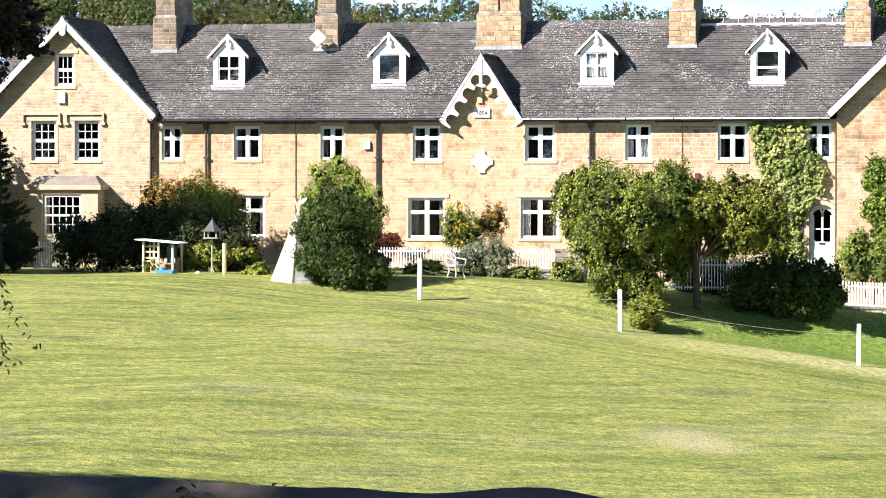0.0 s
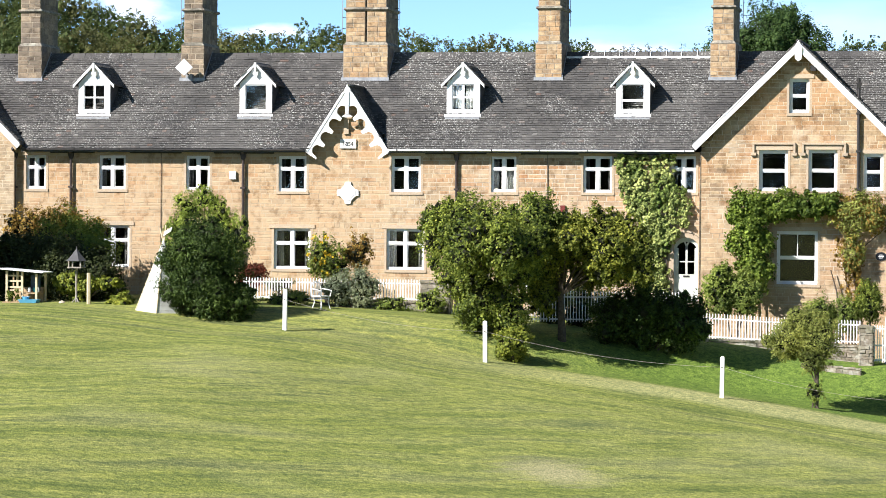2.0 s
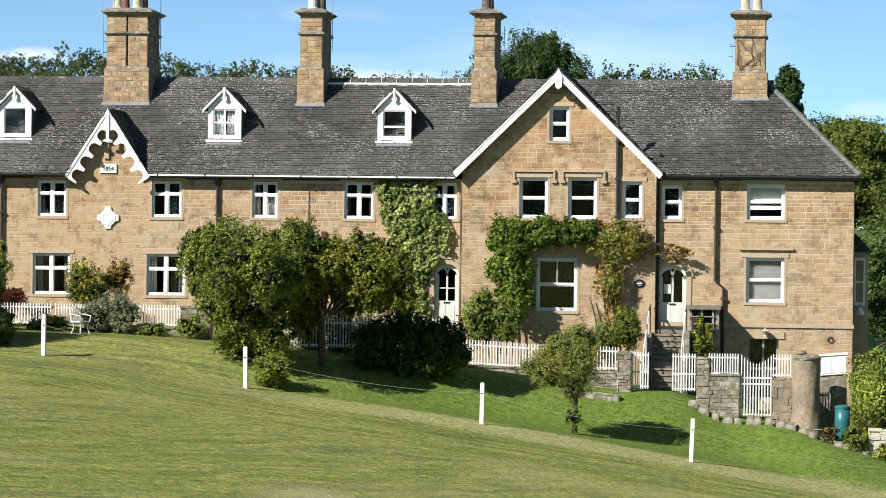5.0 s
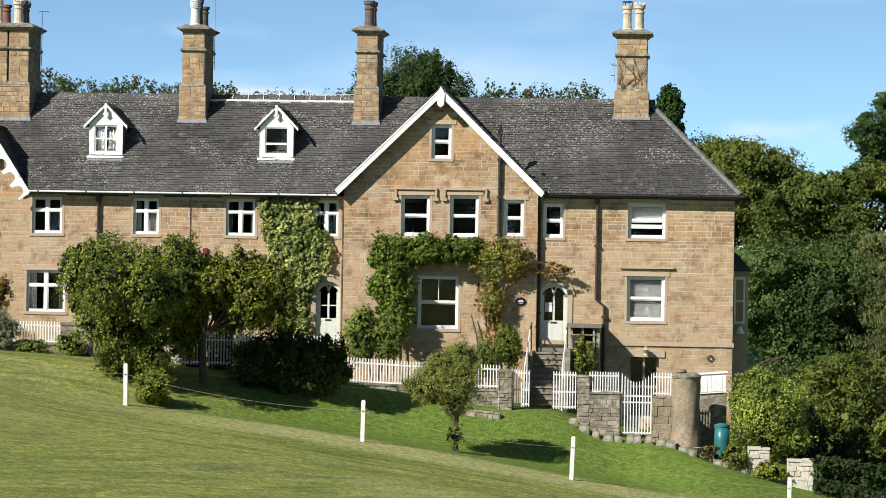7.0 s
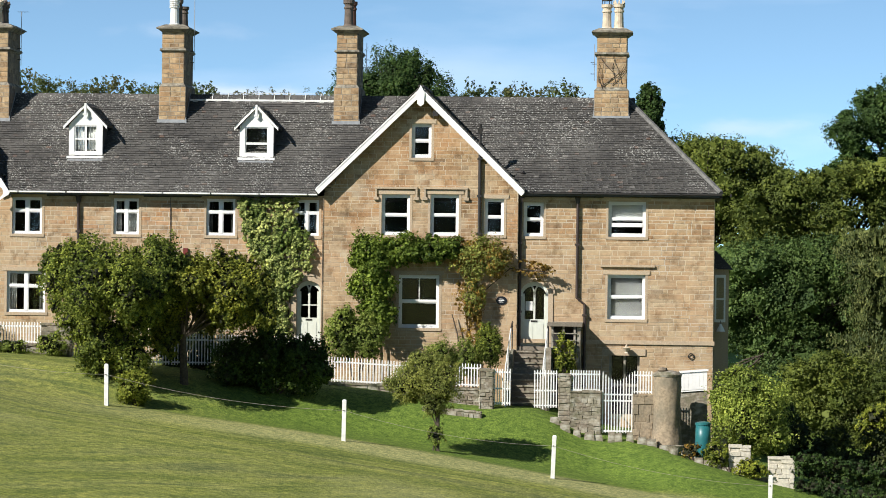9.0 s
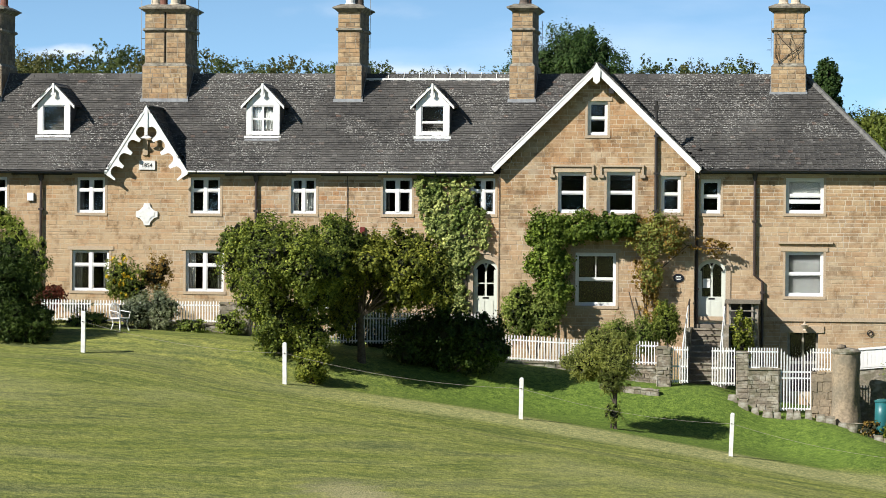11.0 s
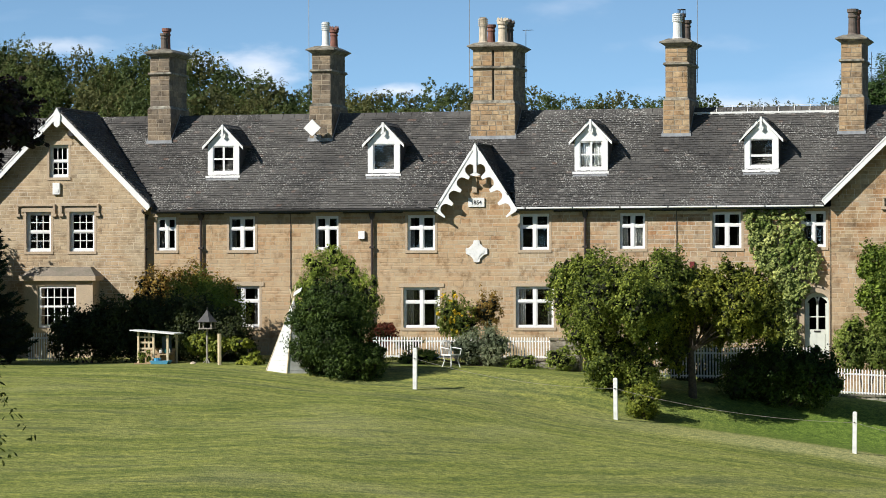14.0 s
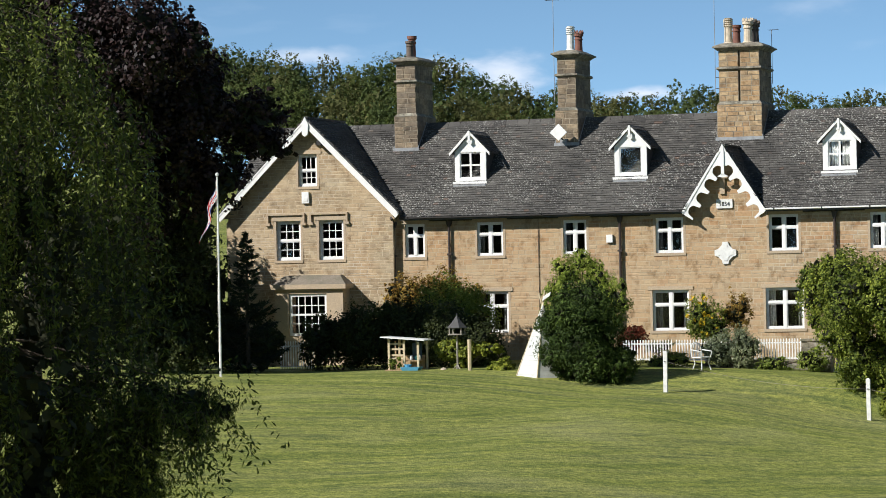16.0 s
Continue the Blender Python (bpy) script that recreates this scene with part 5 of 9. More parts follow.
# eaves: gutters between the gables, and a dark strip painting in the shadow below them
for a, b, ze, mat in ((-36.6, GABLET - 1.5, EAVE, M_IRON), (GABLET + 1.5, -12.15, EAVE, M_WHITE), (-4.96, HIP_X + 0.05, EAVE_END, M_IRON)):
    Shape().box(a, b, FRONT - 0.03, FRONT - 0.004, ze - 0.16, ze - 0.06).part("fascia", M_IRON, house)
    g = Shape()
    ln = [(0.065 * math.cos(math.pi + math.pi * i / 6), 0.065 * math.sin(math.pi + math.pi * i / 6)) for i in range(7)]
    for (ya, za), (yb, zb) in zip(ln, ln[1:]):
        y, z = EAVE_Y - 0.01, ze
        g.add([(a, y + ya, z + za), (b, y + ya, z + za), (b, y + yb, z + zb), (a, y + yb, z + zb), (a, y + ya * 0.85, z + za * 0.85), (b, y + ya * 0.85, z + za * 0.85), (b, y + yb * 0.85, z + zb * 0.85), (a, y + yb * 0.85, z + zb * 0.85)],
              [(0, 1, 2, 3), (7, 6, 5, 4)])
    g.box(a, b, EAVE_Y - 0.085, EAVE_Y - 0.074, ze - 0.046, ze + 0.004)
    gut = g.part("gutter", mat, house)
    for i in range(int((b - a) / 1.7) + 1):
        x = a + 0.3 + i * 1.7
        Shape().box(x, x + 0.05, EAVE_Y - 0.085, EAVE_Y + 0.07, ze - 0.08, ze + 0.012).part("bracket", M_IRON, gut)
    Shape().box(a, b, EAVE_Y + 0.05, FRONT, ze - 0.1, ze - 0.085).part("soffit", M_WOOD_GREY, house)
Shape().box(HIP_X - 0.02, HIP_X + 0.06, EAVE_Y, 2 * RIDGE_Y - EAVE_Y, EAVE_END - 0.14, EAVE_END).part("gutter", M_IRON, house)


def downpipe(x, z0, z1, y=FRONT, kink=None, mat=M_PIPE, r=0.05):
    y0 = y - 0.1
    path = [(x, EAVE_Y, z1), (x, y0, z1 - 0.2), (x, y0, z0)] if z1 > 5 else [(x, y0, z1), (x, y0, z0)]
    if kink:
        path = path[:-1] + [(x, y0, kink[1]), (x + kink[0], y0, kink[1] - abs(kink[0]) * 0.8), (x + kink[0], y0, z0)]
    p = Shape().rod(path, r, 8).part("downpipe", mat, house)
    if z1 > 5:
        Shape().frustum((x - 0.06, x + 0.06, y0 - 0.06, y0 + 0.07), z1 - 0.36, (x - 0.1, x + 0.1, y0 - 0.08, y0 + 0.09), z1 - 0.16).part("hopper", mat, p)
    for k in range(3):
        zz = z0 + (z1 - 0.6 - z0) * (k + 0.5) / 3
        xx = x + (kink[0] if kink and zz < kink[1] else 0)
        Shape().box(xx - 0.085, xx + 0.085, y0 - 0.06, y0 + 0.1, zz, zz + 0.07).part("bracket", mat, p)


downpipe(-36.95, -0.2, EAVE)
downpipe(-34.82, -0.1, EAVE)
downpipe(-28.38, -0.1, EAVE)
downpipe(-20.6, -0.2, EAVE)
downpipe(-5.08, -2.2, EAVE_END)
downpipe(-3.1, -2.4, EAVE_END, kink=(0.28, 1.9))
downpipe(-6.5, 3.4, 7.9, WING, r=0.055, mat=M_IRON)
Shape().rod([(-5.35, 106.6, 6.05), (-5.0, 106.2, 6.25)], 0.05, 8).part("vent_pipe", M_IRON, house)
for x in (-31.45, -17.35, -11.95):
    Shape().rod([(x, (FRONT if x < -12 else WING) - 0.03, 0.0), (x, (FRONT if x < -12 else WING) - 0.03, 5.3)], 0.012, 5).part("wall_cable", M_PIPE, house)

# panels and small fittings on the wall
c, z = -24.54, 3.86
star = [(c - 0.39, z - 0.1), (c - 0.27, z - 0.13), (c - 0.13, z - 0.27), (c - 0.1, z - 0.39), (c + 0.1, z - 0.39), (c + 0.13, z - 0.27), (c + 0.27, z - 0.13), (c + 0.39, z - 0.1),
        (c + 0.39, z + 0.1), (c + 0.27, z + 0.13), (c + 0.13, z + 0.27), (c + 0.1, z + 0.39), (c - 0.1, z + 0.39), (c - 0.13, z + 0.27), (c - 0.27, z + 0.13), (c - 0.39, z + 0.1)]
st = Shape().slab(star, FRONT - 0.07, FRONT + 0.02).part("quatrefoil_panel", M_WHITE_OLD, house, "white painted quatrefoil stone panel")
inset = [(c + (px - c) * 0.7, z + (pz - z) * 0.7) for px, pz in star]
Shape().slab(inset, FRONT - 0.085, FRONT - 0.07).part("carved_inset", M_WHITE_OLD, st)
ds = Shape().box(-24.84, -24.25, FRONT - 0.06, FRONT + 0.02, 5.44, 5.76).part("date_stone", M_WHITE_OLD, house, "white date stone reading 1854")
txt = bpy.data.curves.new("date_text", "FONT")
txt.body = "1854"
txt.size = 0.2
txt.align_x = "CENTER"
txt.extrude = 0.006
txt_ob = bpy.data.objects.new("date_text_source", txt)
scene.collection.objects.link(txt_ob)
bpy.context.view_layer.update()
tm = bpy.data.meshes.new_from_object(txt_ob.evaluated_get(bpy.context.evaluated_depsgraph_get()))
bpy.data.objects.remove(txt_ob)
tm.materials.append(M_IRON)
d = new("numerals", tm)
d.parent = ds
d.matrix_basis = pose(-24.545 - ORIGIN[ds].x, FRONT - 0.067 - ORIGIN[ds].y, 5.53 - ORIGIN[ds].z, 90)
# carved niche below the gablet
Shape().box(-24.7, -24.52, FRONT - 0.08, FRONT + 0.02, 5.95, 6.5).part("carved_niche", M_DRESSED, house)
Shape().box(-24.82, -24.4, FRONT - 0.12, FRONT + 0.02, 6.5, 6.6).part("niche_hood", M_DRESSED, house)
al = Shape().box(-40.44, -40.17, WING - 0.1, WING, 6.02, 6.44).part("alarm_box", M_WHITE, house, "white alarm box")
Shape().box(-40.4, -40.21, WING - 0.115, WING - 0.1, 6.08, 6.2).part("alarm_cover", M_WHITE_OLD, al)
Shape().box(-28.89, -28.66, FRONT - 0.1, FRONT, 4.32, 4.6).part("alarm_box", M_WHITE, house, "white alarm box")
Shape().box(-16.88, -16.72, FRONT - 0.1, FRONT, 3.24, 3.46).part("alarm_box", M_RED, house, "red alarm box")
pl = Shape()
pl.slab([(-5.7 + 0.19 * math.cos(w), 1.78 + 0.15 * math.sin(w)) for w in [2 * math.pi * i / 24 for i in range(24)]], FRONT - 0.03 - 0.28, FRONT - 0.28)
pq = pl.part("plaque", M_PLAQUE, house, "oval navy enamel plaque with white bars")
for a, b, zz in ((-5.78, -5.62, 1.82), (-5.8, -5.6, 1.77), (-5.77, -5.63, 1.72)):
    Shape().box(a, b, FRONT - 0.036 - 0.28, FRONT - 0.03 - 0.28, zz, zz + 0.02).part("lettering_bar", M_WHITE, pq)


# ---------------------------------------------------------------- dormers
def dormer(x, kind):
    y = 106.92
    z0, ze, za = 6.66, 7.78, 8.5
    hw = 0.6
    f = Shape()
    f.box(x - hw, x - 0.41, y, y + 0.1, z0, ze).box(x + 0.41, x + hw, y, y + 0.1, z0, ze)
    f.box(x - 0.41, x + 0.41, y, y + 0.1, z0, z0 + 0.16).box(x - 0.41, x + 0.41, y, y + 0.1, ze - 0.02, ze)
    f.slab([(x - hw, ze), (x + hw, ze), (x, za - 0.06)], y, y + 0.1)
    d = f.part("dormer", M_WHITE, house, "small gabled dormer with white painted front")
    Shape().box(x - hw - 0.06, x + hw + 0.06, y - 0.1, y + 0.05, z0 - 0.07, z0 + 0.02).part("dormer_sill", M_WHITE, d)
    Shape().box(x - hw - 0.02, x + hw + 0.02, y - 0.2, y - 0.08, z0 - 0.17, z0 - 0.09).part("flashing", M_LEAD, d)
    # cheeks run back to the roof
    for q in (-1, 1):
        a = x + q * hw
        s = Shape()
        yb = EAVE_Y + (ze - EAVE) / RISE
        o = q * 0.03
        s.add([(a - o, y + 0.1, z0), (a - o, y + 0.1, ze), (a - o, yb, ze), (a, y + 0.1, z0), (a, y + 0.1, ze), (a, yb, ze)], [(0, 1, 2), (5, 4, 3), (0, 3, 4, 1), (1, 4, 5, 2), (2, 5, 3, 0)])
        s.part("cheek", M_CHEEK, d)
    t = Shape()
    half, eave, apex, yo = 0.76, 7.76, 8.56, y - 0.09
    yr = EAVE_Y + (apex - EAVE) / RISE
    for q in (-1, 1):
        v = Vector((-q * half, 0, apex - eave)).normalized()
        u = Vector((0, q, 0))
        dep = yr - yo + 0.1
        p0 = Vector((x + q * half, yo if q > 0 else yo + dep, eave))
        w = roof_slope(lambda p: p.z > main_z(p.y) - 0.03, p0, u, v, dep, math.hypot(half, apex - eave), rng)
        t.add(w.v, w.f)
    b = Shape()
    b.add([(x - half, yo, eave), (x, yo, apex), (x + half, yo, eave), (x - half, yr, eave), (x, yr, apex), (x + half, yr, eave),
           (x - half, yo, eave - 0.05), (x, yo, apex - 0.05), (x + half, yo, eave - 0.05), (x - half, yr, eave - 0.05), (x, yr, apex - 0.05), (x + half, yr, eave - 0.05)],
          [(0, 1, 4, 3), (1, 2, 5, 4), (0, 6, 7, 1), (1, 7, 8, 2), (6, 9, 10, 7), (7, 10, 11, 8), (0, 3, 9, 6), (2, 8, 11, 5)])
    b.part("dormer_roof", M_CHEEK, d)
    tagged(t.part("dormer_tiles", M_TILE, d), kind="stuff")
    for q in (-1, 1):
        pts = [(x, apex - 0.13), (x + q * (half + 0.02), eave - 0.13), (x + q * (half + 0.02), eave - 0.02), (x, apex - 0.01)]
        Shape().slab(pts[::q], yo - 0.04, yo).part("dormer_barge", M_WHITE, d)
    Shape().box(x - 0.04, x + 0.04, yo - 0.06, yo - 0.02, apex - 0.42, apex - 0.02).part("finial", M_WHITE, d)
    Shape().slab([(x - 0.1, apex - 0.41), (x, apex - 0.5), (x + 0.1, apex - 0.41), (x, apex - 0.28)], yo - 0.05, yo - 0.03).part("cusp", M_WHITE, d)
    g = Shape()
    a0, a1, c0, c1 = x - 0.41, x + 0.41, z0 + 0.16, ze - 0.02
    g.box(a0, a1, y + 0.03, y + 0.08, c0, c0 + 0.04).box(a0, a1, y + 0.03, y + 0.08, c1 - 0.04, c1)
    g.box(a0, a0 + 0.04, y + 0.03, y + 0.08, c0 + 0.04, c1 - 0.04).box(a1 - 0.04, a1, y + 0.03, y + 0.08, c0 + 0.04, c1 - 0.04)
    if kind in ("cross", "curtained"):
        g.box(x - 0.035, x + 0.035, y + 0.025, y + 0.075, c0 + 0.04, c1 - 0.04)
        g.box(a0 + 0.04, a1 - 0.04, y + 0.028, y + 0.072, c0 + 0.44, c0 + 0.5)
    if kind == "bar":
        g.box(a0 + 0.04, a1 - 0.04, y + 0.02, y + 0.075, c0 + 0.32, c0 + 0.4)
    g.part("dormer_window_frame", M_WHITE, d)
    pane(a0 + 0.04, a1 - 0.04, c0 + 0.04, c1 - 0.04, y + 0.055, d)
    if kind == "curtained":
        curtain(a0 + 0.03, x - 0.06, c0, c1, y + 0.2, M_CURTAIN, d, 3)
        curtain(x + 0.06, a1 - 0.03, c0, c1, y + 0.2, M_CURTAIN, d, 3)
    # Near-black sheet standing in for the unlit room behind the pane.
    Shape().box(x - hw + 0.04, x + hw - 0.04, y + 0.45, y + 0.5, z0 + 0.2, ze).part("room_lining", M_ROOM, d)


for x, kind in ((-34.28, "cross"), (-28.2, "plain"), (-20.57, "curtained"), (-14.48, "bar")):
    dormer(x, kind)


# ---------------------------------------------------------------- chimneys
def stack_stones(x0, x1, y0, y1, z0, z1, rng):
    """Facing stones of a stack: those of the front, and those of the two sides."""
    s, side = Shape(), Shape()
    z = z0
    while z < z1 - 0.05:
        h = min(rng.choice((0.15, 0.18, 0.21)), z1 - z)
        if z1 - z - h < 0.08:
            h = z1 - z
        x = x0
        while x < x1 - 0.02:
            w = min(rng.uniform(0.24, 0.44), x1 - x)
            if x1 - x - w < 0.15:
                w = x1 - x
            block(s, x, x + w, z, z + h, y0, 0.009, rng, 0.012)
            x += w
        for q, xe in ((1, x1), (-1, x0)):
            y = y0
            while y < y1 - 0.02:
                w = min(rng.uniform(0.3, 0.6), y1 - y)
                o = q * 0.012
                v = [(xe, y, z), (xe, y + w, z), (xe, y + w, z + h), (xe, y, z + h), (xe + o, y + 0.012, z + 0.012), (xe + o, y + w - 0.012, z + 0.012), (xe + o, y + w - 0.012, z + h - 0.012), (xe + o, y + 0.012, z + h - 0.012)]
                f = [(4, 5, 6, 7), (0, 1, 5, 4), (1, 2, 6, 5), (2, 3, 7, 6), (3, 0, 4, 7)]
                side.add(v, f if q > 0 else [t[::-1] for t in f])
                y += w
        z += h
    return s, side


def pot(x, y, z, h, r, mat, parent, style="plain"):
    """A clay pot: plain, louvred at the top, crowned or with a wire guard."""
    prof = [(r * 1.3, z - 0.04), (r * 1.2, z + 0.06), (r, z + 0.1), (r * 0.9, z + h * 0.66)]
    if style == "louvred":
        for k in range(4):
            zz = z + h * (0.68 + 0.075 * k)
            prof += [(r * 1.12, zz), (r * 1.12, zz + h * 0.04), (r * 0.82, zz + h * 0.045), (r * 0.82, zz + h * 0.07)]
        prof += [(r * 0.9, z + h * 0.985), (r * 0.5, z + h)]
    else:
        prof += [(r * 1.06, z + h * 0.69), (r * 1.06, z + h * 0.74), (r * 0.92, z + h * 0.77), (r * 0.94, z + h * 0.84), (r * 1.22, z + h * 0.88), (r * 1.22, z + h), (r * 0.85, z + h), (r * 0.8, z + h - 0.12)]
    ob = Shape().lathe(x, y, prof, 14).part("chimney_pot", mat, parent)
    if style == "crown":
        s = Shape()
        for i in range(8):
            w = 2 * math.pi * i / 8
            a, b = x + r * 1.05 * math.cos(w), y + r * 1.05 * math.sin(w)
            s.frustum((a - 0.045, a + 0.045, b - 0.045, b + 0.045), z + h, (a - 0.015, a + 0.015, b - 0.015, b + 0.015), z + h + 0.13)
        s.part("pot_crown", mat, ob)
    if style == "guard":
        s = Shape()
        for i in range(6):
            w = 2 * math.pi * i / 6
            s.rod([(x + r * math.cos(w), y + r * math.sin(w), z + h), (x + r * math.cos(w), y + r * math.sin(w), z + h + 0.14)], 0.012, 4)
        s.lathe(x, y, [(r * 1.15, z + h + 0.13), (r * 1.15, z + h + 0.16), (0.02, z + h + 0.17)], 12)
        s.part("pot_guard", M_IRON, ob)
    return ob


def chimney(x0, x1, seed, pots, stone, y0=108.4, y1=110.4, top=11.2, groove=False):
    rg = random.Random(seed)
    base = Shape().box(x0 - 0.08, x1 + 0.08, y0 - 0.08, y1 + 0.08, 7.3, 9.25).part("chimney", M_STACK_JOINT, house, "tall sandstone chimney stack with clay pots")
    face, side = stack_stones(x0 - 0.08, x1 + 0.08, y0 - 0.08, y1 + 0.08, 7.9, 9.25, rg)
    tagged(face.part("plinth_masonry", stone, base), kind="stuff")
    # Sides take the darker stone: the shade of the unlit side is painted.
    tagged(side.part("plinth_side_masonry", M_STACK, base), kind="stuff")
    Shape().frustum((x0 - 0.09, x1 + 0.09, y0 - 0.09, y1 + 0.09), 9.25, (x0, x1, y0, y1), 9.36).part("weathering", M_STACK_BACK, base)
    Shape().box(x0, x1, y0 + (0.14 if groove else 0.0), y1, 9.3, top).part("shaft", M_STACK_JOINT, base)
    halves = [(x0, x1)]
    if groove:
        m = (x0 + x1) / 2
        halves = [(x0, m - 0.04), (m + 0.04, x1)]
    for a, b in halves:
        if groove:
            Shape().box(a, b, y0, y0 + 0.15, 9.3, top).part("flue_face", M_STACK_JOINT, base)
        face, side = stack_stones(a, b, y0, y1, 9.36, top, rg)
        tagged(face.part("shaft_masonry", stone, base), kind="stuff")
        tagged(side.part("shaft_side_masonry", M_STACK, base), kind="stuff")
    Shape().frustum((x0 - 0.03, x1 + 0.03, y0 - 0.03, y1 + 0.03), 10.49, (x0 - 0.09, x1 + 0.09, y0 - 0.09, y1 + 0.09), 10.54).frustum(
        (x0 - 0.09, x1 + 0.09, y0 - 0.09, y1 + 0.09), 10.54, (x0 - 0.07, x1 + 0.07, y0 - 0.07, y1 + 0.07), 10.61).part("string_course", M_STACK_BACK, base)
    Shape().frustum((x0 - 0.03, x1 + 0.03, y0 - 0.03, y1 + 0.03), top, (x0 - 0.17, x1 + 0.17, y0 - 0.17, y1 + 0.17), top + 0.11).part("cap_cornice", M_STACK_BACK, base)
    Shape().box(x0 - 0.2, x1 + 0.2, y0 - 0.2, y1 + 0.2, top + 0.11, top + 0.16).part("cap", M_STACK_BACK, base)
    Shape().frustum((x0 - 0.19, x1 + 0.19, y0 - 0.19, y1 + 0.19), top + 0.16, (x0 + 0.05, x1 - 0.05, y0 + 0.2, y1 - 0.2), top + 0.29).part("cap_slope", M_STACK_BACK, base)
    zf = main_z(y0 - 0.1)
    Shape().box(x0 - 0.14, x1 + 0.14, y0 - 0.16, y0 - 0.1, zf - 0.06, zf + 0.12).part("flashing", M_LEAD, base)
    for q, xe in ((-1, x0 - 0.08), (1, x1 + 0.08)):
        a, b = sorted((xe + q * 0.008, xe + q * 0.028))
        yt = min(y1, RIDGE_Y)
        za, zb = main_z(y0 - 0.1), main_z(yt)
        Shape().add([(a, y0 - 0.1, za - 0.1), (b, y0 - 0.1, za - 0.1), (b, yt, zb - 0.1), (a, yt, zb - 0.1), (a, y0 - 0.1, za + 0.16), (b, y0 - 0.1, za + 0.16), (b, yt, zb + 0.1), (a, yt, zb + 0.1)],
              [(0, 3, 2, 1), (4, 5, 6, 7), (0, 1, 5, 4), (1, 2, 6, 5), (2, 3, 7, 6), (3, 0, 4, 7)]).part("side_flashing", M_LEAD, base)
    for px, py, h, r, mat, style in pots:
        pot(px, py, top + 0.25, h, r, mat, base, style)
    return base


chimney(-37.6, -36.86, 1, [(-37.24, 108.95, 0.66, 0.14, M_POT_DARK, "plain"), (-37.37, 109.6, 0.9, 0.15, M_POT_RED, "plain")], M_STACK)
chimney(-31.31, -30.62, 2, [(-30.93, 108.9, 0.95, 0.15, M_WHITE_OLD, "louvred"), (-30.87, 109.8, 0.72, 0.15, M_POT_RED, "crown")], M_STACK)
chimney(-25.21, -23.72, 3, [(-24.95, 108.9, 0.98, 0.16, M_POT_CREAM, "louvred"), (-24.85, 109.8, 0.78, 0.15, M_POT_RED, "plain"), (-24.22, 108.9, 0.82, 0.17, M_POT_CREAM, "crown"),
                             (-24.2, 109.4, 0.82, 0.17, M_POT_DARK, "crown"), (-24.2, 109.9, 0.8, 0.17, M_POT_DARK, "crown")], M_STACK_TAN, groove=True)
chimney(-18.12, -17.33, 4, [(-17.77, 108.9, 0.97, 0.17, M_WHITE_OLD, "louvred"), (-17.68, 109.3, 0.98, 0.13, M_POT_DARK, "guard"), (-17.6, 109.9, 0.78, 0.16, M_POT_DARK, "plain")], M_STACK_TAN)
chimney(-11.83, -11.1, 5, [(-11.47, 108.9, 0.97, 0.17, M_POT_DARK, "plain"), (-11.42, 109.5, 0.97, 0.16, M_POT_RED, "plain")], M_STACK_TAN)
c6 = chimney(-2.56, -1.51, 6, [(-2.24, 109.2, 0.9, 0.165, M_POT_CREAM, "guard"), (-1.81, 109.2, 0.92, 0.17, M_POT_CREAM, "crown")], M_STACK_TAN, y0=108.7, y1=109.9)


# aerials, their masts and the square dish
def mast(x, y, z0, z1, arms=()):
    a = thing("tv_aerial", x, y, z0, "thin dark television aerial mast strapped to a chimney", "aerial", "aerials on the chimneys")
    Shape().rod([(x, y, z0), (x, y, z1)], 0.012, 6).part("mast", M_LEAD, a)
    for za, ln in arms:
        s = Shape().rod([(x - ln * 0.3, y, za), (x + ln * 0.7, y, za)], 0.009, 5)
        for i in range(5):
            xx = x - ln * 0.3 + ln * i / 4
            s.rod([(xx, y - 0.16, za), (xx, y + 0.16, za)], 0.006, 4)
        s.part("antenna_arm", M_IRON, a)
    for zb in (z0 + 0.25, z0 + 0.65):
        Shape().rod([(x, y, zb), (x + (0.14 if x < -25 else -0.14), y, zb)], 0.012, 5).part("bracket", M_IRON, a)


mast(-31.45, 108.45, 9.6, 13.4, ((13.35, 0.9),))
mast(-25.36, 108.45, 9.6, 13.3, ((13.25, 0.8),))
mast(-23.5, 109.6, 10.0, 12.0, ((11.98, 0.35),))
mast(-17.06, 109.0, 9.9, 12.9)
mast(-10.84, 109.2, 9.8, 10.9, ((10.3, 0.5),))
mast(-38.2, 110.2, 8.9, 9.55, ((9.5, 0.5),))
mast(-2.66, 108.9, 9.6, 10.9, ((10.2, 0.3),))
ds = thing("satellite_dish", -31.15, 108.2, 8.0, "square white flat satellite dish on a bracket by the chimney", "satellite dish")
Shape().slab([(-31.15 - 0.33, 8.42), (-31.15, 8.12), (-31.15 + 0.33, 8.42), (-31.15, 8.74)], 107.8, 107.86).part("panel", M_WHITE, ds)
Shape().rod([(-31.15, 107.86, 8.42), (-31.12, 108.15, 8.2), (-31.0, 108.32, 8.1)], 0.025, 6).part("arm", M_IRON, ds)
Shape().box(-31.2, -30.95, 108.2, 108.34, 7.95, 8.2).part("foot", M_LEAD, ds)
# low rail with a pale flashing along the ridge
s = Shape().box(-17.2, -11.9, RIDGE_Y - 0.29, RIDGE_Y - 0.235, RIDGE - 0.24, RIDGE - 0.13)
s.part("ridge_flashing", M_WHITE_OLD, roof)
s = Shape().rod([(-16.6, RIDGE_Y, RIDGE + 0.1), (-11.85, RIDGE_Y, RIDGE + 0.1)], 0.008, 5)
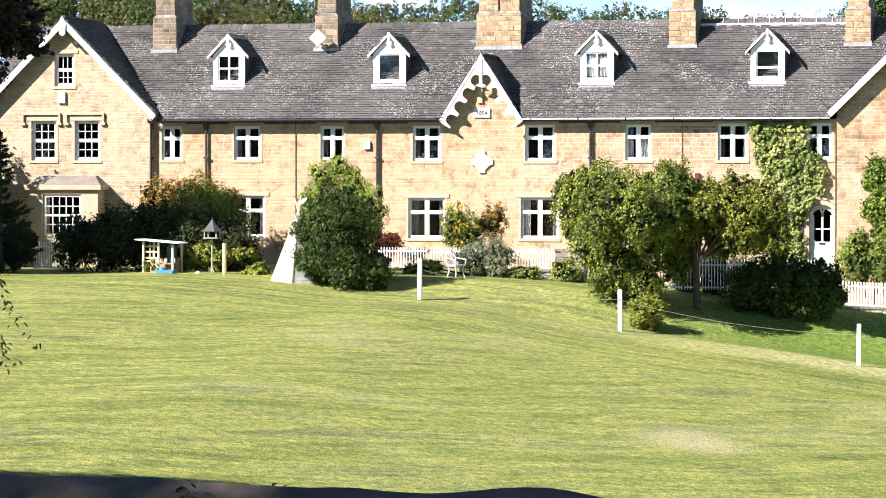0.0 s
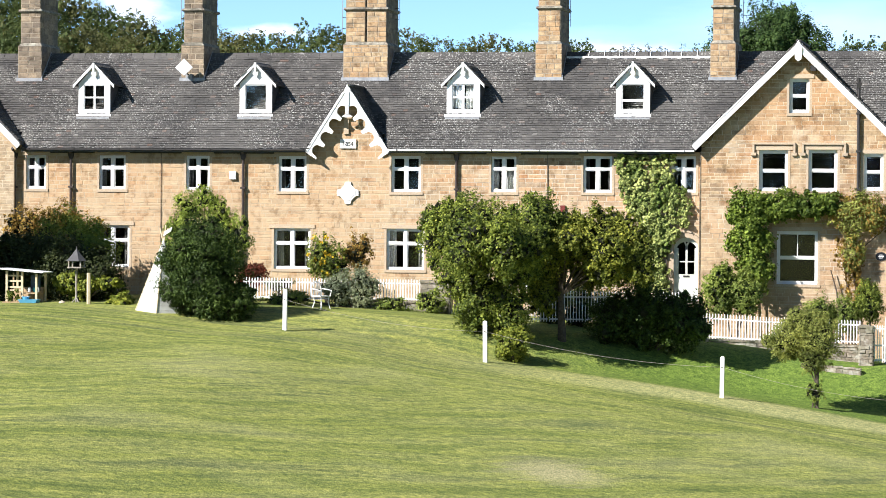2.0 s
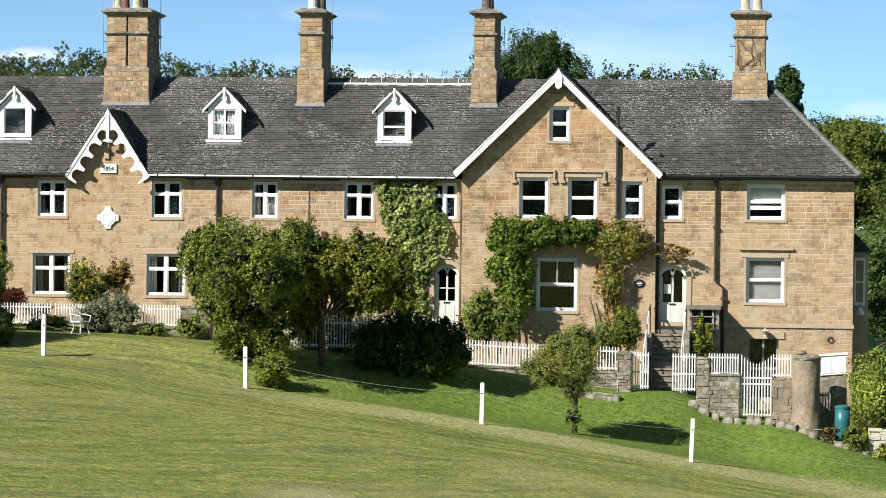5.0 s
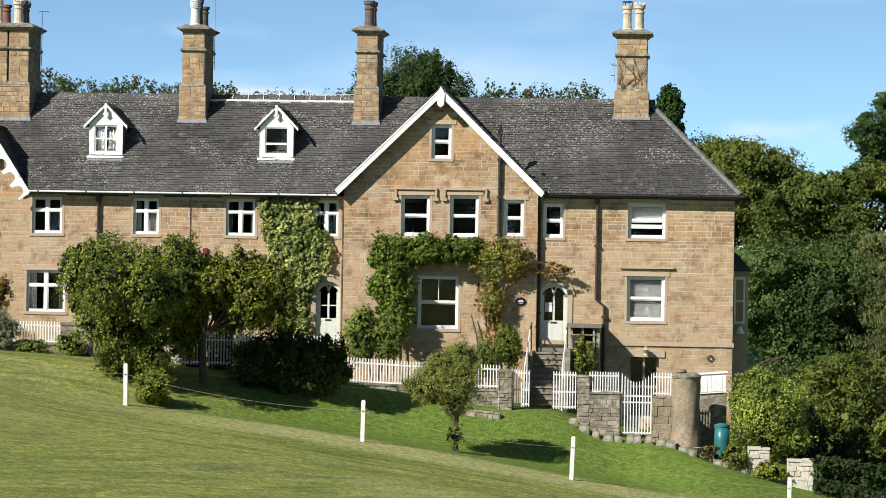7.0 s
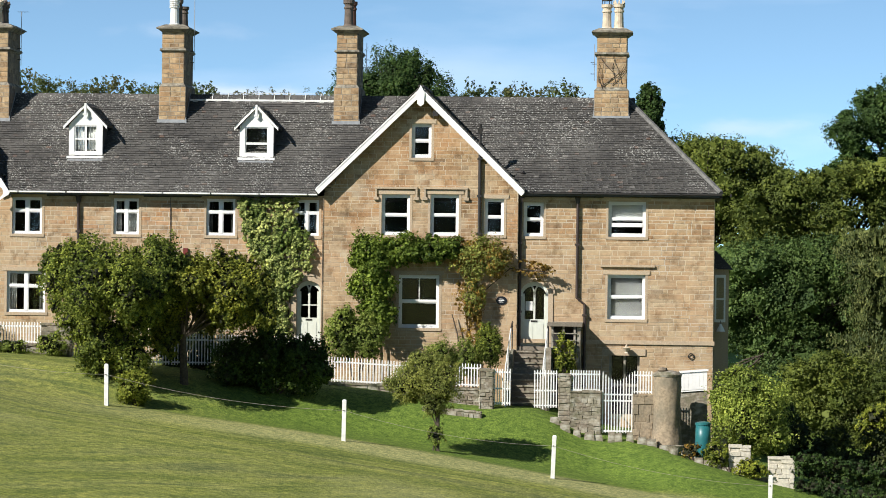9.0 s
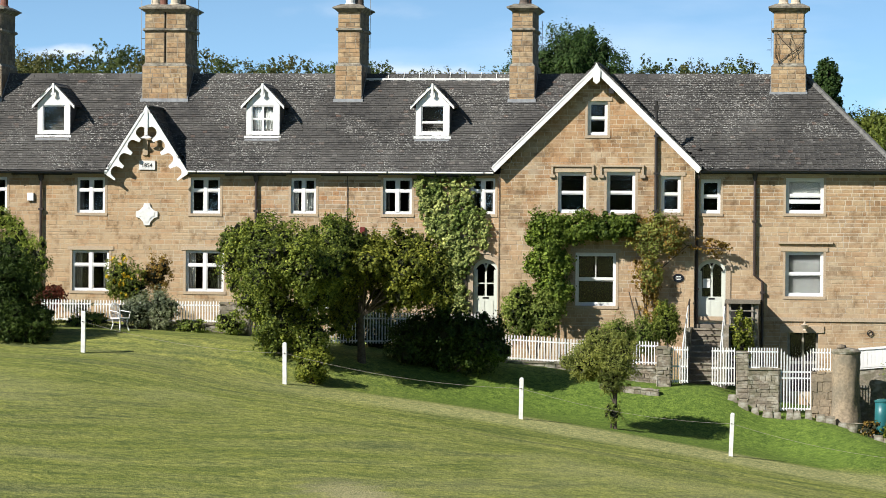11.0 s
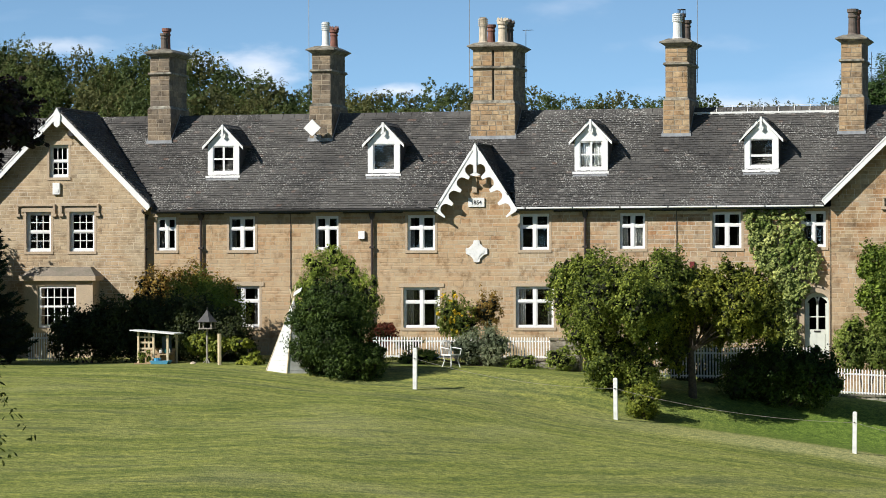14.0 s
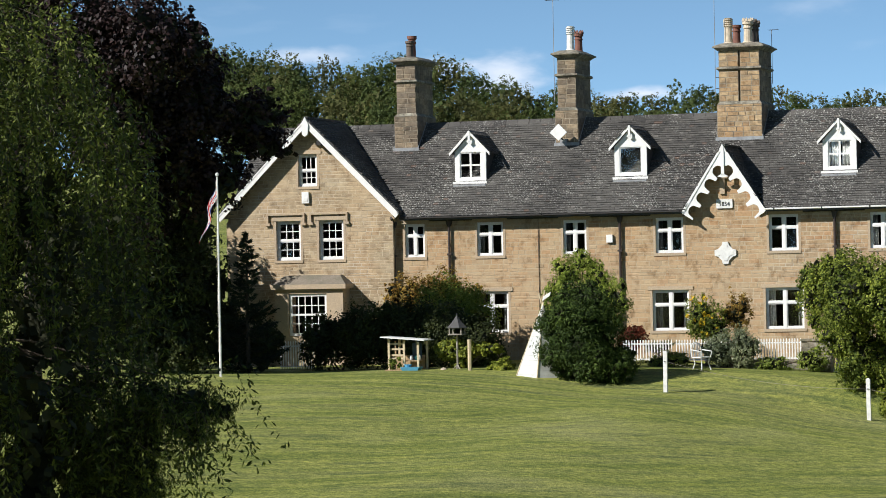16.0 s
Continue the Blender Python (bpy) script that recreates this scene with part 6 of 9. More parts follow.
for i in range(9):
    s.rod([(-16.4 + i * 0.56, RIDGE_Y - 0.27, RIDGE - 0.15), (-16.4 + i * 0.56, RIDGE_Y - 0.1, RIDGE + 0.04), (-16.4 + i * 0.56, RIDGE_Y, RIDGE + 0.1)], 0.016, 5)
s.part("ridge_rail", M_WHITE_OLD, roof)

s = Shape()
rg = random.Random(14)
for x0, x1 in ((-8.0, -2.75), (-36.6, -31.5), (-30.4, -25.5), (-23.6, -18.3)):
    x = x0
    while x < x1:
        w = rg.uniform(0.1, 0.42)
        if rg.random() < 0.7 or x0 > -9:
            s.box(x, x + w, RIDGE_Y - 0.262, RIDGE_Y - 0.236, RIDGE - 0.245, RIDGE - 0.225 + rg.uniform(0.0, 0.03))
        x += w + rg.uniform(0.02, 0.2)
tagged(s.part("ridge_mortar", M_DRESSED, roof), kind="stuff")

# dead creeper stems left on the end stack
s = Shape()
rg = random.Random(4)
for i in range(9):
    x, z = -2.45 + rg.uniform(0, 0.9), 9.3 + rg.uniform(0, 0.4)
    pts = [(x, 108.66, z)]
    dx = rg.uniform(-0.25, 0.25)
    for k in range(5):
        x, z = min(-1.52, max(-2.5, x + dx + rg.uniform(-0.08, 0.08))), z + rg.uniform(0.12, 0.3)
        pts.append((x, 108.66 - 0.01 * k % 0.03, min(z, 11.1)))
    s.rod(pts, 0.012, 4, 0.005)
s.part("dead_creeper", M_BARK, c6)


# ---------------------------------------------------------------- plants
def leaves(name, clumps, count, size, mat, seed, flat=0.0, droop=0.0, narrow=0.68, face=None, tri=False):
    """A crown of many small leaves. clumps: (x, y, z, rx, ry, rz); leaves sit near the shells of smaller tufts inside them."""
    rg = np.random.default_rng(seed)
    vol = np.array([(c[3] * c[4] * c[5]) ** 0.67 for c in clumps])
    num = np.maximum(30, (count * vol / vol.sum()).astype(int))
    pts, nor = [], []
    for c, k in zip(clumps, num):
        tufts = max(9, int(k / 15))
        d = rg.normal(size=(tufts, 3))
        d /= np.linalg.norm(d, axis=1)[:, None]
        lump = 1.0 + 0.22 * np.sin(d[:, 0] * 4.1 + c[0] * 2.0) * np.sin(d[:, 2] * 5.3 + c[2]) + rg.normal(size=tufts) * 0.09
        rad = (rg.uniform(0.35, 1.0, tufts) ** 0.5 * lump)[:, None]
        cen = d * rad * 0.97
        tr = rg.uniform(0.09, 0.24, tufts)
        w = rg.integers(0, tufts, k)
        o = rg.normal(size=(k, 3))
        o /= np.linalg.norm(o, axis=1)[:, None]
        p = cen[w] + o * (tr[w] * rg.uniform(0.3, 1.3, k))[:, None]
        pts.append(p * np.array(c[3:6]) + np.array(c[0:3]))
        nor.append(o * 0.55 + d[w] * 0.6 + np.array([0, 0, 0.3]))
    p, nrm = np.concatenate(pts), np.concatenate(nor)
    k = len(p)
    nrm = nrm + rg.normal(size=(k, 3)) * 0.45
    if face:
        nrm = nrm * 0.7 + np.array(face)
    nrm /= np.linalg.norm(nrm, axis=1)[:, None]
    a = np.cross(nrm, rg.normal(size=(k, 3)))
    a /= np.linalg.norm(a, axis=1)[:, None]
    if droop:
        a = a * (1 - droop) + np.array([0, 0, -droop])
        a /= np.linalg.norm(a, axis=1)[:, None]
    b = np.cross(nrm, a)
    b /= np.linalg.norm(b, axis=1)[:, None]
    s = size * rg.uniform(0.6, 1.3, (k, 1))
    l, w = a * s, b * s * narrow
    fold = nrm * s * 0.12
    if tri:
        return np.stack([p - l * 0.5, p + l * 0.35 + w * 0.55, p + l * 0.35 - w * 0.55], 1).reshape(-1, 3), k
    verts = np.stack([p - l * 0.5, p + w * 0.5 + fold, p + l * 0.5, p - w * 0.5 + fold], 1).reshape(-1, 3)
    return verts, k


def leaf_object(name, verts, k, mat, parent=None, origin=None, kind=""):
    o = ORIGIN[parent] if parent else Vector(origin)
    me = bpy.data.meshes.new(name)
    v = (verts - np.array(o)).astype(np.float32)
    me.vertices.add(len(v))
    me.vertices.foreach_set("co", v.ravel())
    c = len(v) // k
    me.loops.add(c * k)
    me.loops.foreach_set("vertex_index", np.arange(c * k, dtype=np.int32))
    me.polygons.add(k)
    me.polygons.foreach_set("loop_start", np.arange(0, c * k, c, dtype=np.int32))
    me.update(calc_edges=True)
    me.materials.append(mat)
    ob = new(name, me)
    if parent:
        ob.parent = parent
    else:
        ob.location = o
    ORIGIN[ob] = o
    if kind:
        tagged(ob, kind=kind)
    return ob


def lumpy(clumps, seed, more=4):
    """Breaks each clump into a smaller heart and lumps of differing size on its upper and outer sides."""
    rg = np.random.default_rng(seed + 900)
    out = []
    for c in clumps:
        out.append((c[0], c[1], c[2], c[3] * 0.93, c[4] * 0.93, c[5] * 0.93))
        for i in range(more):
            d = rg.normal(size=3)
            d[2] = d[2] * 0.8 + 0.15
            d /= np.linalg.norm(d)
            f = rg.uniform(0.24, 0.4)
            g = 1.0 - f * 0.72
            out.append((c[0] + d[0] * c[3] * g, c[1] + d[1] * c[4] * g, c[2] + d[2] * c[5] * g, c[3] * f, c[4] * f, c[5] * f))
    return out


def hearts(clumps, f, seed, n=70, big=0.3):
    """Large loose leaves that close the middle of each clump; near-black ones paint in the crown's shade."""
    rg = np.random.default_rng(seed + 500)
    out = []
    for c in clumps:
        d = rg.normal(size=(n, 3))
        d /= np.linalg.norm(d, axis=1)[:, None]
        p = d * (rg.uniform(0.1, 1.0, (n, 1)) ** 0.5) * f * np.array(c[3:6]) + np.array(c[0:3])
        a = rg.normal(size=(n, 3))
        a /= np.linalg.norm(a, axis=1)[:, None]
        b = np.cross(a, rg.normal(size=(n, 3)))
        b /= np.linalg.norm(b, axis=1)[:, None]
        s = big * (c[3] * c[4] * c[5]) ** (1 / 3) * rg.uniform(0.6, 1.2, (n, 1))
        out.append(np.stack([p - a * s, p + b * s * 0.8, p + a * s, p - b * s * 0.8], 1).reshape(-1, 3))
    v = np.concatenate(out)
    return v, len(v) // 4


def crown(name, parent, clumps, count, size, mat, seed, heart=0.55, lumps=4, fine=0.84, core=None, **kw):
    if lumps:
        clumps = lumpy(clumps, seed, lumps)
    v, k = leaves(name, clumps, int(count * (1.12 if fine < 1 else 1)), size * fine, mat, seed, **kw)
    # Near-black unless core is given: the crown's inner shade is painted.
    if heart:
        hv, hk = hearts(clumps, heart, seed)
        leaf_object("inner_growth", hv, hk, core or M_INNER_SHADE, parent, kind="stuff")
    return leaf_object(name, v, k, mat, parent)


def fill(x0, x1, top, low, y, r, n, seed):
    """Round clumps of about radius r that fill the space below the line top, (x, z) points, down to low."""
    rg = np.random.default_rng(seed)
    xs, zs = [p[0] for p in top], [p[1] for p in top]
    out = []
    for i in range(n):
        x = x0 + (x1 - x0) * (i + 0.5) / n
        z = float(np.interp(x, xs, zs)) - r * 0.8
        out.append((x, y + rg.uniform(-0.5, 0.5) * r, z, r * rg.uniform(0.8, 1.1), r, r * rg.uniform(0.6, 0.85)))
    row = 0
    while True:
        drop = r * (1.2 + 1.05 * row)
        left = False
        m = max(2, round((x1 - x0) / (r * 1.35)))
        for i in range(m):
            x = x0 + (x1 - x0) * (i + 0.5 + 0.25 * (row % 2) + rg.uniform(-0.2, 0.2)) / m
            z = float(np.interp(x, xs, zs)) - drop - r * 0.6 + rg.uniform(-0.2, 0.2) * r
            if z > low + r * 0.3:
                left = True
                q = r * rg.uniform(0.85, 1.15)
                q *= rg.choice((0.8, 0.95, 1.1, 1.25))
                out.append((x, y - r * 0.15 * row + rg.uniform(-0.9, 0.7) * r, z, q * 1.1, q, q * 0.8))
        row += 1
        if not left:
            break
    return out


def shrub(name, clumps, count, size, mat, seed, label, category="shrub", stems=4, group="", extra=(), **kw):
    """A bush: a few stems and its leaves, standing on the ground."""
    x = sum(c[0] for c in clumps) / len(clumps)
    y = sum(c[1] for c in clumps) / len(clumps)
    z = gz(x, y)
    t = thing(name, x, y, z - 0.03, label, category, group)
    kw.setdefault("heart", 0.0 if category == "climber" else 0.55)
    rg = random.Random(seed)
    s = Shape()
    for i in range(stems):
        c = clumps[i % len(clumps)]
        s.rod([(x + rg.uniform(-0.15, 0.15), y + rg.uniform(-0.1, 0.1), z - 0.1), ((x + c[0]) / 2 + rg.uniform(-0.1, 0.1), (y + c[1]) / 2, (z + c[2]) / 2), (c[0], c[1], c[2] + c[5] * 0.3)], 0.035, 5, 0.012)
    if stems:
        s.part("stem", M_BARK, t)
    crown("foliage", t, clumps, count, size, mat, seed, **kw)
    for i, (nm, cl, n, sz, m) in enumerate(extra):
        tagged(crown(nm, t, cl, n, sz, m, seed + 50 + i, heart=0, lumps=0), kind="stuff")
    return t


def climb(t, lines, r=0.03):
    """Bare woody stems of a climber."""
    s = Shape()
    for pts in lines:
        s.rod(pts, r, 5, r * 0.5)
    s.part("stem", M_BARK, t)


def blob(x0, x1, z0, z1, y, ry=None, f=1.0):
    """A clump from its extent across and upright."""
    rx = (x1 - x0) / 2 * f
    return ((x0 + x1) / 2, y, (z0 + z1) / 2, rx, ry or rx, (z1 - z0) / 2 * f)


def tree(name, x, y, base, trunk_r, fork, clumps, count, size, mat, seed, label, group="", reach=99.0, **kw):
    """A tapered trunk, a limb to each clump, and a crown."""
    t = thing(name, x, y, base, label, "tree", group)
    rg = random.Random(seed)
    top = max(c[2] for c in clumps)
    Shape().rod([(x, y, base - 0.2), (x + rg.uniform(-0.05, 0.05), y, base + (fork - base) * 0.5), (x + rg.uniform(-0.1, 0.1), y, fork), (x + rg.uniform(-0.2, 0.2), y, fork + (top - fork) * 0.6)],
                trunk_r, 9, trunk_r * 0.35).part("trunk", M_BARK, t)
    s = Shape()
    for c in clumps:
        if abs(c[0] - x) > reach:
            continue
        m = Vector((x + (c[0] - x) * 0.45, y + (c[1] - y) * 0.45, fork + max(0.1, (c[2] - fork) * 0.6)))
        s.rod([(x, y, fork - 0.1), m, (c[0], c[1], c[2] + c[5] * 0.2)], trunk_r * 0.34, 6, trunk_r * 0.08)
        for i in range(3):
            e = Vector((c[0] + rg.uniform(-0.7, 0.7) * c[3], c[1] + rg.uniform(-0.7, 0.7) * c[4], c[2] + rg.uniform(-0.2, 0.7) * c[5]))
            s.rod([m, (m + e) / 2 + Vector((0, 0, 0.1)), e], trunk_r * 0.14, 5, trunk_r * 0.05)
    s.part("branchwork", M_BARK, t)
    crown("crown", t, clumps, count, size, mat, seed, **kw)
    return t


# ---------------------------------------------------------------- posts and rope on the green
POSTS = [(-23.54, 93.0, 0.4), (-17.14, 93.0, -0.6), (-9.8, 93.0, 0.8), (-3.4, 93.0, 2.4), (3.19, 93.0, 1.0)]


def green_post(x, y, lean):
    z = gz(x, y)
    p = thing("lawn_post", x, y, z - 0.05, "square white painted wooden post on the lawn", "post", "posts along the green")
    k = math.tan(radians(lean))
    s = Shape()
    a, h = 0.062, 1.28
    s.frustum((x - a, x + a, y - a, y + a), z - 0.25, (x - a + k * h, x + a + k * h, y - a, y + a), z + h - 0.03)
    s.frustum((x - a + k * h, x + a + k * h, y - a, y + a), z + h - 0.03, (x - a * 0.5 + k * h, x + a * 0.5 + k * h, y - a * 0.5, y + a * 0.5), z + h)
    s.part("shaft", M_WHITE_OLD, p)
    Shape().rod([(x + k * 0.95 - 0.005, y - a - 0.03, z + 0.95), (x + k * 0.95 - 0.005, y - a + 0.01, z + 0.95)], 0.018, 6).part("rope_eye", M_IRON, p)
    return (x + k * 0.95, y - a - 0.02, z + 0.95)


tops = [green_post(*p) for p in POSTS]


def rope(a, b, sag, label):
    a, b = Vector(a), Vector(b)
    pts = [a.lerp(b, i / 16) - Vector((0, 0, sag * (1 - (i / 8 - 1) ** 2))) for i in range(17)]
    ob = Shape().rod(pts, 0.005, 4).link("rope", M_WOOD_GREY)
    return tagged(ob, label, "rope", "ropes between the posts")


for a, b in zip(tops, tops[1:]):
    rope(a, b, 0.22, "thin pale rope slung between two lawn posts")

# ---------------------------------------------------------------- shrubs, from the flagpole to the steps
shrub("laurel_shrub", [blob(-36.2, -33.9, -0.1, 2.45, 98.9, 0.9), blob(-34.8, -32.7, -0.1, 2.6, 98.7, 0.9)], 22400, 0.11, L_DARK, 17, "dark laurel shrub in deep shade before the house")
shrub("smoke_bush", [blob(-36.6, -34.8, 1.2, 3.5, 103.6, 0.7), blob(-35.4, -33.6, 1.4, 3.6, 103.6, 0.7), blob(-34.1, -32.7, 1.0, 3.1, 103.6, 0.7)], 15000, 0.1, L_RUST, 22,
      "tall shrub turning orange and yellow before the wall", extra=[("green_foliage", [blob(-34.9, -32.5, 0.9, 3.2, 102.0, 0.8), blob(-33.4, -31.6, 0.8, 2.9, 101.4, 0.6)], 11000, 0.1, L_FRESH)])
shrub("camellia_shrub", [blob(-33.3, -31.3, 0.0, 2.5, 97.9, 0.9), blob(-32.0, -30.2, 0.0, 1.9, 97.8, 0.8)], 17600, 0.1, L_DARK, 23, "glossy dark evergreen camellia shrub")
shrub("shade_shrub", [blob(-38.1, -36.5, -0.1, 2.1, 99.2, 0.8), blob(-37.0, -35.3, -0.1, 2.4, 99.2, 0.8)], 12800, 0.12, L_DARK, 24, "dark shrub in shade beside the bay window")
shrub("vine_shrub", [blob(-32.4, -31.2, 0.35, 1.15, 96.6, 0.45), blob(-31.6, -30.7, 0.4, 1.1, 96.5, 0.4), blob(-30.9, -29.9, 0.55, 1.0, 96.4, 0.3), blob(-31.8, -31.1, -0.05, 0.6, 96.6, 0.3)], 7000, 0.12, L_YELLOW, 25, "yellow-green vine shrub round the bird table")
shrub("spiraea_shrub", [blob(-30.35, -29.35, -0.25, 0.5, 96.0, 0.45)], 2880, 0.11, L_YELLOW, 26, "small yellow-green shrub beside the play tent")
shrub("green_border_shrub", [blob(-29.6, -28.3, 0.1, 1.3, 101.0, 0.6)], 4160, 0.1, L_LIGHT, 27, "fresh green border shrub at the foot of the house")
shrub("red_acer", [blob(-27.5, -26.4, 0.5, 1.45, 102.0, 0.5)], 4160, 0.09, L_REDLEAF, 28, "small shrub with dark red leaves by the fence")
shrub("pink_border", [blob(-28.5, -27.9, 0.9, 1.5, 102.5, 0.25)], 500, 0.08, L_PINK, 61, "pink flowering plant against the house")
shrub("yew_bush", [blob(-27.55, -25.2, -0.55, 1.2, 94.6, 1.1), blob(-28.25, -25.1, 0.0, 2.1, 94.6, 1.25), blob(-28.1, -25.2, 0.8, 2.65, 94.6, 1.15), blob(-27.6, -25.5, 1.6, 3.0, 94.6, 0.9), blob(-26.5, -24.85, -0.6, 1.0, 94.7, 0.8)], 46000, 0.155, L_YEW, 13,
      "tall rounded dark green yew bush on the lawn", "bush", lumps=7, narrow=0.24, droop=-0.62)
shrub("feathery_shrub", [blob(-28.9, -27.3, 0.6, 3.3, 97.6, 0.8), blob(-28.2, -26.2, 0.6, 3.4, 97.6, 0.9), blob(-28.6, -27.5, 2.6, 3.9, 97.6, 0.5), blob(-28.0, -27.0, 2.9, 4.1, 97.6, 0.4), blob(-27.4, -26.2, 2.2, 3.6, 97.4, 0.5), blob(-26.7, -25.7, 1.4, 3.2, 97.2, 0.5)],
      26000, 0.14, L_FRESH, 14, "light green feathery shrub standing behind the yew", narrow=0.22, droop=-0.55, lumps=7, heart=0.35)
shrub("lavender_shrub", [blob(-24.1, -22.8, -0.15, 1.25, 100.0, 0.6), blob(-23.2, -22.0, -0.15, 1.4, 100.0, 0.6)], 10400, 0.075, L_GREY, 15, "grey-green rounded shrub by the white fence")
shrub("sunflower_shrub", [blob(-25.3, -24.1, 0.7, 2.5, 102.6, 0.5), blob(-24.6, -23.6, 0.5, 2.1, 102.4, 0.5)], 6720, 0.09, L_APPLE, 16, "shrub dotted with yellow flowers before the house wall",
      extra=[("flowers", [blob(-25.35, -24.1, 1.5, 2.55, 102.15, 0.35), blob(-24.6, -23.8, 1.0, 1.9, 102.0, 0.3)], 170, 0.12, L_FLOWER)])
shrub("rambling_rose", [blob(-24.0, -22.8, 0.9, 2.6, 102.6, 0.4)], 2400, 0.09, L_RUST, 29, "loose rambling rose with brown and green leaves")
shrub("border_plants", [blob(-25.9, -24.3, -0.2, 0.6, 99.6, 0.4), blob(-22.3, -21.0, -0.2, 0.35, 100.0, 0.3), blob(-21.0, -19.7, -0.3, 0.6, 100.2, 0.35)], 6720, 0.08, L_LIGHT, 30,
      "low mixed border plants at the foot of the fence")
shrub("hydrangea_border", [blob(-26.6, -25.2, 0.4, 0.95, 101.6, 0.3)], 900, 0.07, L_GREY, 31, "pale dried flower heads behind the fence")

tree("apple_tree", -17.6, 97.0, gz(-17.6, 97.0), 0.15, 0.35,
     [blob(-20.2, -18.6, 1.2, 3.5, 97.2, 1.0), blob(-19.5, -17.6, 1.5, 3.95, 97.0, 1.3), blob(-18.2, -16.5, 1.4, 3.65, 96.4, 1.4), blob(-17.0, -15.3, 1.8, 4.0, 96.6, 1.2), blob(-16.0, -15.0, 1.5, 3.3, 96.8, 0.9),
      blob(-19.5, -17.5, 0.2, 2.5, 96.4, 1.2), blob(-18.7, -16.9, -0.7, 1.7, 95.8, 1.1), blob(-17.3, -15.7, 0.5, 2.3, 95.2, 1.0), blob(-17.0, -15.4, 1.2, 3.0, 95.0, 0.9), blob(-17.5, -15.9, 1.1, 3.2, 93.9, 0.8),
      blob(-18.8, -17.1, 1.0, 3.3, 94.2, 0.9), blob(-17.5, -16.0, -0.9, 1.0, 95.6, 0.8), blob(-18.8, -17.4, -0.8, 0.9, 96.0, 0.8), blob(-20.2, -19.1, 2.3, 3.6, 97.2, 0.6), blob(-20.0, -17.6, 1.6, 3.8, 98.6, 1.0), blob(-18.2, -16.2, 1.0, 3.4, 98.8, 0.9)],
     80000, 0.108, L_APPLE, 11, "wide old apple tree with dense green leaves on the bank", lumps=5)
tree("plum_tree", -15.4, 97.2, gz(-15.4, 97.2), 0.15, 0.7,
     [blob(-16.8, -15.0, 0.5, 3.0, 97.4, 0.9), blob(-15.9, -14.2, 1.3, 3.3, 97.2, 1.0), blob(-15.0, -13.2, 1.5, 3.45, 96.9, 0.9), blob(-13.9, -12.4, 1.1, 3.2, 96.4, 0.7), blob(-13.2, -12.15, 0.8, 2.4, 96.2, 0.5), blob(-14.6, -13.0, 0.7, 2.2, 96.4, 0.8),
      blob(-15.6, -14.5, 1.6, 2.9, 96.0, 0.8), blob(-14.4, -12.8, 1.3, 2.8, 95.9, 0.7), blob(-16.6, -15.5, -0.2, 1.4, 97.2, 0.7), blob(-15.3, -13.9, 0.6, 2.0, 98.2, 0.7), blob(-14.2, -12.7, 0.7, 2.1, 97.9, 0.6)], 42000, 0.112, L_PLUM, 32,
     "smaller spreading tree with yellowing leaves beside the apple tree", lumps=5)
shrub("evergreen_shrub", [blob(-14.9, -13.0, -1.3, 0.7, 98.5, 1.0), blob(-13.9, -12.0, -1.35, 1.3, 98.5, 1.0), blob(-12.9, -11.2, -1.35, 0.9, 98.6, 0.9), blob(-12.1, -10.75, -1.35, 0.6, 98.7, 0.8)], 26000, 0.11, L_YEW, 12,
      "dense dark evergreen shrub in the shade of the trees")
# Added dark bush that stands in for the shade behind the pickets.
shrub("shade_filler_bush", [blob(-17.2, -16.0, -1.0, 0.9, 102.3, 0.5), blob(-16.3, -15.0, -1.0, 1.1, 102.4, 0.5), blob(-15.3, -14.2, -1.0, 0.8, 102.3, 0.5), blob(-14.6, -13.2, -1.0, 0.5, 102.2, 0.5)], 9000, 0.12, L_DARK, 49, "dark bush added in place of shade behind the picket fence")
shrub("rowan_seedling", [blob(-17.15, -15.9, -1.5, -0.3, 94.2, 0.5)], 5000, 0.09, L_YELLOW, 33, "small leafy bush growing beside a lawn post")
tree("round_headed_tree", -7.1, 95.2, gz(-7.1, 95.2), 0.07, -1.95,
     [blob(-8.75, -7.2, -1.35, 0.05, 95.2, 0.8), blob(-7.9, -6.2, -1.45, 0.15, 95.2, 0.9), blob(-8.2, -6.7, -0.8, 0.35, 95.2, 0.8), blob(-7.7, -6.7, -1.75, -0.9, 95.2, 0.5)], 27000, 0.07, L_OLIVE, 20,
     "small round-headed tree with pale green leaves on the bank")
shrub("suckers", [blob(-7.4, -6.8, -2.7, -1.9, 95.1, 0.3)], 900, 0.07, L_LIGHT, 34, "leafy suckers round the foot of the small tree")

# ---------------------------------------------------------------- climbers on the walls
IVY_EDGE = [(0.5, -13.6, -13.1), (1.3, -13.6, -13.05), (2.1, -13.85, -12.9), (2.5, -14.0, -12.6), (2.9, -14.15, -12.25), (3.6, -14.55, -12.25), (4.0, -14.8, -12.8), (4.6, -14.9, -12.95), (5.45, -15.0, -12.9)]


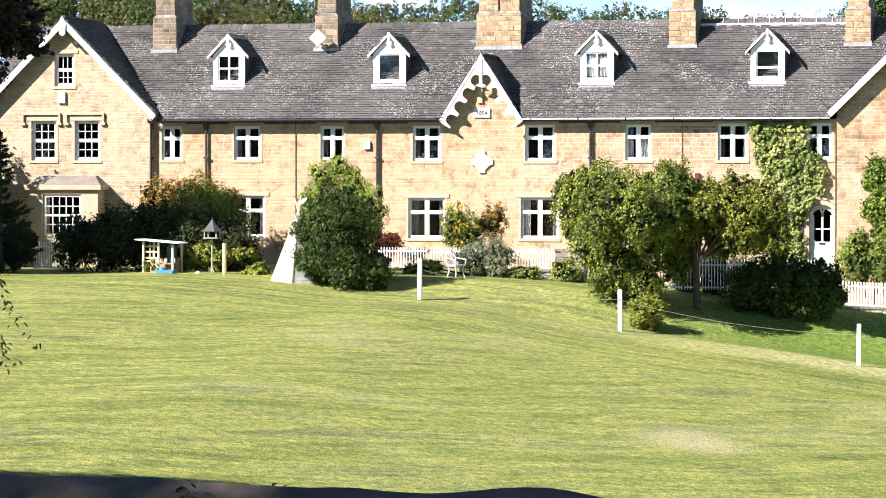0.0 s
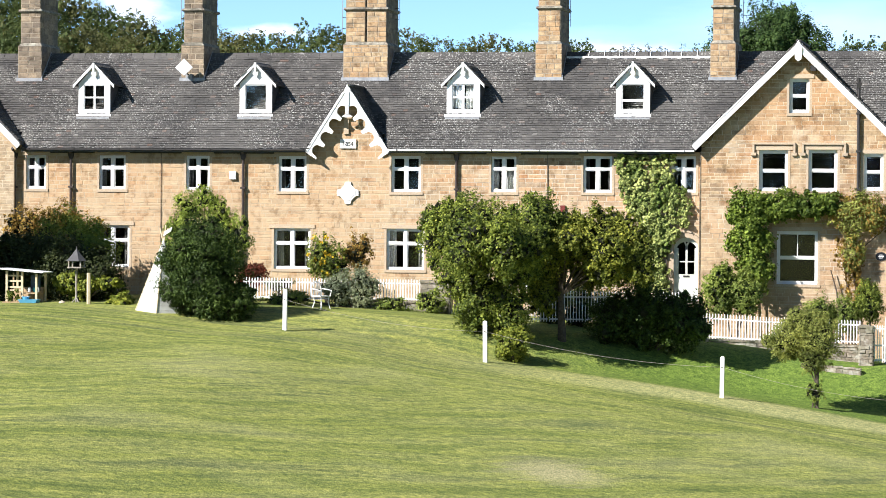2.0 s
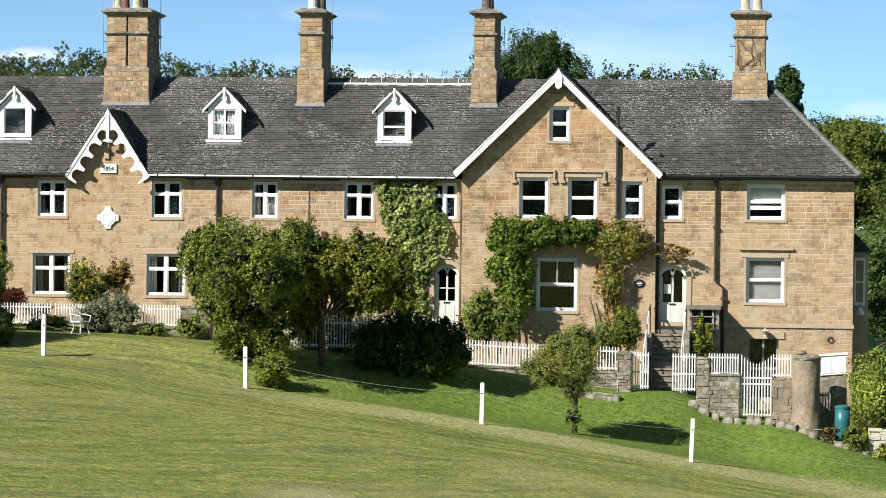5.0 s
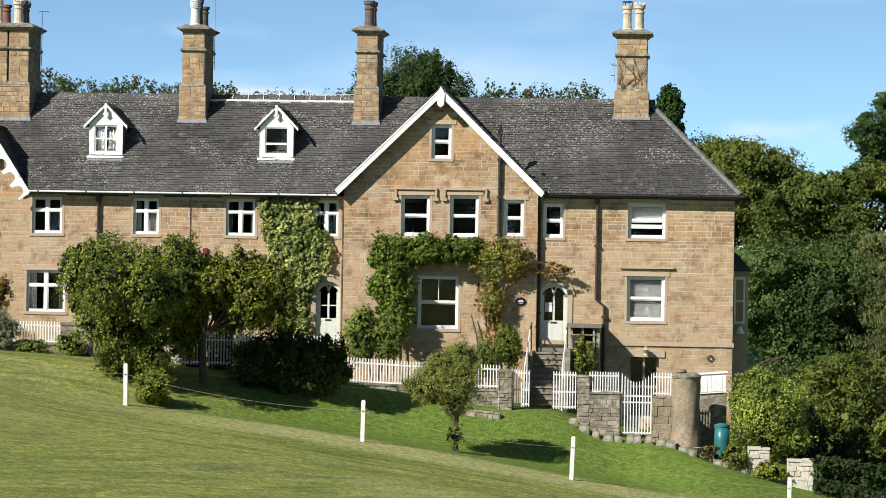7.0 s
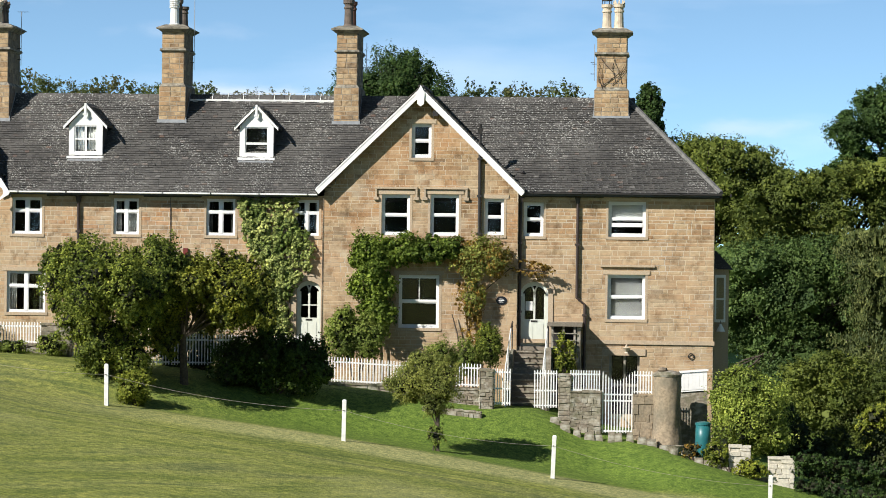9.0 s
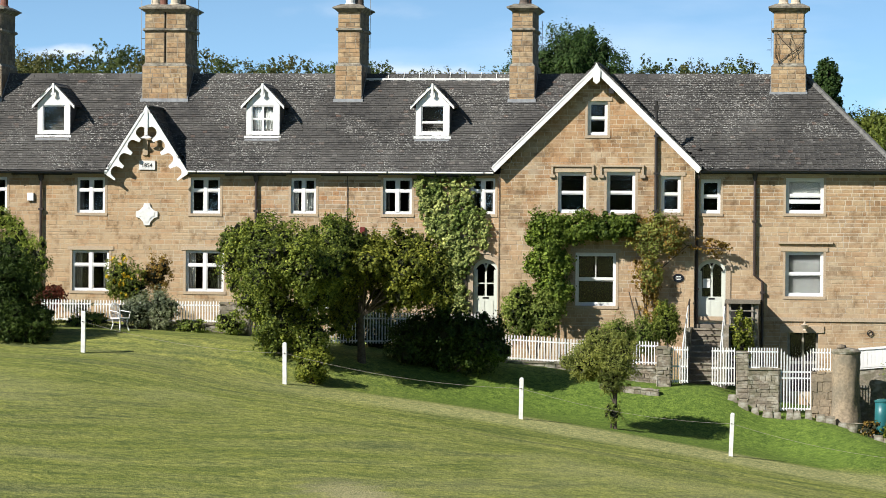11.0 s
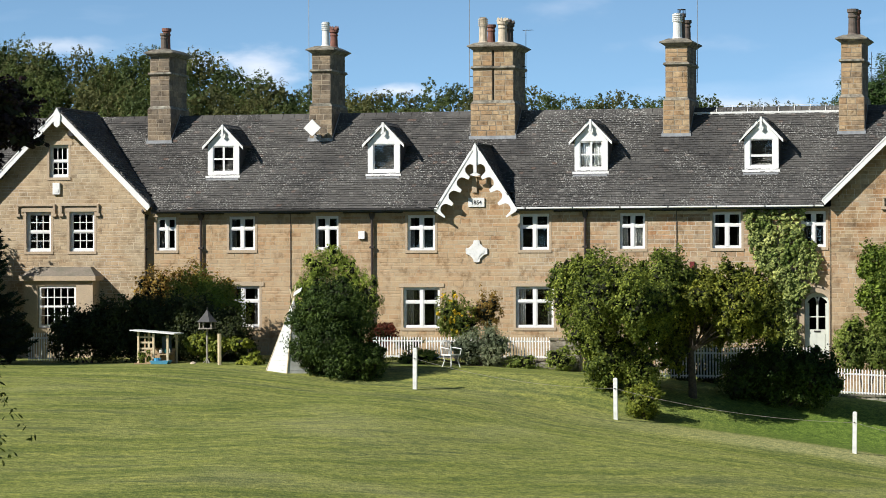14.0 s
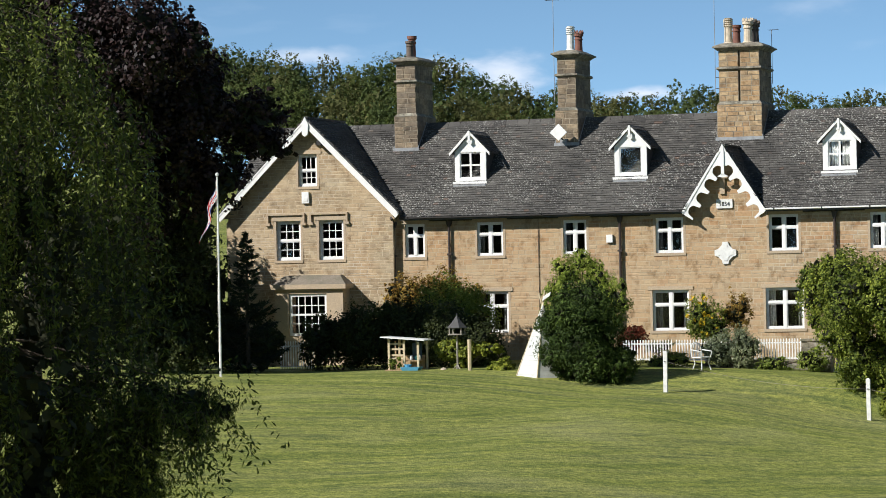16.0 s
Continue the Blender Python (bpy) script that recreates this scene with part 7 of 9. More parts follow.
def ivy_pads():
    rg = random.Random(5)
    out = []
    z = 0.5
    while z < 5.4:
        a = float(np.interp(z, [e[0] for e in IVY_EDGE], [e[1] for e in IVY_EDGE]))
        b = float(np.interp(z, [e[0] for e in IVY_EDGE], [e[2] for e in IVY_EDGE]))
        n = max(1, round((b - a) / 0.45))
        for i in range(n):
            r = rg.uniform(0.18, 0.36)
            out.append((a + (b - a) * (i + 0.5) / n + rg.uniform(-0.06, 0.06), 105.86, z + rg.uniform(-0.08, 0.08), r, rg.uniform(0.08, 0.26), r * rg.uniform(0.8, 1.2)))
        z += 0.33
    return out


ivy = shrub("variegated_ivy", ivy_pads(), 24000, 0.115, L_IVY, 18, "variegated green and cream ivy covering the house wall", "climber", stems=0, lumps=0, face=(0, -0.7, 0.3))
climb(ivy, [[(-13.4, 105.93, 0.0), (-13.5, 105.95, 1.6), (-13.7, 105.95, 3.4)], [(-13.2, 105.93, 0.0), (-13.1, 105.95, 2.0), (-12.9, 105.95, 3.2)]])
wis = shrub("wisteria", [blob(-11.05, -9.4, 2.6, 4.15, 105.2, 0.4), blob(-9.8, -8.2, 2.9, 4.15, 105.2, 0.4), blob(-8.6, -7.5, 2.95, 4.0, 105.2, 0.35), blob(-11.0, -9.3, 1.4, 3.2, 105.1, 0.5),
                   blob(-10.6, -9.3, 0.4, 2.2, 105.0, 0.5), blob(-7.9, -7.0, 3.2, 4.05, 105.2, 0.3)], 29000, 0.13, L_VINE, 19, "lush green wisteria trained round the big window", "climber", stems=0)
climb(wis, [[(-10.3, 105.2, -1.2), (-10.2, 105.4, 1.0), (-10.3, 105.5, 3.4), (-8.6, 105.5, 3.6), (-7.2, 105.5, 3.7)], [(-10.1, 105.2, -1.2), (-9.9, 105.45, 2.2), (-9.6, 105.5, 3.6)]], 0.04)
shrub("garden_laurel", [blob(-11.65, -10.3, -0.4, 1.55, 103.0, 0.7), blob(-10.7, -9.4, -0.4, 1.4, 103.0, 0.7)], 14000, 0.1, L_LIGHT, 35, "light green bush inside the white fence")
creeper = shrub("fading_creeper", [blob(-7.5, -6.2, 2.6, 4.15, 105.3, 0.3), blob(-6.7, -5.2, 2.5, 4.0, 105.3, 0.3), blob(-7.3, -6.1, 1.0, 2.8, 105.3, 0.3), blob(-7.0, -6.2, 0.0, 1.4, 105.3, 0.25), blob(-5.5, -3.8, 2.5, 3.2, 105.5, 0.2)], 6200, 0.1, L_RUST, 36,
      "thinning creeper with brown and green leaves beside the door", "climber", stems=0, extra=[("green_foliage", [blob(-7.5, -5.4, 2.5, 4.05, 105.25, 0.3), blob(-7.1, -6.2, 1.2, 2.6, 105.25, 0.25)], 5200, 0.09, L_OLIVE)])
climb(creeper, [[(-6.75, 105.2, -1.4), (-6.8, 105.45, 0.6), (-6.6, 105.5, 2.2), (-6.3, 105.5, 3.6)], [(-6.6, 105.2, -1.4), (-6.9, 105.45, 1.4), (-7.0, 105.5, 3.4)], [(-6.5, 105.2, -1.4), (-6.4, 105.5, 2.0), (-5.4, 105.55, 2.9), (-4.2, 105.6, 2.8)], [(-6.9, 105.2, -1.4), (-7.2, 105.5, 0.6), (-7.4, 105.5, 1.3)]], 0.035)
shrub("hebe_shrub", [blob(-6.45, -5.4, -0.5, 1.1, 103.0, 0.5)], 6720, 0.08, L_APPLE, 37, "upright green shrub beside the steps")
shrub("rosemary_border", [blob(-8.3, -7.0, -0.9, 0.5, 103.0, 0.5), blob(-7.3, -6.1, -0.9, 0.55, 103.0, 0.5)], 12000, 0.075, L_LIGHT, 38, "low green border inside the fence")
shrub("trellis_climber", [blob(-3.9, -3.0, -1.0, 0.8, 104.4, 0.2)], 2400, 0.1, L_YELLOW, 39, "thin yellow-green climber on the timber trellis", "climber")
shrub("laurel_dome", [blob(1.25, 4.25, -3.2, -0.3, 99.6, 1.5), blob(1.5, 3.4, -1.9, -0.18, 99.6, 1.1)], 40000, 0.095, L_LAUREL, 21, "large clipped green bush at the foot of the bank", lumps=9)
shrub("foot_border", [blob(1.2, 2.2, -3.6, -2.4, 98.0, 0.5), blob(2.1, 3.3, -3.7, -3.0, 97.2, 0.35)], 4600, 0.09, L_YELLOW, 40, "yellow-green plants beside the water butt")
shrub("dry_stalks", [blob(0.5, 1.2, -3.2, -2.5, 98.4, 0.3)], 350, 0.09, L_RUST, 41, "dry brown stalks beside a stone trough")
shrub("clipped_hedge", [(4.35 + i * 0.36, 97.0 + 0.28 * (j % 2), -2.98 - 0.16 * i * 0.36 - 0.42 * j, 0.34, 0.42, 0.3) for i in range(11) for j in range(4)], 30000, 0.075, L_HEDGE, 42, "clipped dark green hedge", "hedge", lumps=1)
# ---------------------------------------------------------------- spruce and flagpole
def spruce(x, y, z0, h, label):
    t = thing("spruce_tree", x, y, z0, label, "tree")
    Shape().rod([(x, y, z0 - 0.1), (x, y, z0 + h)], 0.09, 7, 0.015).part("trunk", M_BARK, t)
    rg = np.random.default_rng(8)
    limbs = Shape()
    pts, dirs = [], []
    n = 19
    for i in range(n):
        f = i / (n - 1)
        zz0 = z0 + 0.25 + (h - 0.45) * f
        r = 1.25 * (1 - f) ** 0.9 + 0.1
        for j in range(6):
            w = rg.uniform(0, 2 * math.pi)
            rr = r * rg.uniform(0.55, 1.2)
            zz = zz0 + rg.uniform(-0.13, 0.13)
            tip = np.array([x + rr * math.cos(w), y + rr * math.sin(w), zz + 0.16 * rr])
            root = np.array([x, y, zz])
            mid = (root + tip) / 2 - np.array([0, 0, 0.3 * rr])
            limbs.rod([root, mid, tip], 0.015, 4, 0.005)
            k = int(30 + 75 * rr)
            u = rg.uniform(0.15, 1.0, k)[:, None]
            c = (1 - u) ** 2 * root + 2 * u * (1 - u) * mid + u ** 2 * tip
            pts.append(c + rg.normal(size=(k, 3)) * np.array([0.045, 0.045, 0.022]) * (1.2 - 0.5 * u))
            dirs.append(np.repeat((tip - root)[None], k, 0) + rg.normal(size=(k, 3)) * 0.5 * rr)
    tagged(limbs.part("branchwork", M_BARK, t), kind="stuff")
    p, d = np.concatenate(pts), np.concatenate(dirs)
    d /= np.linalg.norm(d, axis=1)[:, None]
    side = np.cross(d, rg.normal(size=d.shape))
    side /= np.linalg.norm(side, axis=1)[:, None]
    ln, wd = 0.14, 0.026
    v = np.stack([p - side * wd, p + d * ln * 0.5 - side * wd * 0.2, p + d * ln, p + side * wd], 1).reshape(-1, 3)
    leaf_object("needles", v, len(p), L_SPRUCE, t)


spruce(-39.2, 97.0, gz(-39.2, 97), 4.85, "small dark spruce with layered branches before the gable")
fp = thing("flagpole", -38.15, 92.0, gz(-38.15, 92), "tall white flagpole with a limp flag", "flagpole")
Shape().rod([(-38.15, 92, 0.0), (-38.15, 92, 6.6)], 0.045, 8, 0.03).part("pole", M_WHITE_OLD, fp)
Shape().lathe(-38.15, 92, [(0.0, 6.6), (0.06, 6.64), (0.06, 6.7), (0.0, 6.75)], 8).part("finial", M_WHITE, fp)
Shape().rod([(-38.2, 91.97, 0.9), (-38.2, 91.97, 6.5)], 0.006, 4).part("halyard", M_ROPE, fp)


def flag():
    """A limp flag: a cloth of strips, blue with white and red crosses."""
    nu, nv = 18, 12
    me = bpy.data.meshes.new("flag")
    verts, faces, mats = [], [], []
    for i in range(nu + 1):
        u = i / nu
        for j in range(nv + 1):
            v = j / nv
            x = -38.2 - 0.42 * u ** 1.1 - 0.12 * v * u + 0.05 * math.sin(8 * u + 3 * v)
            z = 6.5 - 0.66 * v - 1.5 * u ** 1.1 + 0.1 * v * u
            y = 92.0 + 0.11 * math.sin(9 * u + 3 * v) * u
            verts.append((x - ORIGIN[fp].x, y - ORIGIN[fp].y, z - ORIGIN[fp].z))
    for i in range(nu):
        for j in range(nv):
            a = i * (nv + 1) + j
            faces.append((a, a + 1, a + nv + 2, a + nv + 1))
            u, v = (i + 0.5) / nu, (j + 0.5) / nv
            du, dv = abs(u - 0.5), abs(v - 0.5)
            dg = min(abs(u - v), abs(u + v - 1))
            mats.append(1 if du < 0.05 or dv < 0.07 else 2 if du < 0.1 or dv < 0.17 or (0.03 < dg < 0.13) else 1 if dg <= 0.03 else 0)
    me.from_pydata(verts, [], faces)
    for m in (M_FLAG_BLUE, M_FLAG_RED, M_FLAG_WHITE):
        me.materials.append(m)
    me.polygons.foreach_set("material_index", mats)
    me.shade_smooth()
    ob = new("flag_cloth", me)
    ob.parent = fp
    ORIGIN[ob] = ORIGIN[fp]
    tagged(ob, "limp blue, white and red flag")


flag()


# ---------------------------------------------------------------- copper beech, undergrowth and the willow
BX, BY = -44.4, 91.0
tree("copper_beech", BX, BY, gz(BX, BY), 0.34, 4.0,
     [blob(-48.7, -43.3, 8.2, 13.4, 90.6, 1.9), blob(-44.4, -39.6, 8.2, 13.5, 90.6, 1.9), blob(-41.6, -38.0, 8.8, 13.0, 90.6, 1.8), blob(-41.4, -38.6, 5.6, 8.6, 93.4, 1.2), blob(-47.0, -42.0, 11.0, 14.6, 90.6, 1.8), blob(-43.5, -39.3, 6.6, 11.6, 91.5, 2.2),
      blob(-41.2, -37.7, 6.5, 11.3, 93.0, 1.6), blob(-39.8, -36.6, 7.2, 9.8, 94.4, 0.9), blob(-38.2, -36.3, 7.0, 8.4, 94.4, 0.6), blob(-39.6, -37.6, 5.5, 7.6, 93.6, 0.7), blob(-48.2, -42.8, 4.1, 10.5, 90.8, 1.9), blob(-43.6, -39.8, 3.4, 8.0, 92.5, 2.0),
      blob(-40.6, -38.2, 5.2, 7.8, 94.0, 0.9), blob(-50.3, -45.5, 6.3, 12.2, 90.6, 1.9)], 66000, 0.2, L_BEECH, 43, "huge copper beech with near-black purple leaves", reach=4.2)
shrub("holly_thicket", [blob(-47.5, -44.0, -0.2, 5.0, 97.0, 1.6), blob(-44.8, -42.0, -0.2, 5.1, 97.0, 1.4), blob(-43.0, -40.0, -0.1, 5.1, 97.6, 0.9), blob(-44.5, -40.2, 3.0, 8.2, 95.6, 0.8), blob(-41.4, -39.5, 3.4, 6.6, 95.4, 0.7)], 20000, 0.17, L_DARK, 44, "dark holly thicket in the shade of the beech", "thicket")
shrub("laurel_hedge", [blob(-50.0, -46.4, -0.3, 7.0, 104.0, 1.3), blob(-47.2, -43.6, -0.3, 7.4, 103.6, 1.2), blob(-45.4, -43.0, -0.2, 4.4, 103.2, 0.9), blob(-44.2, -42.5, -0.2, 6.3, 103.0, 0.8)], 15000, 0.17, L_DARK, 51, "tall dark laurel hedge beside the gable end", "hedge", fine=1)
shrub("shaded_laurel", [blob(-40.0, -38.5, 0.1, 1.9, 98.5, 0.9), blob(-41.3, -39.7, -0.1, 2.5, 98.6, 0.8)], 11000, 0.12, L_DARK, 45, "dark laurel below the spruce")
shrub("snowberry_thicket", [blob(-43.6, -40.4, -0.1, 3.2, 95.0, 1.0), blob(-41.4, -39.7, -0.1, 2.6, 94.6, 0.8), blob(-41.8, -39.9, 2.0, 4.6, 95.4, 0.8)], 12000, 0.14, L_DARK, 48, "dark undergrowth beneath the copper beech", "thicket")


def willow(x, y, seed):
    """A weeping willow: arching limbs and long hanging strands of narrow leaves."""
    rg = np.random.default_rng(seed)
    z0 = gz(x, y)
    t = thing("weeping_willow", x, y, z0, "weeping willow with long hanging strands of narrow leaves", "tree")
    Shape().rod([(x, y, z0 - 0.2), (x + 0.1, y, z0 + 3), (x - 0.1, y, z0 + 6.5)], 0.32, 10, 0.15).part("trunk", M_BARK, t)
    limbs, cords = Shape(), Shape()
    pts, dirs = [], []
    for i in range(820):
        w = rg.uniform(0, 2 * math.pi)
        r = 4.6 * math.sqrt(rg.uniform(0.05, 1))
        px, py = x + r * math.cos(w), y + 0.75 * r * math.sin(w)
        crest = 9.5 - 0.16 * r * r
        top = crest - rg.uniform(0, 4.0) * rg.uniform(0, 1)
        bottom = top - rg.uniform(0.8, 3.4)
        if rg.uniform() < 0.4:
            bottom = rg.uniform(-1.7, 0.9)
        if i % 9 == 0:
            px, py, top = x + rg.uniform(3.4, 6.0), y + rg.uniform(-1.0, 1.0), rg.uniform(0.9, 1.8)
            bottom = top - rg.uniform(0.5, 1.5)
        if i % 14 == 0:
            limbs.rod([(x, y, z0 + 5.0), (x + (px - x) * 0.5, y + (py - y) * 0.5, top + 0.7), (px, py, top)], 0.035, 5, 0.01)
        n = max(8, int((top - bottom) / 0.030))
        u = np.linspace(0, 1, n)[:, None]
        sw = rg.normal(size=2) * 0.3
        arch = np.sign(px - x) * rg.uniform(0.1, 0.7)
        ox = px + arch * np.sqrt(u) + sw[0] * u ** 2 + 0.06 * np.sin(u * 9 + i)
        oy = py + sw[1] * u ** 2
        oz = top + (bottom - top) * u ** 1.3 + 0.2 * np.sin(np.pi * np.minimum(u * 5, 1)) * (u < 0.2)
        line = np.concatenate([ox, oy, oz], 1)
        cords.rod([tuple(line[k]) for k in range(0, n, max(1, n // 6))], 0.005, 3, 0.002)
        pts.append(line + rg.normal(size=(n, 3)) * 0.05)
        dd = rg.normal(size=(n, 3)) * np.array([0.7, 0.7, 0.35]) + np.array([0, 0, -0.6])
        dirs.append(dd)
    tagged(limbs.part("branchwork", M_BARK, t), kind="stuff")
    tagged(cords.part("strand", M_BARK, t), kind="stuff")
    p, d = np.concatenate(pts), np.concatenate(dirs)
    d /= np.linalg.norm(d, axis=1)[:, None]
    side = np.cross(d, rg.normal(size=d.shape))
    side /= np.linalg.norm(side, axis=1)[:, None]
    ln = rg.uniform(0.08, 0.16, (len(p), 1))
    v = np.stack([p, p + d * ln * 0.5 + side * 0.021, p + d * ln, p + d * ln * 0.5 - side * 0.021], 1).reshape(-1, 3)
    leaf_object("foliage", v, len(p), L_WILLOW, t)
    low = [blob(x + 3.4, x + 5.6, -0.6, 1.7, y, 0.8), blob(x + 4.6, x + 6.4, 0.5, 1.75, y, 0.5), blob(x + 3.0, x + 5.2, -1.8, 0.6, y, 0.8)]
    crown("low_spray", t, low, 20000, 0.1, L_WILLOW, seed + 3, narrow=0.19, droop=0.5, heart=0.5)
    # Near-black leaves behind the strands stand in for the willow's inner shade.
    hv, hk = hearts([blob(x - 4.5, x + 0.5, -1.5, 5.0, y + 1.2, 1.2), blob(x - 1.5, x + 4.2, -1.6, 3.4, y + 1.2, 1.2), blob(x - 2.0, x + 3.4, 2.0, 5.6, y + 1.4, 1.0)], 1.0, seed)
    leaf_object("inner_growth", hv, hk, M_INNER_SHADE, t, kind="stuff")
    # More near-black leaves in front darken the middle as if shaded.
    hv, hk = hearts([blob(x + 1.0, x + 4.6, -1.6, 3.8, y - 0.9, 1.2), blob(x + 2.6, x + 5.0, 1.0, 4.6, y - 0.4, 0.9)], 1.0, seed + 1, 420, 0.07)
    leaf_object("inner_growth", hv, hk, M_INNER_SHADE, t, kind="stuff")


willow(-25.2, 46.0, 46)


# ---------------------------------------------------------------- fences
PICKET = Shape().add([(-0.017, -0.009, 0), (0.017, -0.009, 0), (0.017, 0.009, 0), (-0.017, 0.009, 0), (-0.017, -0.009, 0.96), (0.017, -0.009, 0.96), (0.017, 0.009, 0.96), (-0.017, 0.009, 0.96), (0, 0, 1.0)],
                     [(0, 1, 5, 4), (1, 2, 6, 5), (2, 3, 7, 6), (3, 0, 4, 7), (4, 5, 8), (5, 6, 8), (6, 7, 8), (7, 4, 8)]).mesh("picket", M_WHITE, (0, 0, 0))


def picket_fence(x0, x1, y, z0, z1, label, gap=0.1, name="picket_fence", slope=0.0, rails=(0.08, 0.8), category="fence", dip=0.0):
    """A white fence: two rails and single pickets."""
    f = thing(name, (x0 + x1) / 2, y, z0, label, category, "white fences" if category == "fence" else "")
    h = z1 - z0
    for r in rails:
        zz = z0 + h * r
        a, b = (x0, zz), (x1, zz + slope * (x1 - x0))
        Shape().slab([(a[0], a[1] - 0.025), (b[0], b[1] - 0.025), (b[0], b[1] + 0.025), (a[0], a[1] + 0.025)], y + 0.011, y + 0.04).part("rail", M_WHITE, f)
    n = max(2, int((x1 - x0) / gap))
    for i in range(n + 1):
        u = i / n
        ob = placed("picket", PICKET, (x0 + 0.03 + (x1 - x0 - 0.06) * u, y, z0 + slope * (x1 - x0) * u), f)
        ob.scale = (1, 1, h - dip * math.sin(math.pi * u))
    return f


picket_fence(-39.6, -38.3, 101, 0.05, 1.05, "white picket fence before the bay window")
picket_fence(-29.4, -27.9, 101, 0.15, 0.95, "white picket fence half hidden by shrubs")
picket_fence(-27.05, -25.3, 101, 0.2, 0.93, "white picket fence behind the lawn seat")
picket_fence(-25.2, -22.4, 101.05, 0.18, 0.92, "white picket fence behind grey shrubs")
picket_fence(-22.35, -20.85, 101, 0.19, 0.92, "white picket fence on a low stone base")
picket_fence(-19.8, -17.4, 101, -0.3, 0.84, "white picket fence under the apple tree")
picket_fence(-17.2, -12.0, 101.2, -0.45, 0.6, "white picket fence in the shade of the trees")
picket_fence(-11.6, -8.75, 102, -0.95, -0.1, "white picket fence on a stone wall", slope=-0.05)
picket_fence(-8.7, -6.15, 102, -1.0, -0.22, "white picket fence on a stone wall beside shrubs", slope=-0.03)
picket_fence(-3.14, -2.14, 100.7, -1.12, -0.4, "white picket fence on top of a stone wall", gap=0.085)
picket_fence(-1.04, -0.42, 100.7, -1.15, -0.4, "short white picket fence beside a stone pier", gap=0.09)
picket_fence(-5.66, -5.1, 101, -1.62, -0.4, "open white picket gate at the foot of the steps", name="garden_gate", rails=(0.06, 0.45, 0.9), category="gate", gap=0.09)
picket_fence(-4.34, -3.56, 101, -1.68, -0.42, "white picket gate at the foot of the steps", name="garden_gate", rails=(0.06, 0.45, 0.9), category="gate", gap=0.09)
picket_fence(-2.08, -1.06, 100.7, -2.46, -0.42, "tall white picket gate between stone walls", name="tall_gate", rails=(0.03, 0.52, 0.62), category="gate", gap=0.095, dip=0.28)


# ---------------------------------------------------------------- stone walls, pier and steps
def rubble(name, x0, x1, y0, y1, z0, z1, mat, label, seed, course=(0.07, 0.2), slope=0.0, cap=True):
    """A wall of uneven stones on a solid core."""
    rg = random.Random(seed)
    w = thing(name, (x0 + x1) / 2, (y0 + y1) / 2, z0, label, "wall", "garden walls")
    Shape().slab([(x0 + 0.02, z0), (x1 - 0.02, z0 + slope * (x1 - x0)), (x1 - 0.02, z1 - 0.03 + slope * (x1 - x0)), (x0 + 0.02, z1 - 0.03)], y0 + 0.03, y1).part("core", M_RUBBLE if mat is M_RUBBLE else mat, w)
    s = Shape()
    z = z0
    while z < z1 - 0.02:
        h = min(rg.uniform(*course), z1 - z)
        if z1 - z - h < 0.06:
            h = z1 - z
        x = x0
        while x < x1 - 0.02:
            l = min(rg.uniform(0.09, 0.4), x1 - x)
            if x1 - x - l < 0.08:
                l = x1 - x
            dz = slope * (x - x0)
            block(s, x + 0.004, x + l - 0.004, z + dz + 0.004, z + h + dz - 0.004, y0 + 0.03, rg.uniform(0.004, 0.032), rg, 0.003, 0.022)
            x += l
        for xe, q in ((x1, 1), (x0, -1)):
            y = y0
            while y < y1 - 0.02:
                l = min(rg.uniform(0.16, 0.4), y1 - y)
                dz = slope * (xe - x0)
                o = q * 0.02
                v = [(xe - o, y, z + dz), (xe - o, y + l, z + dz), (xe - o, y + l, z + h + dz), (xe - o, y, z + h + dz), (xe + o, y + 0.02, z + 0.02 + dz), (xe + o, y + l - 0.02, z + 0.02 + dz), (xe + o, y + l - 0.02, z + h - 0.02 + dz), (xe + o, y + 0.02, z + h - 0.02 + dz)]
                fc = [(4, 5, 6, 7), (0, 1, 5, 4), (1, 2, 6, 5), (2, 3, 7, 6), (3, 0, 4, 7)]
                s.add(v, fc if q > 0 else [t[::-1] for t in fc])
                y += l
        z += h
    tagged(s.part("stonework", mat, w), kind="stuff")
    if cap:
        x = x0 - 0.03
        while x < x1:
            l = min(rg.uniform(0.3, 0.55), x1 + 0.03 - x)
            dz = slope * (x - x0)
            Shape().box(x + 0.005, x + l - 0.005, y0 - 0.02, y1 + 0.02, z1 + dz, z1 + dz + rg.uniform(0.05, 0.09)).part("coping_stone", mat, w)
            x += l
    return w


rubble("garden_wall", -23.2, -20.8, 100.9, 101.3, -0.4, 0.12, M_RUBBLE, "low grey stone wall carrying the fence", 1)
rubble("stone_pier", -20.8, -19.82, 100.7, 101.4, -0.4, 0.82, M_RUBBLE, "square weathered stone pier between the fences", 2)
rubble("garden_wall", -11.7, -6.1, 101.85, 102.3, -2.1, -1.02, M_RUBBLE, "grey stone retaining wall under the white fence", 3, slope=-0.03)
rubble("stone_pier", -6.12, -5.68, 100.7, 101.4, -2.1, -0.5, M_RUBBLE, "rough stone gate pier beside the steps", 4)
rubble("stone_pier", -3.5, -3.12, 100.6, 101.3, -2.6, -0.6, M_RUBBLE, "rough stone pier beside the white gate", 5)
rubble("garden_wall", -3.12, -2.12, 100.6, 101.1, -2.8, -1.14, M_RUBBLE, "rough grey stone wall below the fence", 6)
rubble("garden_wall", -1.05, -0.3, 100.45, 101.1, -3.3, -1.17, M_PIER, "tan stone wall beside the tall gate", 7, course=(0.2, 0.32), cap=False)
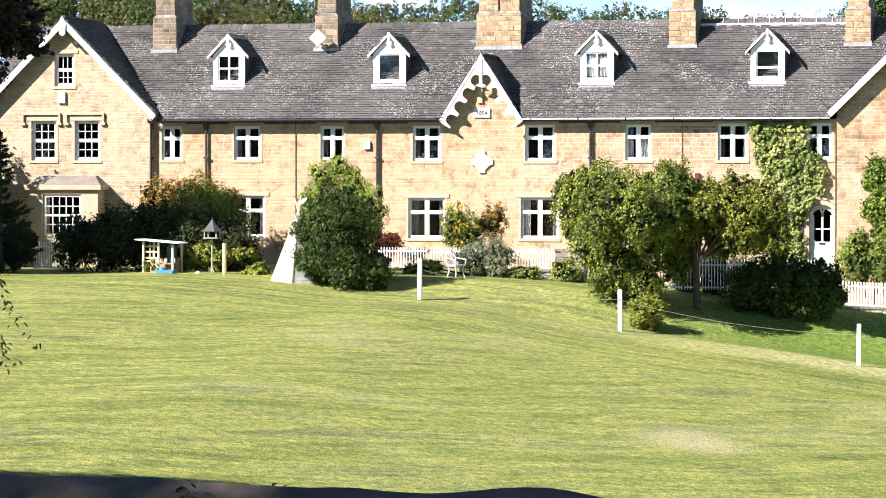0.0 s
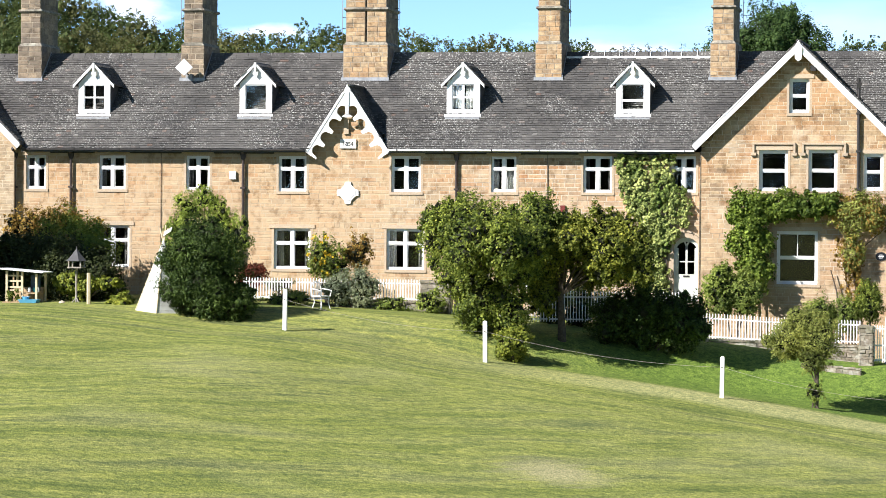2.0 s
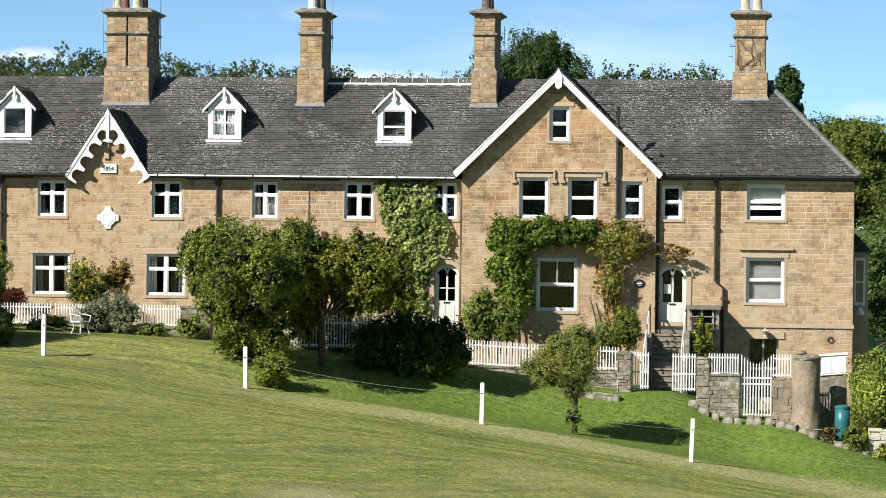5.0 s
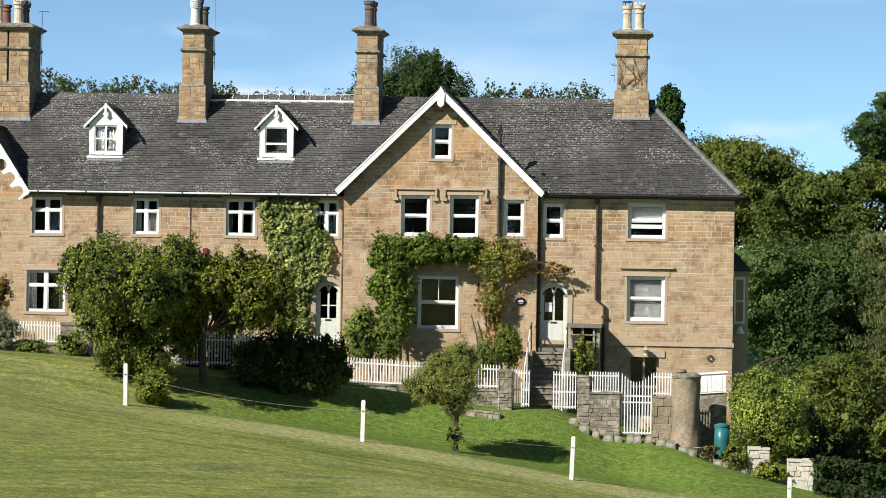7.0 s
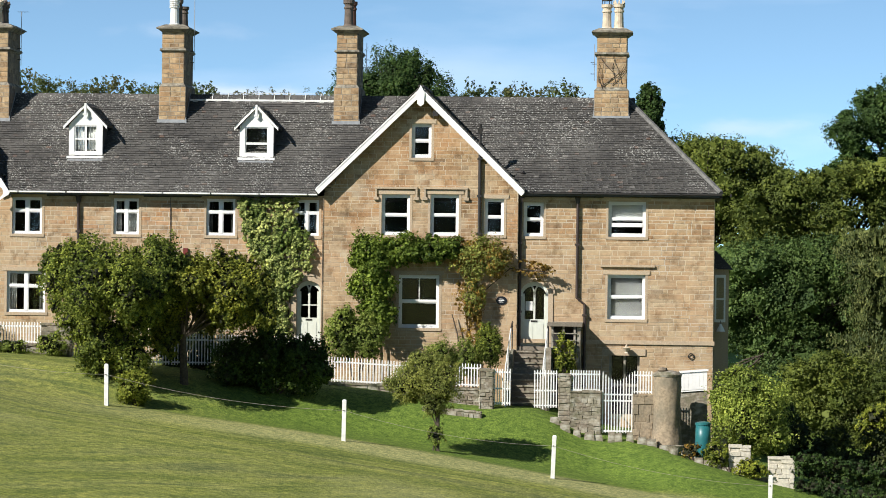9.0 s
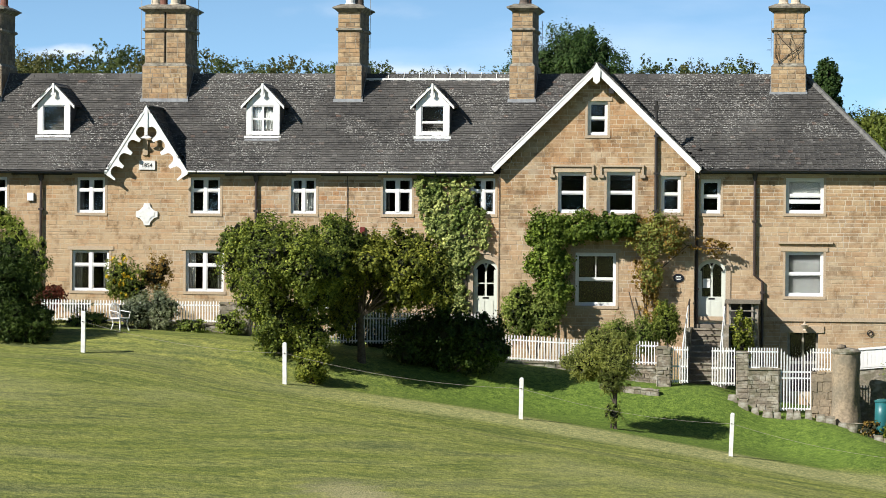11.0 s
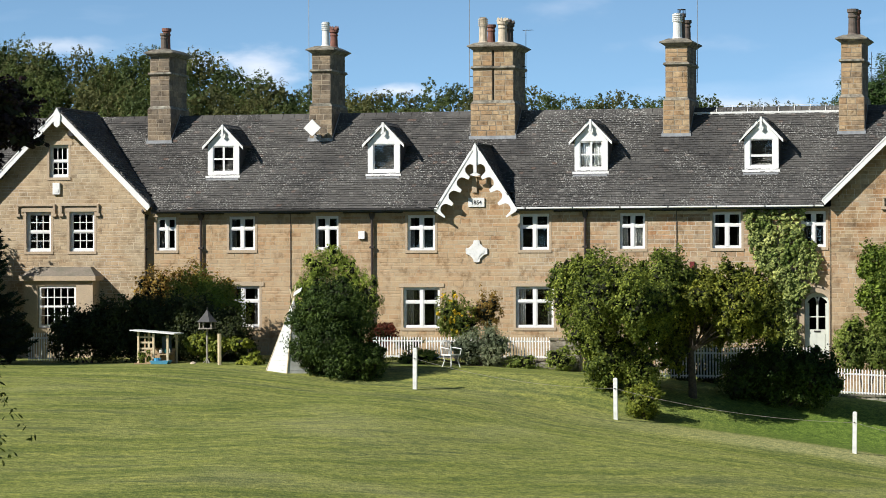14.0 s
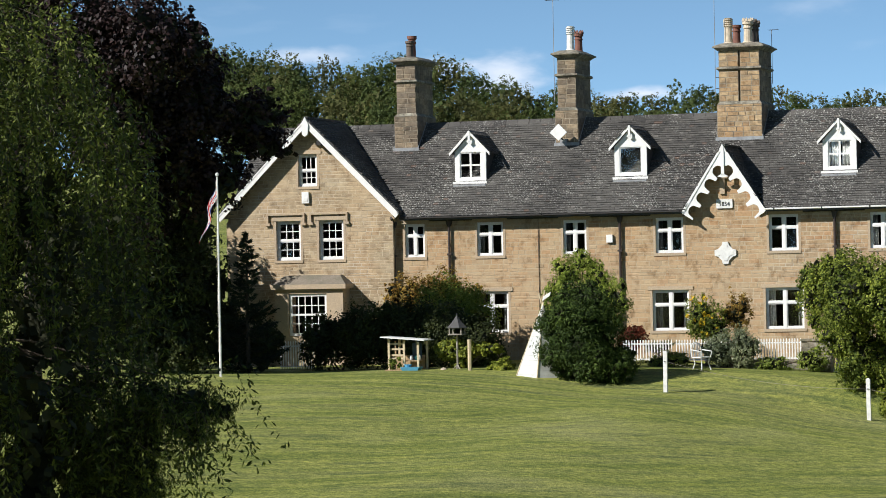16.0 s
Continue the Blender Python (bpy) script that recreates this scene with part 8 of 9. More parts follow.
rubble("garden_wall", -7.9, -6.0, 99.6, 99.95, -2.3, -1.62, M_RUBBLE, "low broken stone edging on the bank", 8, slope=-0.08, cap=False)
rubble("pale_wall", 2.06, 2.72, 97.8, 98.2, -3.7, -2.7, M_PALE_WALL, "short pale limestone wall at the foot of the bank", 9)
rubble("pale_wall", 3.3, 4.1, 97.3, 97.8, -4.2, -3.02, M_PALE_WALL, "pale limestone wall end beside the hedge", 10)

pr = thing("round_pier", 0.14, 100.4, -3.4, "stout round stone pier with a flat cap", "pier")
ring = Shape()
for i in range(25):
    z = -3.4 + 2.85 * i / 24
    base_r = 0.45 + 0.14 * max(0.0, (-2.2 - z) / 1.2)
    for j in range(36):
        w = 2 * math.pi * j / 36
        r = base_r * (1 + 0.07 * noise.noise((math.cos(w) * 2.2, math.sin(w) * 2.2, z * 2.6)) + 0.03 * noise.noise((math.cos(w) * 6, math.sin(w) * 6, z * 8)))
        ring.v.append((0.06 + r * math.cos(w), 100.5 + r * math.sin(w), z))
for i in range(24):
    for j in range(36):
        ring.f.append((i * 36 + j, i * 36 + (j + 1) % 36, (i + 1) * 36 + (j + 1) % 36, (i + 1) * 36 + j))
ring.part("shaft", M_PIER, pr, smooth=True)
Shape().lathe(0.06, 100.5, [(0.47, -0.56), (0.49, -0.5), (0.4, -0.42), (0.2, -0.37), (0.0, -0.36)], 20).part("cap", M_RUBBLE, pr)
Shape().lathe(-0.1, 100.35, [(0.12, -0.4), (0.17, -0.36), (0.14, -0.28), (0.0, -0.25)], 8).part("cap_stone", M_STACK, pr)

# stones stepping down the edge of the grass
rg = random.Random(12)
for i in range(16):
    x = -3.6 + i * 0.36 + rg.uniform(-0.08, 0.08)
    y = 100.1 - 0.03 * i + rg.uniform(-0.1, 0.1)
    z = gz(x, y)
    a, b, h = rg.uniform(0.12, 0.2), rg.uniform(0.1, 0.16), rg.uniform(0.14, 0.26)
    ob = Shape().frustum((x - a, x + a, y - b, y + b), z - 0.12, (x - a * 0.8, x + a * 0.75, y - b * 0.8, y + b * 0.7), z + h).link("edging_stone", M_RUBBLE)
    tagged(ob, "rough grey stone edging the grass bank", "stone", "edging stones")

for i in range(9):
    x = 1.1 + i * 0.3 + rg.uniform(-0.04, 0.04)
    y = 98.0 - 0.05 * i
    z = gz(x, y)
    ob = Shape().frustum((x - 0.16, x + 0.15, y - 0.1, y + 0.1), z - 0.15, (x - 0.14, x + 0.13, y - 0.08, y + 0.08), z + rg.uniform(0.1, 0.18)).link("kerb_stone", M_RUBBLE)
    tagged(ob, "grey stone kerb at the foot of the grass bank", "stone", "kerb stones")

st = thing("front_steps", -4.68, 104.0, -1.85, "steep worn stone steps up to the front door", "steps")
for i in range(10):
    z1 = 0.06 - i * 0.185
    y1 = 105.55 - i * 0.3
    step = Shape().box(-5.2, -4.16, y1 - 0.30, y1 + 0.3, z1 - 0.2, z1 - 0.05).part("step", M_STEP, st)
    Shape().box(-5.19, -4.17, y1 - 0.345, y1 + 0.02, z1 - 0.05, z1).part("tread", M_RUBBLE, step)
Shape().slab([(-5.44, -2.2), (-5.2, -2.2), (-5.2, 0.1), (-5.44, 0.1)], 104.2, 105.7).part("side_wall", M_RUBBLE, st)
Shape().slab([(-5.44, -2.3), (-5.2, -2.3), (-5.2, -0.9), (-5.44, -0.9)], 102.2, 104.2).part("side_wall", M_RUBBLE, st)
Shape().slab([(-4.16, -2.2), (-3.9, -2.2), (-3.9, 0.2), (-4.16, 0.2)], 104.2, 105.98).part("side_wall", M_RUBBLE, st)
Shape().slab([(-4.16, -2.3), (-3.9, -2.3), (-3.9, -0.7), (-4.16, -0.7)], 102.2, 104.2).part("side_wall", M_RUBBLE, st)
for x in (-5.3, -4.05):
    hr = thing("handrail", x, 103.4, -1.6, "white and dark iron handrail beside the steps", "handrail", "handrails of the steps")
    Shape().rod([(x, 105.6, 1.05), (x, 104.6, 0.84)], 0.03, 6).part("upper_rail", M_IRON, hr)
    Shape().rod([(x, 104.6, 0.84), (x, 104.3, 0.75), (x, 101.4, -0.35), (x, 101.2, -0.6)], 0.025, 6).part("rail", M_WHITE_OLD, hr)
    for y, za, zb in ((105.5, 0.1, 1.02), (104.3, -0.6, 0.74), (102.9, -1.2, 0.2), (101.4, -1.75, -0.36)):
        Shape().rod([(x, y, za), (x, y, zb)], 0.022, 6).part("baluster", M_IRON if y > 105 else M_WHITE_OLD, hr)

ar = thing("lean_to_store", -3.45, 105.0, -2.4, "small stone lean-to store with a flat slab roof and timber trellis", "store")
Shape().box(-4.05, -2.86, 104.45, 105.93, 0.94, 1.06).part("roof_slab", M_STEP, ar)
Shape().box(-3.05, -2.92, 104.62, 105.93, -2.6, 0.94).part("side_wall", M_RUBBLE, ar)
# Dark sheet standing in for the shaded inside of the store.
Shape().box(-3.9, -3.05, 105.5, 105.6, -2.6, 0.94).part("back_panel", M_IRON, ar)
for x in (-3.88, -3.5, -3.12):
    Shape().box(x - 0.035, x + 0.035, 104.56, 104.62, -2.4, 0.94).part("trellis_post", M_WOOD_GREY, ar)
for i in range(8):
    z = -1.0 + i * 0.24
    Shape().box(-3.9, -3.05, 104.53, 104.56, z, z + 0.035).part("trellis_bar", M_WOOD_GREY, ar)

wb = thing("shed_box", 0.94, 102.0, -4.0, "white boarded box on a stone base behind the round pier", "box")
Shape().slab([(0.5, -1.14), (1.38, -1.06), (1.38, -0.42), (0.5, -0.5)], 101.9, 102.5).part("body", M_WHITE, wb)
Shape().box(0.45, 1.4, 101.95, 102.45, -4.0, -1.1).part("plinth", M_RUBBLE, wb)
for i in range(7):
    x = 0.52 + i * 0.123
    Shape().box(x, x + 0.115, 101.885, 101.9, -1.08 + 0.09 * (x - 0.5), -0.54 + 0.09 * (x - 0.5)).part("board", M_WHITE, wb)
Shape().slab([(0.46, -0.5), (1.42, -0.42), (1.42, -0.37), (0.46, -0.45)], 101.85, 102.55).part("lid", M_WHITE, wb)

wt = thing("water_butt", 1.23, 99.0, -3.6, "teal plastic water butt beside the bush", "water butt")
Shape().lathe(1.23, 99.0, [(0.21, -3.6), (0.24, -3.2), (0.25, -2.5), (0.24, -2.05)], 20).part("barrel", M_TEAL, wt, smooth=True)
Shape().lathe(1.23, 99.0, [(0.26, -2.05), (0.26, -1.99), (0.12, -1.95), (0.0, -1.94)], 20).part("lid", M_TEAL, wt)
tr = Shape().lathe(0.35, 98.9, [(0.16, gz(0.35, 98.9) - 0.05), (0.25, gz(0.35, 98.9) + 0.25), (0.28, gz(0.35, 98.9) + 0.3), (0.22, gz(0.35, 98.9) + 0.3), (0.15, gz(0.35, 98.9) + 0.1)], 16).link("stone_trough", M_RUBBLE)
tagged(tr, "round grey stone planter at the foot of the pier", "planter")
bl = thing("wall_lantern", 1.93, 107.15, 0.72, "small white bell-shaped lamp on the end bay", "lamp")
Shape().lathe(1.9, 107.2, [(0.15, 0.78), (0.12, 0.86), (0.06, 0.98), (0.03, 1.05)], 12).part("shade", M_WHITE, bl)
Shape().rod([(1.9, 107.2, 1.05), (1.9, 107.2, 1.15), (1.9, 107.36, 1.15)], 0.012, 5).part("bracket", M_IRON, bl)
ur = Shape().lathe(-1.36, 105.75, [(0.08, 0.02), (0.05, 0.06), (0.12, 0.16), (0.15, 0.2), (0.05, 0.24), (0.03, 0.3), (0.0, 0.33)], 12).link("wall_lamp", M_POT_CREAM)
tagged(ur, "pale bulkhead lamp over the cellar door", "lamp")

# ---------------------------------------------------------------- things on the lawn
CX, CY = -23.62, 98.2
cz = gz(CX, CY)
ch = thing("garden_chair", CX, CY, cz, "ornate white cast-iron garden chair on the grass", "chair")


def seat_pt(x, y, z):
    """A place on the chair, which is turned to its left."""
    c, s = math.cos(radians(-58)), math.sin(radians(-58))
    return (CX + 0.92 * (c * x + s * y), CY + 0.92 * (c * y - s * x), cz + 0.92 * z)


for x in (-0.2, 0.2):
    for y in (-0.2, 0.2):
        Shape().rod([seat_pt(x * 1.15, y * 1.15, -0.02), seat_pt(x * 0.85, y * 0.85, 0.22), seat_pt(x, y, 0.42)], 0.019, 6).part("leg", M_WHITE, ch)
Shape().add([seat_pt(*v) for v in ((-0.25, -0.24, 0.41), (0.25, -0.24, 0.41), (0.25, 0.24, 0.41), (-0.25, 0.24, 0.41), (-0.25, -0.24, 0.45), (0.25, -0.24, 0.45), (0.25, 0.24, 0.45), (-0.25, 0.24, 0.45))],
            [(3, 2, 1, 0), (4, 5, 6, 7), (0, 1, 5, 4), (1, 2, 6, 5), (2, 3, 7, 6), (3, 0, 4, 7)]).part("seat", M_WHITE, ch)
hp = [seat_pt(-0.25 * math.cos(math.pi * i / 12), 0.27 + 0.03 * math.sin(math.pi * i / 12), 0.68 + 0.28 * math.sin(math.pi * i / 12)) for i in range(13)]
Shape().rod([seat_pt(-0.25, 0.23, 0.43)] + hp + [seat_pt(0.25, 0.23, 0.43)], 0.019, 6).part("back_frame", M_WHITE, ch)
for i in range(5):
    x = -0.18 + i * 0.09
    Shape().rod([seat_pt(x, 0.24, 0.44), seat_pt(x * 0.6, 0.26, 0.66), seat_pt(x, 0.28, 0.92 - 2.2 * x * x)], 0.012, 5).part("back_bar", M_WHITE, ch)
for q in (-1, 1):
    Shape().rod([seat_pt(0.25 * q, -0.2, 0.43), seat_pt(0.28 * q, -0.24, 0.64), seat_pt(0.28 * q, 0.0, 0.67), seat_pt(0.25 * q, 0.26, 0.7)], 0.017, 6).part("armrest", M_WHITE, ch)

tp = thing("play_tent", -28.15, 94.6, gz(-28.15, 94.6), "white boarded pyramid-shaped play tent leaning by the yew", "play tent")
A = Vector((-28.04, 94.85, 2.3))
P = [Vector((-28.95, 94.4, -0.3)), Vector((-28.1, 94.15, -0.32)), Vector((-27.4, 94.7, -0.35)), Vector((-28.2, 95.6, -0.25))]
for i, (a, b) in enumerate(zip(P, P[1:] + P[:1])):
    n = 17
    for k in range(n):
        u0, u1 = k / n, (k + 0.975) / n
        q = [a.lerp(A, u0), b.lerp(A, u0), b.lerp(A, min(u1, 0.97)), a.lerp(A, min(u1, 0.97))]
        inn = [v.lerp(Vector((-28.1, 94.85, v.z)), 0.04) for v in q]
        Shape().add([tuple(v) for v in q + inn], [(0, 1, 2, 3), (7, 6, 5, 4), (0, 4, 5, 1), (1, 5, 6, 2), (2, 6, 7, 3), (3, 7, 4, 0)]).part("board", M_BOARD, tp)
for a, b in ((P[0], Vector((-27.92, 94.95, 2.62))), (P[1], Vector((-28.02, 95.0, 2.7))), (P[2], Vector((-28.18, 94.9, 2.6)))):
    Shape().rod([a, b], 0.024, 6).part("pole", M_WOOD_PALE, tp)
Shape().slab([(-28.06, 2.36), (-27.8, 2.52), (-27.76, 2.66), (-28.02, 2.5)], 94.82, 94.86).part("top_panel", M_WHITE, tp)

sh = thing("mud_kitchen", -33.1, 96.1, gz(-33.1, 96.1), "open timber play kitchen with a white roof and slatted side", "play kitchen")
for x, y, h in ((-33.68, 95.8, 1.17), (-33.15, 95.8, 1.12), (-32.66, 95.8, 1.07), (-33.55, 96.5, 1.17), (-32.58, 96.5, 1.07)):
    Shape().box(x - 0.035, x + 0.035, y - 0.03, y + 0.03, -0.1, h).part("upright", M_WOOD_PALE, sh)
for z, w in ((0.98, 0.05), (0.8, 0.06), (0.6, 0.06), (0.5, 0.05)):
    Shape().box(-33.66, -33.13, 95.835, 95.86, z, z + w).part("slat", M_WOOD_PALE, sh)
Shape().box(-33.5, -33.45, 95.862, 95.88, 0.4, 1.1).part("batten", M_WOOD, sh)
Shape().box(-33.66, -32.62, 96.4, 96.42, 0.08, 0.62).part("back_board", M_WOOD, sh)
Shape().box(-33.12, -32.62, 95.84, 96.4, 0.42, 0.45).part("worktop", M_WOOD, sh)
Shape().box(-33.05, -32.72, 96.36, 96.385, 0.5, 1.02).part("chalk_board", M_SLATE_BLUE, sh, "scribbled blue-grey board")
for i, (x, z) in enumerate(((-33.0, 0.47), (-32.84, 0.47), (-32.72, 0.47))):
    Shape().lathe(x, 96.1, [(0.05, z), (0.06, z + 0.09), (0.04, z + 0.14), (0.02, z + 0.16)], 8).part("jar", M_CURTAIN if i != 1 else M_TEAL, sh)
Shape().slab([(-33.92, 1.22), (-32.38, 1.10), (-32.38, 1.135), (-33.92, 1.255)], 95.6, 96.65).part("roof_panel", M_WHITE, sh)
pl = thing("wooden_planter", -33.4, 95.6, gz(-33.4, 95.6), "low wooden planter before the play kitchen", "planter")
Shape().frustum((-33.68, -33.14, 95.45, 95.75), -0.06, (-33.71, -33.11, 95.43, 95.77), 0.16).part("box", M_WOOD, pl)
crown("plant", pl, [(-33.4, 95.6, 0.34, 0.26, 0.16, 0.26)], 700, 0.07, L_APPLE, 60, heart=0)
tub = thing("blue_table", -32.85, 95.6, gz(-32.85, 95.6), "small blue plastic play table before the play kitchen", "play table")
Shape().frustum((-33.1, -32.56, 95.42, 95.78), 0.13, (-33.16, -32.5, 95.38, 95.82), 0.24).part("tray", M_BLUE, tub)
for x in (-33.04, -32.62):
    for y in (95.46, 95.74):
        Shape().rod([(x, y, -0.08), (x, y, 0.14)], 0.04, 8, 0.03).part("leg", M_BLUE, tub)
Shape().lathe(-32.95, 95.6, [(0.0, 0.24), (0.1, 0.24), (0.13, 0.33), (0.11, 0.33), (0.08, 0.26)], 12).part("bowl", M_BLUE, tub)

bt = thing("bird_table", -31.45, 96.4, gz(-31.45, 96.4), "wooden bird table with a dark pitched roof", "bird table")
bx, bz = -31.42, 1.31
Shape().rod([(bx, 96.2, 0.0), (bx, 96.2, bz)], 0.035, 6).part("pole", M_WOOD_GREY, bt)
Shape().box(bx - 0.24, bx + 0.24, 95.96, 96.44, bz - 0.04, bz).part("tray", M_WOOD_GREY, bt)
for a in (-0.2, 0.2):
    for b in (-0.2, 0.2):
        Shape().box(bx + a - 0.02, bx + a + 0.02, 96.2 + b - 0.02, 96.2 + b + 0.02, bz, bz + 0.2).part("upright", M_WOOD_GREY, bt)
Shape().lathe(bx, 96.2, [(0.0, bz + 0.2), (0.33, bz + 0.18), (0.35, bz + 0.2), (0.16, bz + 0.4), (0.03, bz + 0.58), (0.0, bz + 0.6)], 6).part("roof", M_CHEEK, bt)
Shape().rod([(bx, 96.2, bz + 0.57), (bx, 96.2, bz + 0.68)], 0.015, 5).part("finial", M_CHEEK, bt)
for q in (-1, 0, 1):
    Shape().rod([(bx, 96.2, 0.3), (bx + q * 0.2, 96.0, 0.0)], 0.02, 5).part("foot", M_WOOD_GREY, bt)
pt = Shape().rod([(-30.77, 95.5, gz(-30.77, 95.5) - 0.1), (-30.77, 95.5, 1.13)], 0.07, 8).link("timber_post", M_WOOD_PALE)
tagged(pt, "pale round timber post among the shrubs", "post")
bl2 = Shape().lathe(-31.78, 95.8, [(0.0, -0.02), (0.1, 0.03), (0.12, 0.1), (0.1, 0.17), (0.0, 0.22)], 12).link("ball", M_POT_CREAM)
tagged(bl2, "pale ball lying on the grass", "ball")


# ---------------------------------------------------------------- woods round the place
def woods(name, spots, count, size, mat, seed, label, core=0.72):
    v, k = leaves(name, spots, count, size, mat, seed, narrow=0.8, tri=True)
    x, y, z = np.mean([s[:3] for s in spots], 0)
    ob = tagged(leaf_object(name, v, k, mat, None, (x, y, z), "stuff"), label, "woodland")
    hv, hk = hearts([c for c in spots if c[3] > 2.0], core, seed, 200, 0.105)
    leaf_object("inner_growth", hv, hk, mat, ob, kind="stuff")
    return ob


# the line of the treetops, degrees from north and above the eye
SKYLINE = [(-31.0, 5.0), (-26.0, 4.8), (-23.0, 4.6), (-21.4, 4.25), (-20.3, 4.15), (-19.6, 4.0), (-18.9, 4.22), (-18.1, 4.18), (-17.6, 3.9), (-17.0, 3.62), (-16.2, 3.45), (-15.2, 3.32), (-13.4, 3.42),
           (-12.0, 3.45), (-11.2, 3.25), (-10.2, 3.28), (-9.6, 3.12), (-8.6, 3.2), (-8.0, 3.03), (-6.6, 3.08), (-4.4, 3.08), (-3.8, 3.2), (-3.1, 3.27), (-2.2, 3.3), (-1.6, 3.22), (-1.3, 3.0)]
WOODS_AT = 392.0


def skyline(az):
    return 3.2 + WOODS_AT / math.cos(radians(az)) * math.tan(radians(float(np.interp(az, [p[0] for p in SKYLINE], [p[1] for p in SKYLINE]))))


rg = np.random.default_rng(3)
one, two, low = [], [], []


def wood_tree(az, drop, near, r):
    """The clumps of one far crown, its top drop metres under the line of the treetops."""
    x, y = math.tan(radians(az)) * WOODS_AT, WOODS_AT - near
    top = skyline(az) - drop
    h = r * rg.uniform(0.9, 1.4)
    out = [(x, y, top - h * 1.05, r * 0.85, r * 0.85, h * 0.95)]
    for k in range(7):
        w = rg.uniform(0, 2 * math.pi)
        u = rg.uniform(-0.75, 0.9)
        g = math.sqrt(max(0.05, 1 - u * u)) * r * 0.72
        f = r * rg.uniform(0.26, 0.46)
        out.append((x + g * math.cos(w), y + g * math.sin(w), top - h * 1.05 + u * h * 0.9, f, f, f * rg.uniform(0.9, 1.3)))
    (one if noise.noise((az * 1.3, drop * 0.2, 2.0)) + rg.uniform(-0.2, 0.2) > -0.08 else two).extend(out)


for i in range(56):
    wood_tree(-29.5 + 14.5 * (i + rg.uniform(0.1, 0.9)) / 56, rg.uniform(-0.7, 1.0), rg.uniform(0, 4), rg.uniform(2.6, 4.4))
for i in range(84):
    wood_tree(-15.4 + 14.0 * (i + rg.uniform(0.2, 0.8)) / 84, rg.uniform(-0.75, 0.35), rg.uniform(0, 4), rg.uniform(1.5, 2.5))
for row in range(4):
    n = (46, 28, 24, 20)[row]
    for i in range(n):
        az = -29.0 + (27.0 if row < 1 else 15.5) * (i + rg.uniform(0, 1)) / n
        wood_tree(az, (1.8 if az < -15 else 0.9) + row * 2.4 + rg.uniform(-0.9, 0.9), 5 + row * 3.5, rg.uniform(2.6, 4.4))
for i in range(60):
    az = -30 + 29 * (i + rg.uniform(0, 1)) / 60
    x = math.tan(radians(az)) * WOODS_AT
    z0 = gz(x, WOODS_AT + 8)
    h = max(4.0, skyline(az) - 1.9 - z0)
    low.append((x, WOODS_AT + rg.uniform(7, 10), z0 + h * 0.5, 4.6, 2.4, h * 0.52))
woods("hill_woodland", one, 380000, 0.245, L_WOODS, 5, "dense wooded hillside behind the house", 0.88)
woods("turning_woodland", two, 190000, 0.245, L_WOODS_PALE, 6, "paler turning trees on the wooded hillside", 0.88)
# Dark backing added behind the crowns to close the gaps between them.
woods("woodland_undergrowth", low, 30000, 0.6, L_HEDGE, 8, "dark backing behind the crowns of the hillside wood", 0.85)

valley = []
for i in range(70):
    x = 0.5 + 44 * rg.uniform(0, 1)
    r = rg.uniform(1.8, 3.2)
    valley.append((x, rg.uniform(196, 206), -9 + 12.5 * rg.uniform(0, 1), r, r, r * 0.9))
woods("valley_woodland", valley, 42000, 0.3, L_HEDGE, 10, "dark wood filling the valley beyond the garden", 0.85)

FAR = "trees beyond the house"
tree("oak_tree", -15.7, 170, gz(-15.7, 170), 0.4, 9.0, [blob(-19.3, -15.5, 8.5, 14.2, 170, 2.4), blob(-17.0, -13.2, 10.5, 15.2, 170, 2.4), blob(-14.6, -11.9, 8.5, 14.0, 170, 2.0)], 60000, 0.17, L_HEDGE, 70, "dark round-headed oak rising over the roof", FAR, tri=True)
tree("conifer_tree", -1.1, 150, gz(-1.1, 150), 0.3, 5.0, [blob(-2.4, 0.3, 5.0, 9.8, 150, 1.2), blob(-1.9, -0.1, 8.3, 11.6, 150, 0.9), blob(-1.5, -0.3, 10.2, 12.0, 150, 0.6)], 22000, 0.17, L_HEDGE, 71, "dark conifer beside the end chimney", FAR, tri=True)
tree("lime_tree", 1.2, 150, gz(1.2, 150), 0.35, 3.0, fill(-2.2, 6.1, [(-2.5, 9.4), (-0.4, 9.9), (0.0, 9.55), (2.0, 9.8), (3.4, 9.6), (4.7, 8.9), (6.0, 7.8), (6.6, 5.5)], -1.0, 150, 1.7, 6, 1), 96000, 0.14, L_WOODS_YELLOW, 72, "broad lime tree turning yellow-green", FAR, fine=1, lumps=1, core=L_WOODS_YELLOW, heart=0.75, tri=True)
tree("beech_tree", 8.0, 146, gz(8, 146), 0.4, 2.0, fill(3.9, 14.0, [(3.6, 5.8), (4.3, 7.1), (5.65, 7.6), (7.0, 8.0), (8.6, 8.5), (10.4, 8.6), (14, 8.3)], -2.0, 145, 1.7, 7, 2), 100000, 0.14, L_WOODS_YELLOW, 73, "large beech with olive and gold leaves", FAR, fine=1, lumps=1, core=L_WOODS_YELLOW, heart=0.75, tri=True)
tree("tall_tree", 12.2, 170, gz(12.2, 170), 0.4, 5.0, fill(9.1, 17.5, [(8.6, 7.0), (9.05, 9.2), (9.7, 11.5), (10.9, 13.2), (12.1, 13.7), (15, 13.6), (17.5, 12)], 6.0, 170, 1.6, 6, 3), 70000, 0.15, L_HEDGE, 74, "tall dark tree against the sky", FAR, fine=1, lumps=1, core=L_HEDGE, heart=0.75, tri=True)
